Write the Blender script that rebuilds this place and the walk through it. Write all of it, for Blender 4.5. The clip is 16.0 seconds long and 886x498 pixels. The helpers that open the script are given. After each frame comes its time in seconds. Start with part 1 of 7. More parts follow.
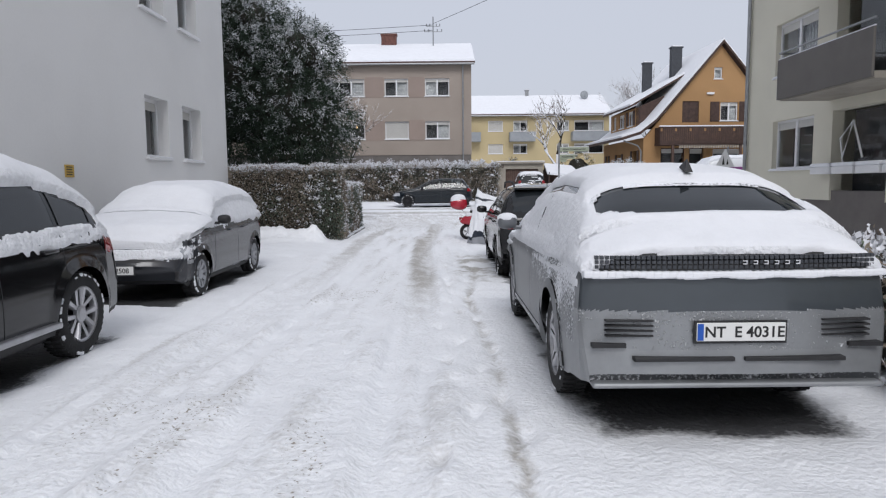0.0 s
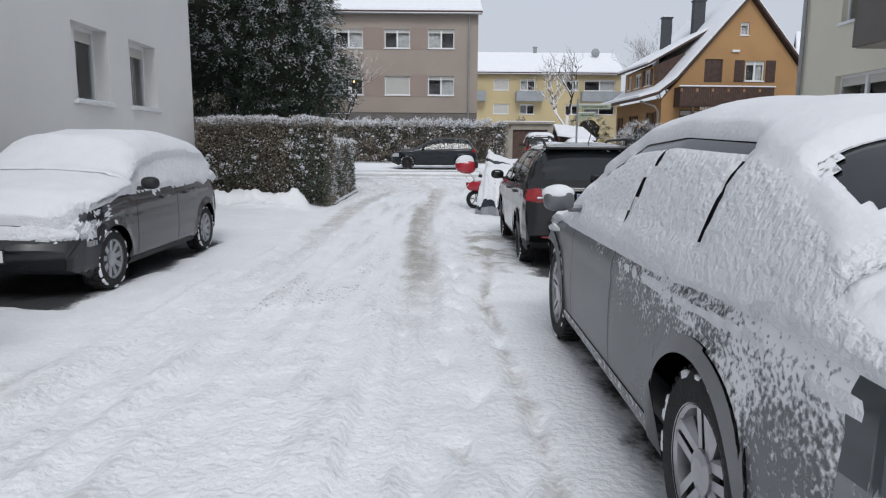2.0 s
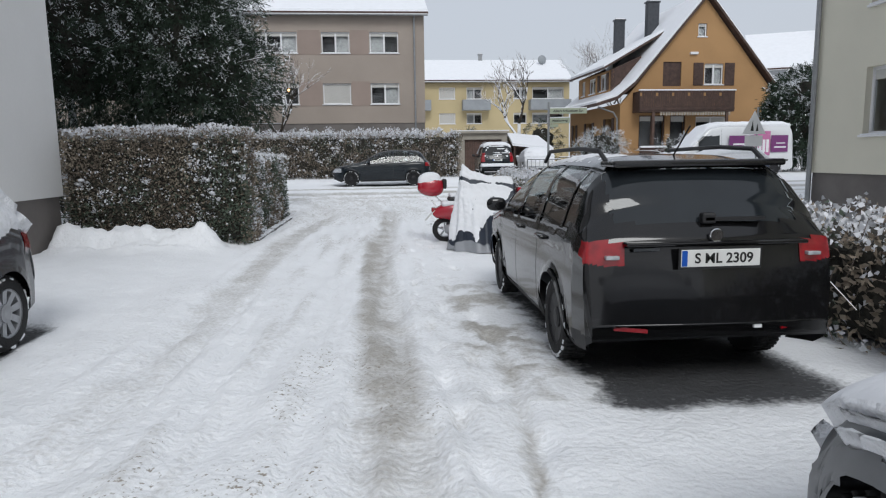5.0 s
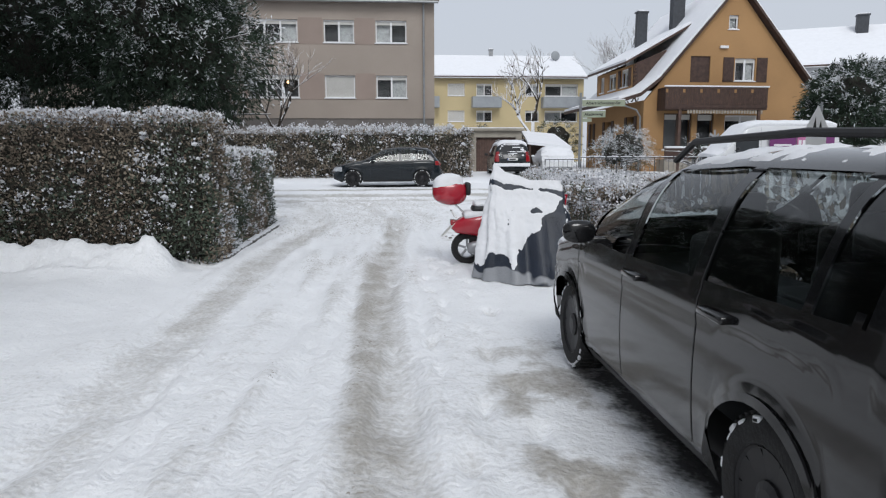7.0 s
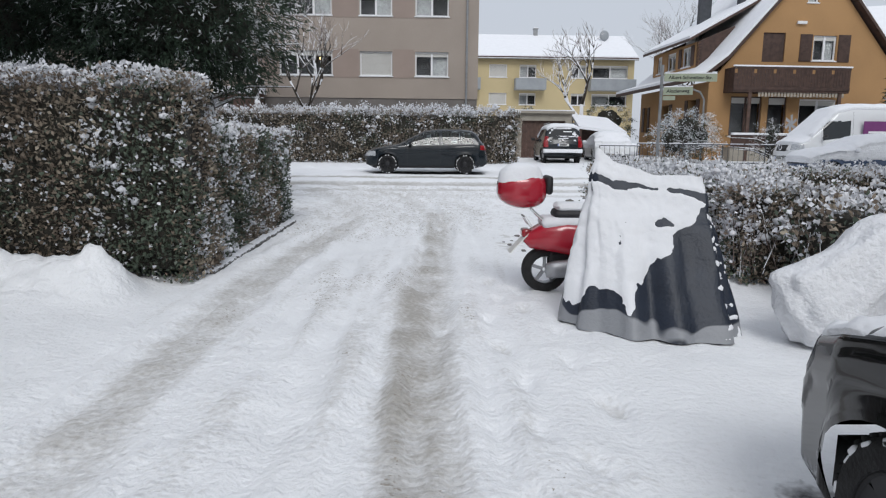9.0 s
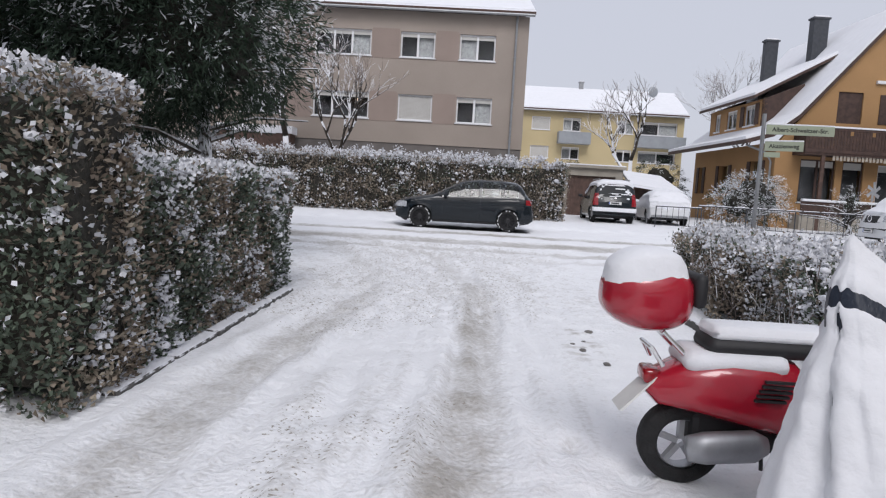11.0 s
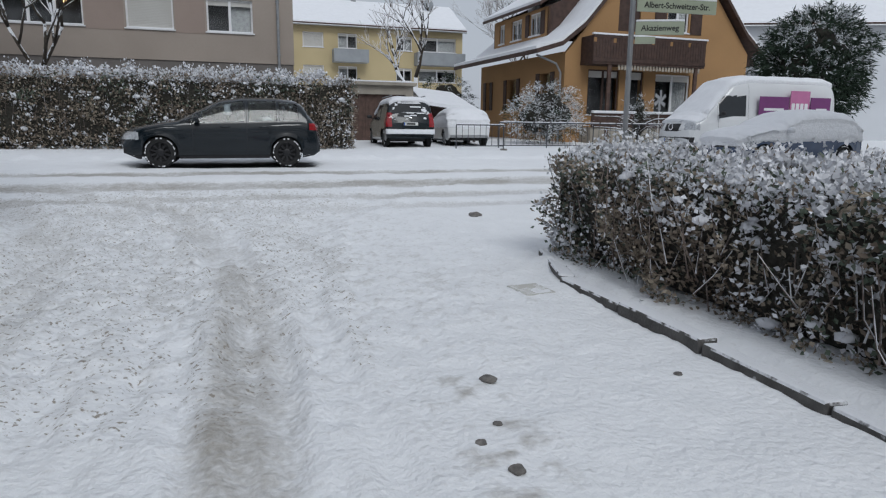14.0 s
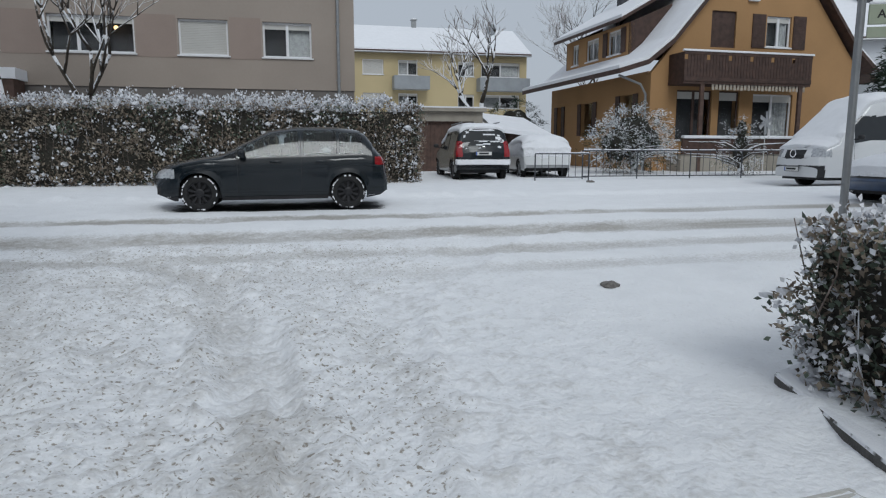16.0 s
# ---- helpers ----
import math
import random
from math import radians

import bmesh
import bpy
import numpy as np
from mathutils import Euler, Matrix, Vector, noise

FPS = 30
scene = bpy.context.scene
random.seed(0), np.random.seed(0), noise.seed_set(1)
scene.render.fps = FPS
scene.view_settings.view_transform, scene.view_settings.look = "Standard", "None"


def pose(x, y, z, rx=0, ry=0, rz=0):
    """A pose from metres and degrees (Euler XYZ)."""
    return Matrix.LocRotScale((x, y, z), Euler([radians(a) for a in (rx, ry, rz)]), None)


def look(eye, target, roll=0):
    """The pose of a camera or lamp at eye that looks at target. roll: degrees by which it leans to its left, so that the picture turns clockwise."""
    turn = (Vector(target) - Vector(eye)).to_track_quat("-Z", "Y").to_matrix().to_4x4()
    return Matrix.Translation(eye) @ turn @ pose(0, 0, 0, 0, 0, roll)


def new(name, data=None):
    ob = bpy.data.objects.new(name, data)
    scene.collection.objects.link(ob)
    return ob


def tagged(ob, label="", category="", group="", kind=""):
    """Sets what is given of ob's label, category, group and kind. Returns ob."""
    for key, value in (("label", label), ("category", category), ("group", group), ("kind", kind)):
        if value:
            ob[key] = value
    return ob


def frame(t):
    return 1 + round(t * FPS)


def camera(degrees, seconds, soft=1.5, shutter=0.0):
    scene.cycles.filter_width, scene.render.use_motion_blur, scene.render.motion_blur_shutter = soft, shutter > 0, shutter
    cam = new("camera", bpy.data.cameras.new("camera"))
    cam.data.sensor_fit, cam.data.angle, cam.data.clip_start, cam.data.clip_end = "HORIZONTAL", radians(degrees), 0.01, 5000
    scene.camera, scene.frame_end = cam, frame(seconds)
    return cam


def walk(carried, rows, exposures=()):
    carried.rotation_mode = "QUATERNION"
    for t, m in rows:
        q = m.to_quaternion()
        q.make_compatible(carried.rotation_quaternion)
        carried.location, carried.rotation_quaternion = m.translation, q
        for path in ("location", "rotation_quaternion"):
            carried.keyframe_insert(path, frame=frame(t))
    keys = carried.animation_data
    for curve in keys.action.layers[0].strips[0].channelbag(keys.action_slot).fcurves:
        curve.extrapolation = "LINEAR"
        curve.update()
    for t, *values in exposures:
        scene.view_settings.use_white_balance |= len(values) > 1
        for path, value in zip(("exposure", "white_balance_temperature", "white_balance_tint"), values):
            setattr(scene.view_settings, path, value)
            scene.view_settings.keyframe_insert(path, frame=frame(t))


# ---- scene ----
cam = camera(68.3, 16.0, soft=1.2)
METRES, EYE, TILT, LEAN, TURN = 22.0, 1.55, 2.3, 0.0, 0.0
ROWS = [
    (0.0, 0.0, 0.0, 0.0, -0.07, -7.95, 0.53),
    (0.5, 0.0008, 0.0295, -0.0019, 1.86, -6.71, 0.19),
    (1.0, -0.004, 0.0606, -0.0031, 2.63, -10.48, -1.26),
    (1.5, -0.0014, 0.0903, -0.005, 0.85, -7.82, 2.01),
    (2.0, -0.0029, 0.1207, -0.0077, 0.12, -11.28, -0.44),
    (2.5, -0.0065, 0.1444, -0.0077, -0.94, -13.29, 2.71),
    (3.0, -0.0092, 0.175, -0.0082, 3.78, -11.64, -0.33),
    (3.5, -0.0123, 0.2049, -0.0085, -1.26, -11.59, 0.17),
    (6.0, -0.0153, 0.3522, -0.0157, -5.17, -9.39, 0.63),
    (6.5, -0.0151, 0.3859, -0.018, 1.17, -9.27, -1.8),
    (7.0, -0.0154, 0.4168, -0.0188, -4.41, -10.35, -0.04),
    (7.5, -0.016, 0.4482, -0.02, 2.59, -10.05, 0.05),
    (8.0, -0.0179, 0.4814, -0.0216, 0.22, -11.31, -0.05),
    (10.5, -0.0234, 0.6364, -0.0313, -1.64, -11.77, -0.83),
    (11.0, -0.0249, 0.6719, -0.0289, 1.98, -7.49, -3.22),
    (11.5, -0.0264, 0.7014, -0.0287, -0.3, -6.78, -0.08),
    (12.0, -0.0247, 0.7329, -0.0308, -0.52, -5.43, -1.19),
    (12.5, -0.0256, 0.7647, -0.0338, -3.15, -9.96, -1.95),
    (13.0, -0.0198, 0.8004, -0.0366, -4.95, -7.58, 0.48),
    (13.5, -0.0196, 0.8316, -0.0409, -9.84, -13.17, -4.62),
    (14.0, -0.0129, 0.8634, -0.044, -17.29, -12.98, -1.39),
    (14.5, -0.0129, 0.8969, -0.0452, -11.2, -14.64, -5.5),
    (15.0, -0.0098, 0.9293, -0.0458, -14.07, -13.16, -2.18),
    (15.5, -0.0072, 0.9605, -0.0462, -9.15, -12.35, -3.62),
    (16.0, -0.0065, 0.9914, -0.0449, -12.56, -10.79, -0.51),
]
walk(cam, [(t, pose(0, 0, EYE, TILT, LEAN, TURN) @ pose(METRES * x, METRES * y, METRES * z, 90 + pitch, roll, yaw)) for t, x, y, z, yaw, pitch, roll in ROWS],
     [(0, 0.06, 6100, 11), (3.5, 0.0, 6100, 7), (8, 0.06, 6120, 8), (10.5, -0.05, 6150, 10), (11, 0.07, 6180, 13), (12.5, -0.12, 6160, 18), (13.5, -0.24, 6060, 11), (14, -0.34, 5980, 7), (16, -0.36, 5930, 5)])
# world: overcast winter sky
world = bpy.data.worlds.new("world")
scene.world = world
world.use_nodes = True
wn = world.node_tree
wn.nodes.clear()
sky = wn.nodes.new("ShaderNodeTexSky")
sky.sky_type, sky.sun_disc = "NISHITA", False
sky.sun_elevation, sky.sun_rotation, sky.dust_density = radians(43), radians(177), 6.0
haze = wn.nodes.new("ShaderNodeMix")
haze.data_type = "RGBA"
haze.inputs[0].default_value = 0.86
haze.inputs[7].default_value = (6.4, 6.5, 6.9, 1)
bg = wn.nodes.new("ShaderNodeBackground")
bg.inputs[1].default_value = 0.1
wout = wn.nodes.new("ShaderNodeOutputWorld")
wn.links.new(sky.outputs[0], haze.inputs[6])
wn.links.new(haze.outputs[2], bg.inputs[0])
wn.links.new(bg.outputs[0], wout.inputs[0])
sun = new("sun", bpy.data.lights.new("sun", "SUN"))
sun.data.energy, sun.data.angle, sun.data.color = 1.3, radians(25), (1, 0.97, 0.93)
sun.matrix_world = look((2, -24, 32), (0, 10, 0))

# ---- materials ----


def mat(name, col, rough=0.6, metal=0.0, var=0.12, scale=6.0, bump=0.0, bscale=60.0, col2=None, spec=0.5, coat=0.0, alpha=0.0, snow=None, island=0.0, snowscale=9.0, grain=None):
    """A procedural surface: two scales of colour variation, relief, and lying snow on what faces up."""
    m = bpy.data.materials.new(name)
    m.use_nodes = True
    t = m.node_tree
    N, L = t.nodes, t.links
    p = N["Principled BSDF"]
    p.inputs["Roughness"].default_value = rough
    p.inputs["Metallic"].default_value = metal
    p.inputs["Specular IOR Level"].default_value = spec
    p.inputs["Coat Weight"].default_value = coat
    p.inputs["Transmission Weight"].default_value = alpha
    geo = N.new("ShaderNodeNewGeometry")
    n1 = N.new("ShaderNodeTexNoise")
    n1.inputs["Scale"].default_value = scale
    n1.inputs["Detail"].default_value = 5
    L.new(geo.outputs["Position"], n1.inputs["Vector"])
    mx = N.new("ShaderNodeMix")
    mx.data_type = "RGBA"
    c2 = col2 or tuple(max(0.0, c * (1 - 2.2 * var)) for c in col)
    mx.inputs[6].default_value = (*col, 1)
    mx.inputs[7].default_value = (*c2, 1)
    ramp = N.new("ShaderNodeMapRange")
    ramp.inputs[1].default_value, ramp.inputs[2].default_value = 0.35, 0.68
    L.new(n1.outputs[0], ramp.inputs[0])
    fac = ramp.outputs[0]
    n3 = N.new("ShaderNodeTexNoise")
    n3.inputs["Scale"].default_value = scale * (grain or 9)
    n3.inputs["Detail"].default_value = 3
    L.new(geo.outputs["Position"], n3.inputs["Vector"])
    ad = N.new("ShaderNodeMath")
    ad.operation = "MULTIPLY_ADD"
    ad.inputs[1].default_value, ad.inputs[2].default_value = 0.6, -0.3
    L.new(n3.outputs[0], ad.inputs[0])
    s = N.new("ShaderNodeMath")
    s.use_clamp = True
    L.new(fac, s.inputs[0])
    L.new(ad.outputs[0], s.inputs[1])
    fac = s.outputs[0]
    if island:
        mi = N.new("ShaderNodeMath")
        mi.operation = "MULTIPLY_ADD"
        mi.use_clamp = True
        mi.inputs[1].default_value = island
        L.new(geo.outputs["Random Per Island"], mi.inputs[0])
        L.new(fac, mi.inputs[2])
        sc = N.new("ShaderNodeMath")
        sc.operation = "MULTIPLY"
        sc.inputs[1].default_value = 1 / (1 + island * 0.5)
        L.new(mi.outputs[0], sc.inputs[0])
        fac = sc.outputs[0]
    L.new(fac, mx.inputs[0])
    out = mx.outputs[2]
    if snow is not None:
        sep = N.new("ShaderNodeSeparateXYZ")
        L.new(geo.outputs["Normal"], sep.inputs[0])
        n2 = N.new("ShaderNodeTexNoise")
        n2.inputs["Scale"].default_value = snowscale
        n2.inputs["Detail"].default_value = 4
        L.new(geo.outputs["Position"], n2.inputs["Vector"])
        a = N.new("ShaderNodeMath")
        a.operation = "MULTIPLY_ADD"
        a.inputs[1].default_value = 1.4
        L.new(n2.outputs[0], a.inputs[0])
        L.new(sep.outputs[2], a.inputs[2])
        r = N.new("ShaderNodeMapRange")
        r.inputs[1].default_value, r.inputs[2].default_value = snow + 0.7, snow + 0.85
        L.new(a.outputs[0], r.inputs[0])
        m2 = N.new("ShaderNodeMix")
        m2.data_type = "RGBA"
        m2.inputs[7].default_value = (0.82, 0.83, 0.86, 1)
        L.new(r.outputs[0], m2.inputs[0])
        L.new(out, m2.inputs[6])
        out = m2.outputs[2]
        m3 = N.new("ShaderNodeMix")
        m3.inputs[2].default_value, m3.inputs[3].default_value = rough, 0.8
        L.new(r.outputs[0], m3.inputs[0])
        L.new(m3.outputs[0], p.inputs["Roughness"])
    L.new(out, p.inputs["Base Color"])
    if bump:
        n4 = N.new("ShaderNodeTexNoise")
        n4.inputs["Scale"].default_value = bscale
        n4.inputs["Detail"].default_value = 4
        L.new(geo.outputs["Position"], n4.inputs["Vector"])
        b = N.new("ShaderNodeBump")
        b.inputs["Strength"].default_value = bump
        b.inputs["Distance"].default_value = 0.02
        L.new(n4.outputs[0], b.inputs["Height"])
        L.new(b.outputs[0], p.inputs["Normal"])
    return m


M = {
    "snow": mat("snow", (0.83, 0.84, 0.87), 0.75, var=0.02, scale=3, bump=0.35, bscale=35, spec=0.2),
    "carsnow": mat("car_snow", (0.8, 0.81, 0.84), 0.75, var=0.02, scale=5, bump=0.3, bscale=30, spec=0.2),
    "crust": mat("snow_crust", (0.82, 0.83, 0.86), 0.75, var=0.05, scale=18, bump=1.0, bscale=34, spec=0.2),
    "render_grey": mat("grey_render", (0.74, 0.735, 0.725), 0.9, var=0.04, scale=0.35, bump=0.25, bscale=120, grain=60),
    "render_beige": mat("beige_render", (0.35, 0.3, 0.258), 0.9, var=0.07, scale=0.3, bump=0.2, bscale=80, grain=40),
    "render_rose": mat("rose_render", (0.32, 0.255, 0.22), 0.9, var=0.07, scale=0.5, bump=0.2, bscale=80, grain=40),
    "render_cream": mat("cream_render", (0.68, 0.65, 0.54), 0.9, var=0.04, scale=0.4, bump=0.25, bscale=120, grain=60),
    "render_yellow": mat("yellow_render", (0.52, 0.43, 0.25), 0.9, var=0.06, scale=0.3, bump=0.1, grain=40),
    "render_orange": mat("orange_render", (0.4, 0.235, 0.105), 0.9, var=0.07, scale=0.4, bump=0.15, grain=40),
    "render_white": mat("white_render", (0.62, 0.64, 0.67), 0.9, var=0.04, scale=0.4, grain=40),
    "plinth": mat("plinth_grey", (0.17, 0.155, 0.145), 0.9, var=0.1, scale=1.5, bump=0.3),
    "upvc": mat("white_frame", (0.75, 0.75, 0.76), 0.35, var=0.02),
    "pane": mat("window_pane", (0.93, 0.96, 0.97), 0.02, alpha=1.0, var=0.0),
    # indoor dimness put into the colour; loft floors share it
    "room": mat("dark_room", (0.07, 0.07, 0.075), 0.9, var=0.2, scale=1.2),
    "curtain": mat("net_curtain", (0.42, 0.42, 0.42), 0.9, var=0.15, scale=9, bump=0.3),
    "shutter": mat("roller_shutter", (0.55, 0.54, 0.51), 0.6, var=0.03, scale=2),
    "brown": mat("dark_brown_wood", (0.075, 0.042, 0.032), 0.7, var=0.2, scale=5, bump=0.3),
    "brown2": mat("old_brown_wood", (0.11, 0.065, 0.05), 0.7, var=0.2, scale=5, bump=0.3),
    "balc": mat("grey_brown_panel", (0.13, 0.12, 0.11), 0.6, var=0.06, scale=2),
    "balcgrey": mat("grey_panel", (0.3, 0.32, 0.34), 0.6, var=0.06, scale=2),
    "tile": mat("roof_tile", (0.1, 0.06, 0.05), 0.8, var=0.15, scale=6, snow=0.35),
    "brick": mat("chimney_brick", (0.17, 0.075, 0.06), 0.85, var=0.2, scale=8, bump=0.3),
    "zinc": mat("zinc_metal", (0.33, 0.34, 0.35), 0.45, metal=0.7, var=0.08),
    "slate": mat("dark_cladding", (0.05, 0.055, 0.065), 0.6, var=0.15),
    "concrete": mat("weathered_concrete", (0.36, 0.33, 0.28), 0.9, var=0.1, scale=1.5, bump=0.3),
    "stone": mat("kerb_stone", (0.12, 0.115, 0.11), 0.85, var=0.2, scale=8, bump=0.5, snow=0.3),
    "dirt": mat("dark_slush", (0.23, 0.215, 0.2), 0.7, var=0.3, scale=20, bump=0.8),
    "bark": mat("bark", (0.085, 0.07, 0.055), 0.9, var=0.25, scale=12, bump=0.7, snow=-0.05),
    "twig": mat("frosted_twig", (0.24, 0.19, 0.165), 0.9, var=0.3, scale=12, snow=0.05),
    "yew": mat("yew_needles", (0.052, 0.082, 0.054), 0.7, var=0.3, scale=1.2, island=0.7, spec=0.25),
    "yew_snow": mat("frosted_needles", (0.78, 0.8, 0.83), 0.8, var=0.08, scale=4, island=0.2),
    "hedge": mat("hedge_leaves", (0.42, 0.37, 0.29), 0.6, var=0.3, scale=2.2, island=0.8, col2=(0.12, 0.085, 0.065), spec=0.3),
    "hedge_green": mat("evergreen_leaves", (0.15, 0.19, 0.14), 0.5, var=0.3, scale=2, island=0.8, spec=0.35),
    # near-black: the shade inside foliage is put into this colour
    "core_shade": mat("hedge_shade", (0.045, 0.042, 0.033), 0.95, var=0.3, scale=14, bump=1.0, bscale=30),
    "leafsnow": mat("snow_on_leaves", (0.8, 0.81, 0.85), 0.8, var=0.06, scale=8, spec=0.2),
    "tyre": mat("tyre_rubber", (0.018, 0.018, 0.019), 0.85, var=0.2, scale=14, bump=0.4),
    "alloy": mat("alloy_rim", (0.5, 0.5, 0.52), 0.35, metal=0.8, var=0.1),
    "steelrim": mat("black_rim", (0.025, 0.025, 0.028), 0.5, metal=0.4, var=0.1),
    "hubcap": mat("silver_hubcap", (0.42, 0.43, 0.45), 0.45, metal=0.6, var=0.1),
    "plastic": mat("black_plastic", (0.02, 0.02, 0.022), 0.6, var=0.15, scale=10),
    "carglass": mat("tinted_car_glass", (0.02, 0.024, 0.028), 0.03, spec=0.5, var=0.05),
    "clear_glass": mat("clear_car_glass", (0.38, 0.44, 0.44), 0.0, alpha=1.0, var=0.02, coat=1.0),
    "red_lamp": mat("red_lamp_glass", (0.3, 0.006, 0.012), 0.1, var=0.15, scale=14, coat=0.6),
    "clear_lamp": mat("clear_lamp_glass", (0.5, 0.52, 0.55), 0.1, var=0.2, scale=20, coat=0.8),
    "black_paint": mat("black_car_paint", (0.009, 0.009, 0.01), 0.12, coat=0.3, var=0.15, scale=2, spec=0.4),
    "anthracite": mat("anthracite_car_paint", (0.03, 0.032, 0.038), 0.25, spec=0.4, coat=0.4, var=0.1, scale=2),
    "grey_paint": mat("grey_car_paint", (0.15, 0.158, 0.168), 0.35, metal=0.45, coat=0.6, var=0.1, scale=1.5),
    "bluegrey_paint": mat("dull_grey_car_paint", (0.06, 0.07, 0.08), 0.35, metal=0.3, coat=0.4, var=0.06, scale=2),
    "silver_paint": mat("silver_bumper", (0.3, 0.31, 0.32), 0.4, metal=0.5, var=0.1, scale=3),
    "navy_paint": mat("black_blue_car_paint", (0.008, 0.013, 0.018), 0.2, coat=0.35, var=0.15, scale=2, spec=0.35),
    "white_paint": mat("white_van_paint", (0.68, 0.69, 0.7), 0.3, coat=0.5, var=0.03, scale=1),
    "blue_paint": mat("blue_car_paint", (0.02, 0.05, 0.12), 0.3, coat=0.7, var=0.1),
    "red_paint": mat("red_scooter_paint", (0.42, 0.012, 0.03), 0.25, coat=0.8, var=0.1, scale=4),
    "arch_grey": mat("smooth_grey_cladding", (0.2, 0.205, 0.215), 0.45, metal=0.2, var=0.08, scale=3),
    "plate": mat("white_plate", (0.72, 0.72, 0.7), 0.4, var=0.03),
    "ink": mat("black_ink", (0.012, 0.012, 0.012), 0.5, var=0.0),
    "euro": mat("blue_strip", (0.01, 0.08, 0.4), 0.4, var=0.02),
    "chrome": mat("chrome", (0.75, 0.75, 0.76), 0.12, metal=1.0, var=0.02),
    "tarp": mat("navy_tarpaulin", (0.016, 0.023, 0.04), 0.5, var=0.12, scale=5, bump=0.3, bscale=40),
    "purple": mat("purple_sticker", (0.16, 0.03, 0.15), 0.4, var=0.05),
    "pink": mat("pink_sticker", (0.5, 0.16, 0.33), 0.4, var=0.05),
    "yellow_sign": mat("yellow_enamel", (0.55, 0.36, 0.06), 0.5, var=0.1),
    "sign_green": mat("street_sign_face", (0.36, 0.4, 0.3), 0.4, var=0.05),
    "awning": mat("striped_awning", (0.45, 0.4, 0.33), 0.8, var=0.2, scale=6),
    "warm": mat("lit_lamp", (0.9, 0.6, 0.3), 0.5, var=0.0),
}


def dusted(m, lo, hi, scale, along=0.0):
    """Clinging flecks of blown snow over a paint."""
    N, L = m.node_tree.nodes, m.node_tree.links
    p = N["Principled BSDF"]
    base = p.inputs["Base Color"].links[0].from_socket
    geo, a, b = N.new("ShaderNodeNewGeometry"), N.new("ShaderNodeTexNoise"), N.new("ShaderNodeTexNoise")
    a.inputs["Scale"].default_value, a.inputs["Detail"].default_value = scale, 6
    b.inputs["Scale"].default_value = 3.5
    s, r, mx, r2 = N.new("ShaderNodeMath"), N.new("ShaderNodeMapRange"), N.new("ShaderNodeMix"), N.new("ShaderNodeMix")
    for n in (a, b):
        L.new(geo.outputs["Position"], n.inputs["Vector"])
    s.operation = "MULTIPLY_ADD"
    s.inputs[1].default_value = 0.55
    L.new(b.outputs[0], s.inputs[0])
    L.new(a.outputs[0], s.inputs[2])
    r.inputs[1].default_value, r.inputs[2].default_value = lo, hi
    amount = s.outputs[0]
    if along:
        # thicker towards the tail and the waist of the car
        sep, g, h, k = N.new("ShaderNodeSeparateXYZ"), N.new("ShaderNodeMapRange"), N.new("ShaderNodeMapRange"), N.new("ShaderNodeMath")
        L.new(geo.outputs["Position"], sep.inputs[0])
        g.inputs[1].default_value, g.inputs[2].default_value, g.inputs[3].default_value, g.inputs[4].default_value = 4.5, 7.0, 0.02, -along
        h.inputs[1].default_value, h.inputs[2].default_value, h.inputs[3].default_value, h.inputs[4].default_value = 0.55, 1.0, -0.1, 0.16
        L.new(sep.outputs[1], g.inputs[0])
        L.new(sep.outputs[2], h.inputs[0])
        L.new(g.outputs[0], k.inputs[0])
        L.new(h.outputs[0], k.inputs[1])
        k2 = N.new("ShaderNodeMath")
        L.new(amount, k2.inputs[0])
        L.new(k.outputs[0], k2.inputs[1])
        amount = k2.outputs[0]
    L.new(amount, r.inputs[0])
    mx.data_type = "RGBA"
    mx.inputs[7].default_value = (0.84, 0.85, 0.88, 1)
    L.new(r.outputs[0], mx.inputs[0])
    L.new(base, mx.inputs[6])
    L.new(mx.outputs[2], p.inputs["Base Color"])
    L.new(r.outputs[0], r2.inputs[0])
    r2.inputs[2].default_value, r2.inputs[3].default_value = 0.35, 0.85
    L.new(r2.outputs[0], p.inputs["Roughness"])
    inv = N.new("ShaderNodeMath")
    inv.operation = "MULTIPLY_ADD"
    inv.inputs[1].default_value, inv.inputs[2].default_value = -0.4, 0.4
    L.new(r.outputs[0], inv.inputs[0])
    L.new(inv.outputs[0], p.inputs["Metallic"])
    bp = N.new("ShaderNodeBump")
    bp.inputs["Strength"].default_value, bp.inputs["Distance"].default_value = 0.8, 0.012
    L.new(r.outputs[0], bp.inputs["Height"])
    L.new(bp.outputs[0], p.inputs["Normal"])
    return m


M["grey_dusted"] = dusted(mat("snow_dusted_grey_paint", (0.15, 0.158, 0.168), 0.35, metal=0.4, var=0.1, scale=1.5), 0.72, 0.9, 52, 0.34)
M["sill_dusted"] = dusted(mat("snow_flecked_sill", (0.2, 0.205, 0.21), 0.45, metal=0.3, var=0.1, scale=3), 0.78, 0.9, 34)
M["panel_dusted"] = dusted(mat("dusted_silver_panel", (0.27, 0.28, 0.29), 0.4, metal=0.4, var=0.1, scale=3), 0.86, 1.04, 60)
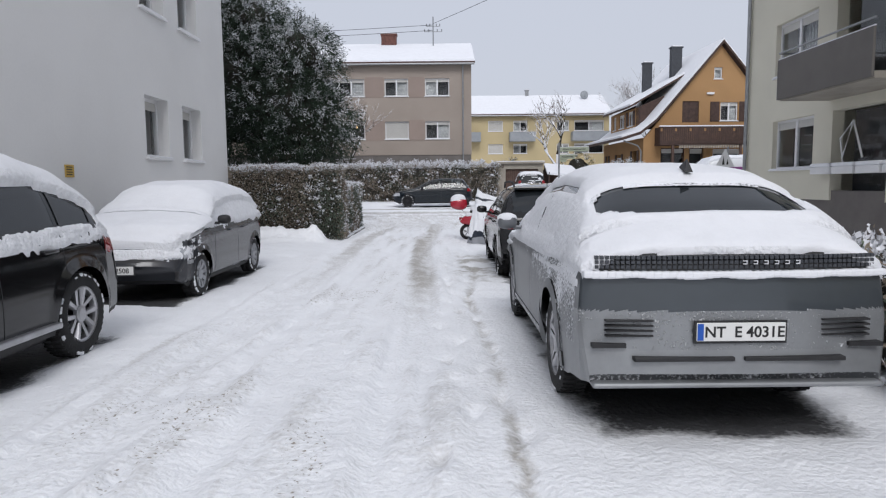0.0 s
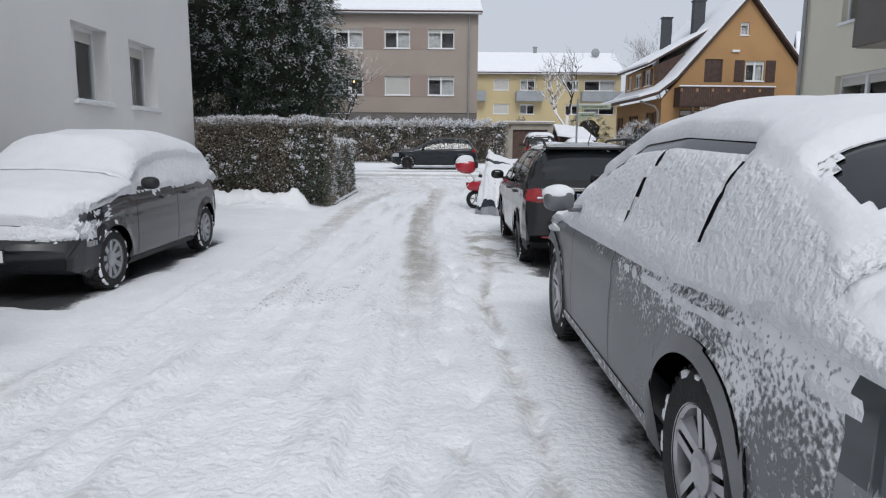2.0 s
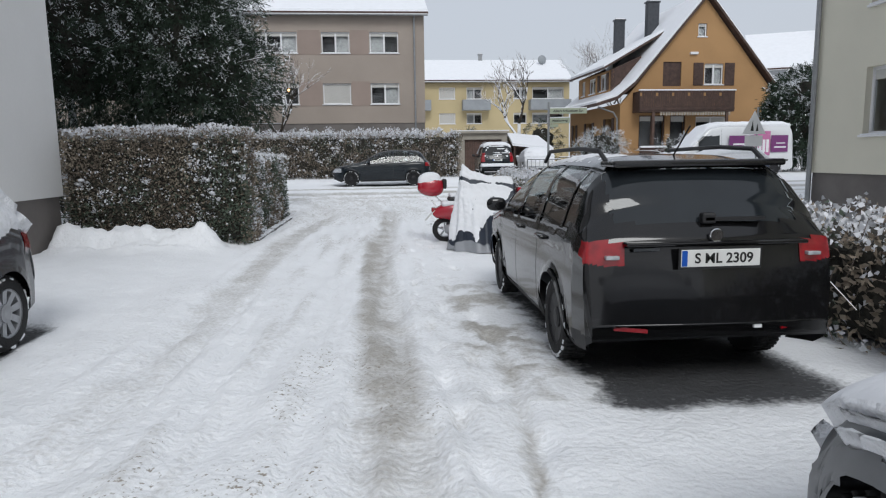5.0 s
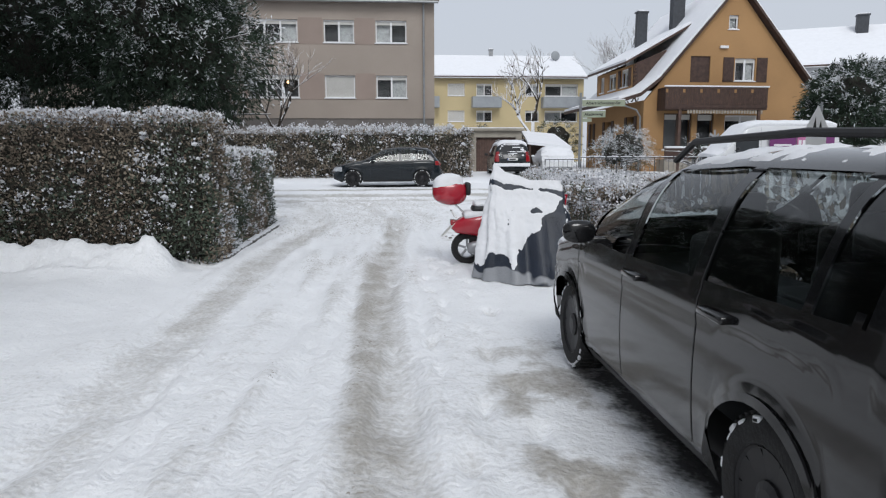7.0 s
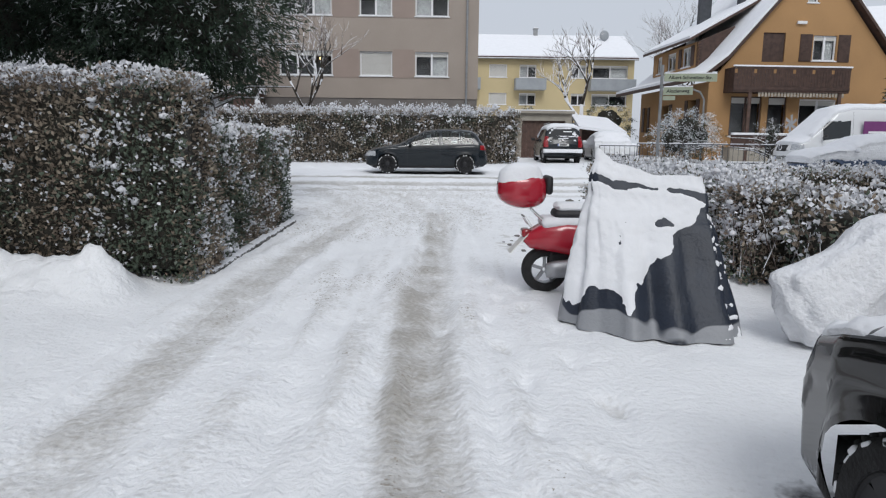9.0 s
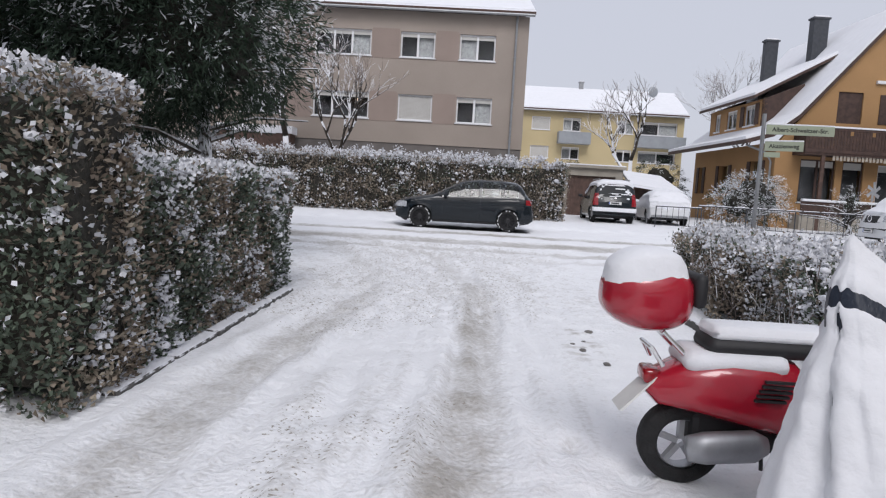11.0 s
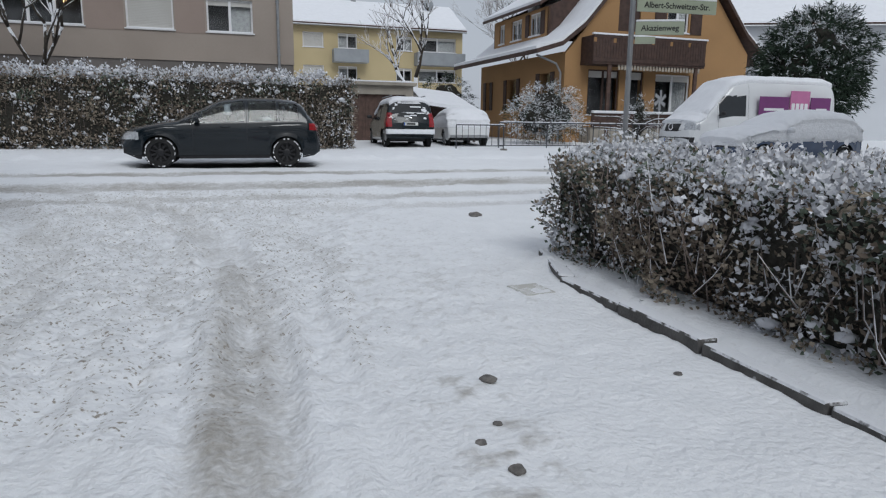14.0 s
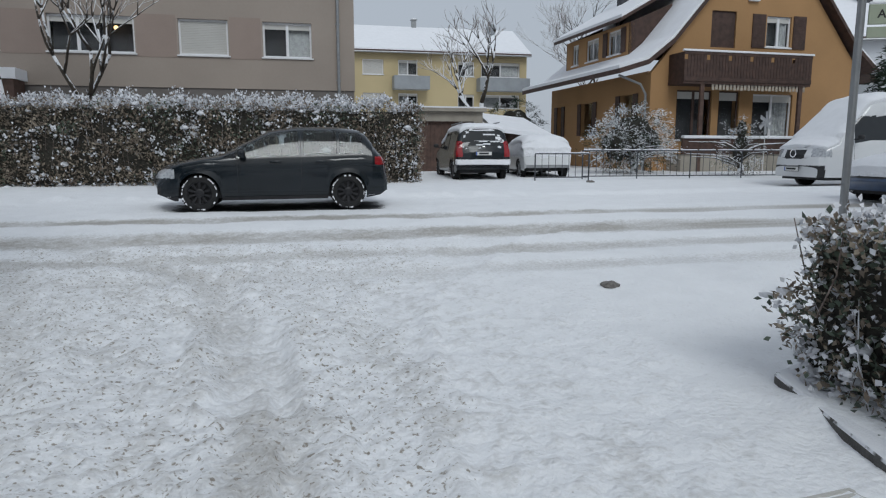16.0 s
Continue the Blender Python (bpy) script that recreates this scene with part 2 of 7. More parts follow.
# grey hem band woven along the bottom of the cover
tp = M["tarp"].node_tree
tb = tp.nodes["Principled BSDF"]
tg, tx, tn, tm, tr, tc = (tp.nodes.new("ShaderNode" + k) for k in ("NewGeometry", "SeparateXYZ", "TexNoise", "Math", "MapRange", "Mix"))
tp.links.new(tg.outputs["Position"], tx.inputs[0])
tp.links.new(tg.outputs["Position"], tn.inputs["Vector"])
tn.inputs["Scale"].default_value = 1.6
tm.operation = "MULTIPLY_ADD"
tm.inputs[1].default_value = 1.1
tp.links.new(tn.outputs[0], tm.inputs[0])
tp.links.new(tx.outputs[2], tm.inputs[2])
tr.inputs[1].default_value, tr.inputs[2].default_value = 0.76, 0.74
tp.links.new(tm.outputs[0], tr.inputs[0])
tc.data_type = "RGBA"
tc.inputs[7].default_value = (0.26, 0.27, 0.29, 1)
tp.links.new(tb.inputs["Base Color"].links[0].from_socket, tc.inputs[6])
tp.links.new(tr.outputs[0], tc.inputs[0])
tp.links.new(tc.outputs[2], tb.inputs["Base Color"])
for k, ior in (("pane", 1.3), ("clear_glass", 1.03)):
    M[k].node_tree.nodes["Principled BSDF"].inputs["IOR"].default_value = ior
wp = M["warm"].node_tree.nodes["Principled BSDF"]
wp.inputs["Emission Color"].default_value = (1, 0.6, 0.25, 1)
wp.inputs["Emission Strength"].default_value = 3.0


# ---- mesh helpers ----
def obj(name, verts, faces, material, parent=None, smooth=False):
    me = bpy.data.meshes.new(name)
    me.from_pydata([tuple(map(float, v)) for v in verts], [], [tuple(f) for f in faces])
    me.materials.append(M[material])
    if smooth:
        me.polygons.foreach_set("use_smooth", [True] * len(me.polygons))
    me.update()
    ob = new(name, me)
    if parent:
        ob.parent = parent
    return ob


class Mesh:
    """Gathers boxes, tubes and lathes into one mesh."""

    def __init__(self):
        self.v, self.f = [], []

    def add(self, verts, faces):
        n = len(self.v)
        self.v += [Vector(v) for v in verts]
        self.f += [tuple(i + n for i in f) for f in faces]
        return self

    def box(self, x0, y0, z0, x1, y1, z1, b=0.0):
        """A box; b rounds its edges."""
        if b <= 0:
            vs = [(x, y, z) for x in (x0, x1) for y in (y0, y1) for z in (z0, z1)]
            return self.add(vs, [(0, 1, 3, 2), (4, 6, 7, 5), (0, 4, 5, 1), (2, 3, 7, 6), (0, 2, 6, 4), (1, 5, 7, 3)])
        bm = bmesh.new()
        bmesh.ops.create_cube(bm, size=1.0, matrix=Matrix.Translation(((x0 + x1) / 2, (y0 + y1) / 2, (z0 + z1) / 2)) @ Matrix.Diagonal((abs(x1 - x0), abs(y1 - y0), abs(z1 - z0), 1)))
        bmesh.ops.bevel(bm, geom=bm.edges[:], offset=b, segments=2, affect="EDGES", profile=0.5)
        bm.verts.index_update()
        self.add([v.co.copy() for v in bm.verts], [[v.index for v in f.verts] for f in bm.faces])
        bm.free()
        return self

    def tube(self, pts, r0, r1=None, n=8):
        """A tapered tube along points."""
        r1 = r0 if r1 is None else r1
        pts = [Vector(p) for p in pts]
        base = len(self.v)
        for i, p in enumerate(pts):
            d = (pts[min(i + 1, len(pts) - 1)] - pts[max(i - 1, 0)]).normalized()
            a = d.orthogonal().normalized() if abs(d.z) > 0.9 else d.cross(Vector((0, 0, 1))).normalized()
            b = d.cross(a)
            r = r0 + (r1 - r0) * i / max(1, len(pts) - 1)
            for k in range(n):
                w = 2 * math.pi * k / n
                self.v.append(p + a * r * math.cos(w) + b * r * math.sin(w))
        for i in range(len(pts) - 1):
            for k in range(n):
                k2 = (k + 1) % n
                self.f.append((base + i * n + k, base + i * n + k2, base + (i + 1) * n + k2, base + (i + 1) * n + k))
        self.f.append(tuple(base + k for k in range(n))[::-1])
        self.f.append(tuple(base + (len(pts) - 1) * n + k for k in range(n)))
        return self

    def lathe(self, prof, n=32, m=Matrix.Identity(4)):
        """A profile of (radius, height) turned about x."""
        base = len(self.v)
        for r, h in prof:
            for k in range(n):
                w = 2 * math.pi * k / n
                self.v.append(m @ Vector((h, r * math.cos(w), r * math.sin(w))))
        for i in range(len(prof) - 1):
            for k in range(n):
                k2 = (k + 1) % n
                self.f.append((base + i * n + k, base + i * n + k2, base + (i + 1) * n + k2, base + (i + 1) * n + k))
        return self

    def move(self, m):
        self.v = [m @ v for v in self.v]
        return self

    def out(self, name, material, parent=None, smooth=False):
        return obj(name, self.v, self.f, material, parent, smooth)


def empty(name, m, label, category, group="", kind=""):
    e = new(name)
    e.matrix_world = m
    return tagged(e, label, category, group, kind)


def lerp(tab, x):
    return float(np.interp(x, [a for a, b in tab], [b for a, b in tab]))


def smooth01(a, b, x):
    u = np.clip((x - a) / (b - a), 0, 1)
    return u * u * (3 - 2 * u)


def ground_z(y):
    """Height of the ground: flat along the lane, rising across the street beyond it."""
    return float(np.interp(y, (-60, 27.5, 30, 34, 42, 48, 60, 90, 700), (0, 0, 0.1, 0.38, 0.5, 0.62, 0.7, 1.2, 1.2)))


def writing(text, size, m, material, parent, name="writing", depth=0.001):
    """Raised letters of the built-in font, as a mesh."""
    cu = bpy.data.curves.new(name, "FONT")
    cu.body, cu.size, cu.extrude, cu.align_x, cu.align_y = text, size, depth, "CENTER", "CENTER"
    cu.offset = size * 0.018
    tmp = bpy.data.objects.new(name, cu)
    scene.collection.objects.link(tmp)
    me = bpy.data.meshes.new_from_object(tmp.evaluated_get(bpy.context.evaluated_depsgraph_get()))
    bpy.data.objects.remove(tmp)
    me.materials.clear()
    me.materials.append(M[material])
    ob = new(name, me)
    ob.parent = parent
    ob.matrix_basis = m
    return ob


# ---- ground ----
def spaced(lo, hi, fine, far0, far1, steps):
    a = list(np.arange(lo, hi, fine))
    up = [hi + (far1 - hi) * (k / steps) ** 3 for k in range(1, steps + 1)]
    dn = [lo + (far0 - lo) * (k / steps) ** 3 for k in range(steps, 0, -1)]
    return np.array(dn + a + [hi] + up)


def path_at(rows, y):
    return np.interp(y, [r[0] for r in rows], [r[1] for r in rows])


def build_ground():
    xs = spaced(-6.4, 5.4, 0.05, -600, 600, 40)
    ys = spaced(-0.4, 36.0, 0.055, -500, 700, 60)
    X, Y = np.meshgrid(xs, ys)
    Z = np.interp(Y, (-60, 27.5, 30, 34, 42, 48, 60, 90, 700), (0, 0, 0.1, 0.38, 0.5, 0.62, 0.7, 1.2, 1.2))
    dirt = np.zeros_like(Z)

    def nz(s, ox=0.0, sy=1.0):
        flat = [noise.noise(Vector((x * s + ox, y * s * sy, 0.3))) for x, y in zip(X.ravel(), Y.ravel())]
        return np.array(flat).reshape(X.shape)

    near = (np.abs(X) < 9) & (Y > -4) & (Y < 44)
    n_big, n_mid, n_fine = nz(0.7), nz(2.6, 7.0), nz(9.0, 3.0)
    n_long = nz(4.0, 11.0, 0.13)
    n_tiny = nz(22.0, 1.7)
    Z += near * (0.022 * n_big + 0.02 * n_mid + 0.01 * n_fine + 0.004 * n_tiny)
    # wheel tracks: (along y, across x)
    left = ((-4, -2.2), (8, -2.24), (12, -2.12), (15.5, -2.2), (19.5, -2.24), (21, -2.1), (22.7, -1.92), (24.6, -1.95), (26.7, -2.2), (29.4, -3.1), (31, -4.6), (32.4, -8))
    right = ((-4, -0.2), (8, -0.28), (12, -0.38), (15.3, -0.52), (18, -0.48), (19.7, -0.39), (21.5, -0.31), (23.4, -0.26), (25.7, -0.36), (29.2, -1.1), (31.4, -3.2), (32.6, -7))
    cross = ((22, -0.2), (25, 0.15), (28, 0.7), (31, 2.6), (33, 6))
    n_tread, n_clod = nz(10.0, 23.0, 0.07), nz(15.0, 9.0, 0.7)
    for rows, w, d in ((left, 0.27, 0.85), (right, 0.25, 1.0), (cross, 0.3, 0.3)):
        c = path_at(rows, Y)
        slope = np.abs(np.gradient(np.interp(ys, [r[0] for r in rows], [r[1] for r in rows]), ys))[:, None]
        w = w * np.sqrt(1 + slope ** 2)
        live = smooth01(rows[0][0], rows[0][0] + 1, Y) * (1 - smooth01(rows[-1][0] - 2, rows[-1][0], Y))
        prof = np.exp(-((X - c + 0.06 * n_mid) / w) ** 4) * live
        rim = np.exp(-((np.abs(X - c) - 1.35 * w) / 0.09) ** 2) * live
        Z += rim * (0.016 + 0.02 * n_tread + 0.012 * n_clod) - 0.03 * prof + 0.008 * prof * n_tread
        fade = (0.12 + 0.88 * smooth01(6.0, 11.0, Y)) if rows is right else (0.22 + 0.6 * smooth01(8.0, 16.0, Y) + 0.1 * smooth01(15, 19, Y))
        fade = fade * (1 - 0.35 * smooth01(20.5, 25, Y))
        dirt = np.maximum(dirt, prof * d * fade * (0.72 + 0.3 * n_long + 0.3 * n_mid + 0.25 * n_fine + 0.2 * n_tread))
        # finer single tyre lines beside the main track
        for off, am in ((-0.52, 0.5), (0.46, 0.4), (0.8, 0.35)):
            lines = np.exp(-((X - c - off + 0.05 * n_big) / 0.07) ** 2) * live * np.clip(0.3 + 1.6 * n_big, 0, 1)
            Z -= 0.016 * lines
            dirt = np.maximum(dirt, lines * am * (0.5 + 0.7 * n_tread))
    # churned middle of the lane and the mouth of the lane
    lane = np.exp(-((X + 1.15) / 1.7) ** 4) * (Y < 30) * near
    Z += lane * (0.05 * n_long + 0.035 * n_tread + 0.014 * n_clod)
    dirt = np.maximum(dirt, lane * np.clip(0.04 + 0.45 * n_long + 0.25 * n_fine + 0.3 * n_tread, 0, 0.4))
    mouth = smooth01(20.5, 24, Y) * (1 - smooth01(30, 33, Y)) * np.exp(-((X + 1.3) / 3.6) ** 4)
    # tyre marks that swing from the lane into the street
    swing = np.zeros_like(Z)
    for k in range(9):
        r0 = 3.2 + 0.75 * k
        rr = np.hypot(X + 5.6, Y - 24.2 - 0.25 * k + 0.25)
        swing = np.maximum(swing, np.exp(-((rr - r0 + 0.2 * n_big) / 0.14) ** 2) * (X > -5.6) * (Y > 24) * np.clip(0.45 + 1.3 * n_mid, 0, 1))
    Z += mouth * (0.02 * n_clod + 0.02 * n_fine + 0.014 * n_tiny) - 0.022 * swing * mouth
    dirt = np.maximum(dirt, mouth * np.clip(0.08 + 0.4 * swing + 0.3 * n_fine + 0.55 * n_clod + 0.35 * n_tiny, 0, 0.5))
    # slush thrown out beside the black estate
    splash = np.exp(-((X - 0.62) / 0.42) ** 4 - ((Y - 12.2) / 2.2) ** 4)
    dirt = np.maximum(dirt, splash * np.clip(0.25 + 1.5 * n_mid + 1.0 * n_fine, 0, 1.0))
    Z -= 0.02 * splash * np.clip(n_mid, 0, 1)
    speck = np.clip(lane * (0.4 + 0.5 * n_big + 0.4 * n_long) + 0.5 * mouth + 0.25 * smooth01(28, 30, Y) * near + 0.15 * n_mid * near, 0, 0.62)
    # street across
    for c, w, d in ((33.1, 0.26, 1.1), (31.6, 0.45, 1.1), (30.3, 0.3, 0.7), (29.2, 0.3, 0.45)):
        prof = np.exp(-((Y - c - 0.012 * X) / w) ** 4) * (np.abs(X) < 90)
        dirt = np.maximum(dirt, prof * d * (0.75 + 0.4 * nz(1.2, 5.0) + 0.25 * n_fine))
        Z -= 0.02 * prof
    # bare wet ground under the parked cars: (x0, x1, y0, y1)
    bare = np.zeros_like(Z)
    for x0, x1, y0, y1 in ((0.95, 2.65, 3.85, 8.4), (1.0, 2.7, 10.1, 14.6), (-5.3, -3.45, 8.4, 12.8), (-5.4, -3.4, -1.0, 6.7), (-2.4, 1.5, 34.0, 35.6)):
        e = 0.13
        k = 1 / (1 + np.exp(-(X + 0.12 * n_mid + 0.1 * n_fine - x0) / e * 2)) / (1 + np.exp((X + 0.12 * n_mid - x1) / e * 2))
        k = k / (1 + np.exp(-(Y + 0.15 * n_mid - y0) / e * 2)) / (1 + np.exp((Y + 0.15 * n_mid - y1) / e * 2))
        bare = np.maximum(bare, k)
    Z -= 0.035 * bare
    # footprints beside the cars
    rng = random.Random(5)
    for k in range(46):
        fy = 2.5 + k * 0.36
        fx = 0.25 + 0.16 * (-1) ** k + 0.12 * rng.uniform(-1, 1) + (0.1 if fy > 15 else 0)
        a = rng.uniform(-0.3, 0.3)
        u, v = (X - fx) * math.cos(a) + (Y - fy) * math.sin(a), -(X - fx) * math.sin(a) + (Y - fy) * math.cos(a)
        prof = np.exp(-(u / 0.055) ** 4 - (v / 0.14) ** 4)
        Z -= 0.05 * prof
        if k % 3 == 0:
            dirt = np.maximum(dirt, prof * 0.45)
    # a thin scraped line
    c = path_at(((2, 0.42), (6, 0.45), (9, 0.34), (10.5, 0.5), (13, 0.62)), Y)
    prof = np.exp(-((X - c + 0.05 * n_fine) / 0.055) ** 2) * (Y > 2) * (Y < 12)
    Z -= 0.03 * prof
    dirt = np.maximum(dirt, prof * 0.95 * np.clip(0.7 + n_mid, 0, 1))
    # slush dropped near the mouth
    blot = np.exp(-((X - 0.75 - 0.05 * (Y - 21.5)) / 0.2) ** 2 - ((Y - 21.5) / 0.8) ** 4)
    dirt = np.maximum(dirt, blot * np.clip(0.2 + 2.0 * n_fine + n_mid, 0, 0.9))
    # snow banked against the hedge and kerbs
    bank = np.exp(-((Y - 18.0) / 0.42) ** 2) * smooth01(-3.1, -3.5, X) * (X > -6.0)
    Z += bank * (0.34 + 0.18 * n_mid + 0.1 * n_big + 0.09 * n_fine)
    Z += 0.1 * np.exp(-((Y - 36.6) / 0.5) ** 2) * (np.abs(X) < 60) * (0.7 + n_mid)
    Z += 0.07 * smooth01(-3.2, -4.2, X) * (Y < 17.5) * (Y > -3) * (X > -6.2) * (1 - bare)
    Z += (X > 2.45) * near * smooth01(20, 21, Y) * (1 - smooth01(24.6, 25.2, Y)) * 0.07 * smooth01(2.45, 2.6, X)
    ny, nx = X.shape
    idx = np.arange(nx * ny).reshape(ny, nx)
    faces = np.stack((idx[:-1, :-1], idx[:-1, 1:], idx[1:, 1:], idx[1:, :-1]), -1).reshape(-1, 4)
    me = bpy.data.meshes.new("ground")
    me.vertices.add(nx * ny)
    me.vertices.foreach_set("co", np.stack((X, Y, Z), -1).ravel())
    me.loops.add(faces.size)
    me.loops.foreach_set("vertex_index", faces.ravel())
    me.polygons.add(len(faces))
    me.polygons.foreach_set("loop_start", np.arange(0, faces.size, 4))
    me.polygons.foreach_set("use_smooth", np.ones(len(faces), dtype=bool))
    for key, val in (("grit", dirt), ("bare", bare), ("speck", speck)):
        at = me.attributes.new(key, "FLOAT", "POINT")
        at.data.foreach_set("value", np.clip(val, 0, 1).ravel().astype(np.float32))
    me.update(calc_edges=True)
    m = mat("trodden_snow", (0.88, 0.89, 0.91), 0.7, var=0.02, scale=2.5, bump=1.0, bscale=22, spec=0.25)
    N, L = m.node_tree.nodes, m.node_tree.links
    p = N["Principled BSDF"]
    base = p.inputs["Base Color"].links[0].from_socket
    geo = N.new("ShaderNodeNewGeometry")
    spk = N.new("ShaderNodeTexNoise")
    spk.inputs["Scale"].default_value, spk.inputs["Detail"].default_value = 26, 6
    L.new(geo.outputs["Position"], spk.inputs["Vector"])
    crumb = N.new("ShaderNodeTexNoise")
    crumb.inputs["Scale"].default_value, crumb.inputs["Detail"].default_value = 34, 2
    L.new(geo.outputs["Position"], crumb.inputs["Vector"])
    for key, col, lo, hi, amp in (("grit", (0.42, 0.4, 0.37), 0.26, 1.02, 1.0), ("bare", (0.075, 0.076, 0.08), 0.5, 0.9, 0.55), ("speck", (0.34, 0.31, 0.27), 0.86, 0.8, 1.0)):
        a = N.new("ShaderNodeAttribute")
        a.attribute_name = key
        w = N.new("ShaderNodeMath")
        w.operation = "MULTIPLY_ADD"
        w.inputs[1].default_value = amp
        L.new((crumb if key == "speck" else spk).outputs[0], w.inputs[0])
        L.new(a.outputs["Fac"], w.inputs[2])
        r = N.new("ShaderNodeMapRange")
        r.inputs[1].default_value, r.inputs[2].default_value = lo + amp * 0.35, hi + amp * 0.5
        L.new(w.outputs[0], r.inputs[0])
        mx = N.new("ShaderNodeMix")
        mx.data_type = "RGBA"
        mx.inputs[7].default_value = (*col, 1)
        L.new(r.outputs[0], mx.inputs[0])
        L.new(base, mx.inputs[6])
        base = mx.outputs[2]
    L.new(base, p.inputs["Base Color"])
    me.materials.append(m)
    tagged(new("ground", me), "snow-covered lane and street with grey wheel tracks", "ground", kind="structure")


build_ground()


# ---- buildings ----
def window(parent, x0, x1, z0, z1, kind="pair", depth=0.16, frame_mat="upvc"):
    """A window set back in an opening of a wall that faces -y at y = 0: frame, panes, sill, and behind them a shutter
    or a near-black panel painted as the unlit room.
    """
    w = Mesh()
    f, yb = 0.07, depth
    w.box(x0, yb, z0, x0 + f, yb + 0.07, z1).box(x1 - f, yb, z0, x1, yb + 0.07, z1)
    w.box(x0 + f, yb, z0, x1 - f, yb + 0.07, z0 + f).box(x0 + f, yb, z1 - f, x1 - f, yb + 0.07, z1)
    n = {"pair": 2, "triple": 3, "single": 1, "shut": 1, "third": 2}[kind]
    cuts = [x0 + f + (x1 - x0 - 2 * f) * k / n for k in range(n + 1)]
    if kind == "third":
        cuts[1] = x0 + f + (x1 - x0 - 2 * f) * 0.38
    for c in cuts[1:-1]:
        w.box(c - 0.05, yb - 0.012, z0 + f, c + 0.05, yb + 0.066, z1 - f)
    w.out("frame", frame_mat, parent)
    s = Mesh().box(x0 - 0.06, -0.07, z0 - 0.05, x1 + 0.06, yb, z0 - 0.002, 0.008)
    s.out("sill", "upvc", parent)
    Mesh().box(x0, -0.065, z0, x1, yb - 0.02, z0 + 0.025, 0.01).out("sill_snow", "snow", parent)
    if kind == "shut":
        sh = Mesh()
        n = int((z1 - z0 - 2 * f) / 0.055)
        for k in range(n):
            a = z0 + f + k * (z1 - z0 - 2 * f) / n
            sh.box(x0 + f, yb + 0.015, a, x1 - f, yb + 0.035, a + 0.05)
        sh.out("roller_shutter", "shutter", parent)
        return
    for a, b in zip(cuts, cuts[1:]):
        Mesh().box(a + 0.02, yb + 0.03, z0 + f, b - 0.02, yb + 0.036, z1 - f).out("pane", "pane", parent).visible_shadow = False
    Mesh().box(x0 + f, yb + 0.02, z1 - f - 0.14 * (z1 - z0), x1 - f, yb + 0.028, z1 - f).out("roller_shutter", "shutter", parent)
    rng = random.Random(int(x0 * 97 + z0 * 31))
    if rng.random() < 0.7:
        c = Mesh()
        a, b = (cuts[-2], cuts[-1]) if rng.random() < 0.6 else (cuts[0], cuts[1])
        for k in range(14):
            u = a + (b - a) * k / 14
            c.box(u, yb + 0.16 + 0.02 * (k % 2), z0 + f, u + (b - a) / 14, yb + 0.18 + 0.02 * (k % 2), z1 - f)
        c.out("curtain", "curtain", parent)
    # dark sheet standing in for the unlit depth of the room
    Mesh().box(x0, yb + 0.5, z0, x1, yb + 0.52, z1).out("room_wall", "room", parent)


def wall(parent, x0, x1, z0, z1, holes, material, thick=0.3, y=0.0, name="wall"):
    """A wall facing -y with rectangular holes right through it."""
    xs = sorted({x0, x1, *[h[0] for h in holes], *[h[1] for h in holes]})
    zs = sorted({z0, z1, *[h[2] for h in holes], *[h[3] for h in holes]})
    w = Mesh()
    for a, b in zip(xs, xs[1:]):
        run = None
        for c, d in zip(zs, zs[1:]):
            hole = any(h[0] < (a + b) / 2 < h[1] and h[2] < (c + d) / 2 < h[3] for h in holes)
            if hole:
                if run:
                    w.box(a, y, run[0], b, y + thick, run[1])
                run = None
            else:
                run = (run[0], d) if run else (c, d)
        if run:
            w.box(a, y, run[0], b, y + thick, run[1])
    return w.out(name, material, parent)


def slab_roof(parent, x0, x1, y0, y1, z_eave, z_ridge, over=0.4, snow_t=0.12):
    """A gable roof whose ridge runs along x: tile slabs, snow on them, gutter."""
    ym = (y0 + y1) / 2
    for nm, dz, th, m_, ins in (("roof", 0, 0.16, "tile", 0.0), ("roof_snow", 0.165, snow_t, "snow", 0.06)):
        r = Mesh()
        prof = [(y0 - over + ins, z_eave + dz), (ym, z_ridge + dz), (y1 + over - ins, z_eave + dz)]
        vs = []
        for x in (x0 - 0.25 + ins, x1 + 0.25 - ins):
            vs += [(x, a, b) for a, b in prof] + [(x, a, b + th) for a, b in prof]
        r.add(vs, [(0, 1, 7, 6), (1, 2, 8, 7), (3, 9, 10, 4), (4, 10, 11, 5), (0, 6, 9, 3), (2, 5, 11, 8), (0, 3, 4, 1), (1, 4, 5, 2), (6, 7, 10, 9), (7, 8, 11, 10)])
        r.out(nm, m_, parent)
    g = Mesh()
    n = int((x1 - x0) / 0.3)
    for k in range(n):
        a = x0 - 0.2 + k * (x1 - x0 + 0.4) / n
        g.box(a, y0 - over - 0.05, z_eave + 0.0, a + 0.17, y0 - over + 0.02, z_eave + 0.14)
    tagged(g.out("roof_edge_tile", "tile", parent), kind="stuff")
    Mesh().tube([(x0 - 0.2, y0 - over - 0.1, z_eave - 0.04), (x1 + 0.2, y0 - over - 0.1, z_eave - 0.04)], 0.07).out("gutter", "zinc", parent)


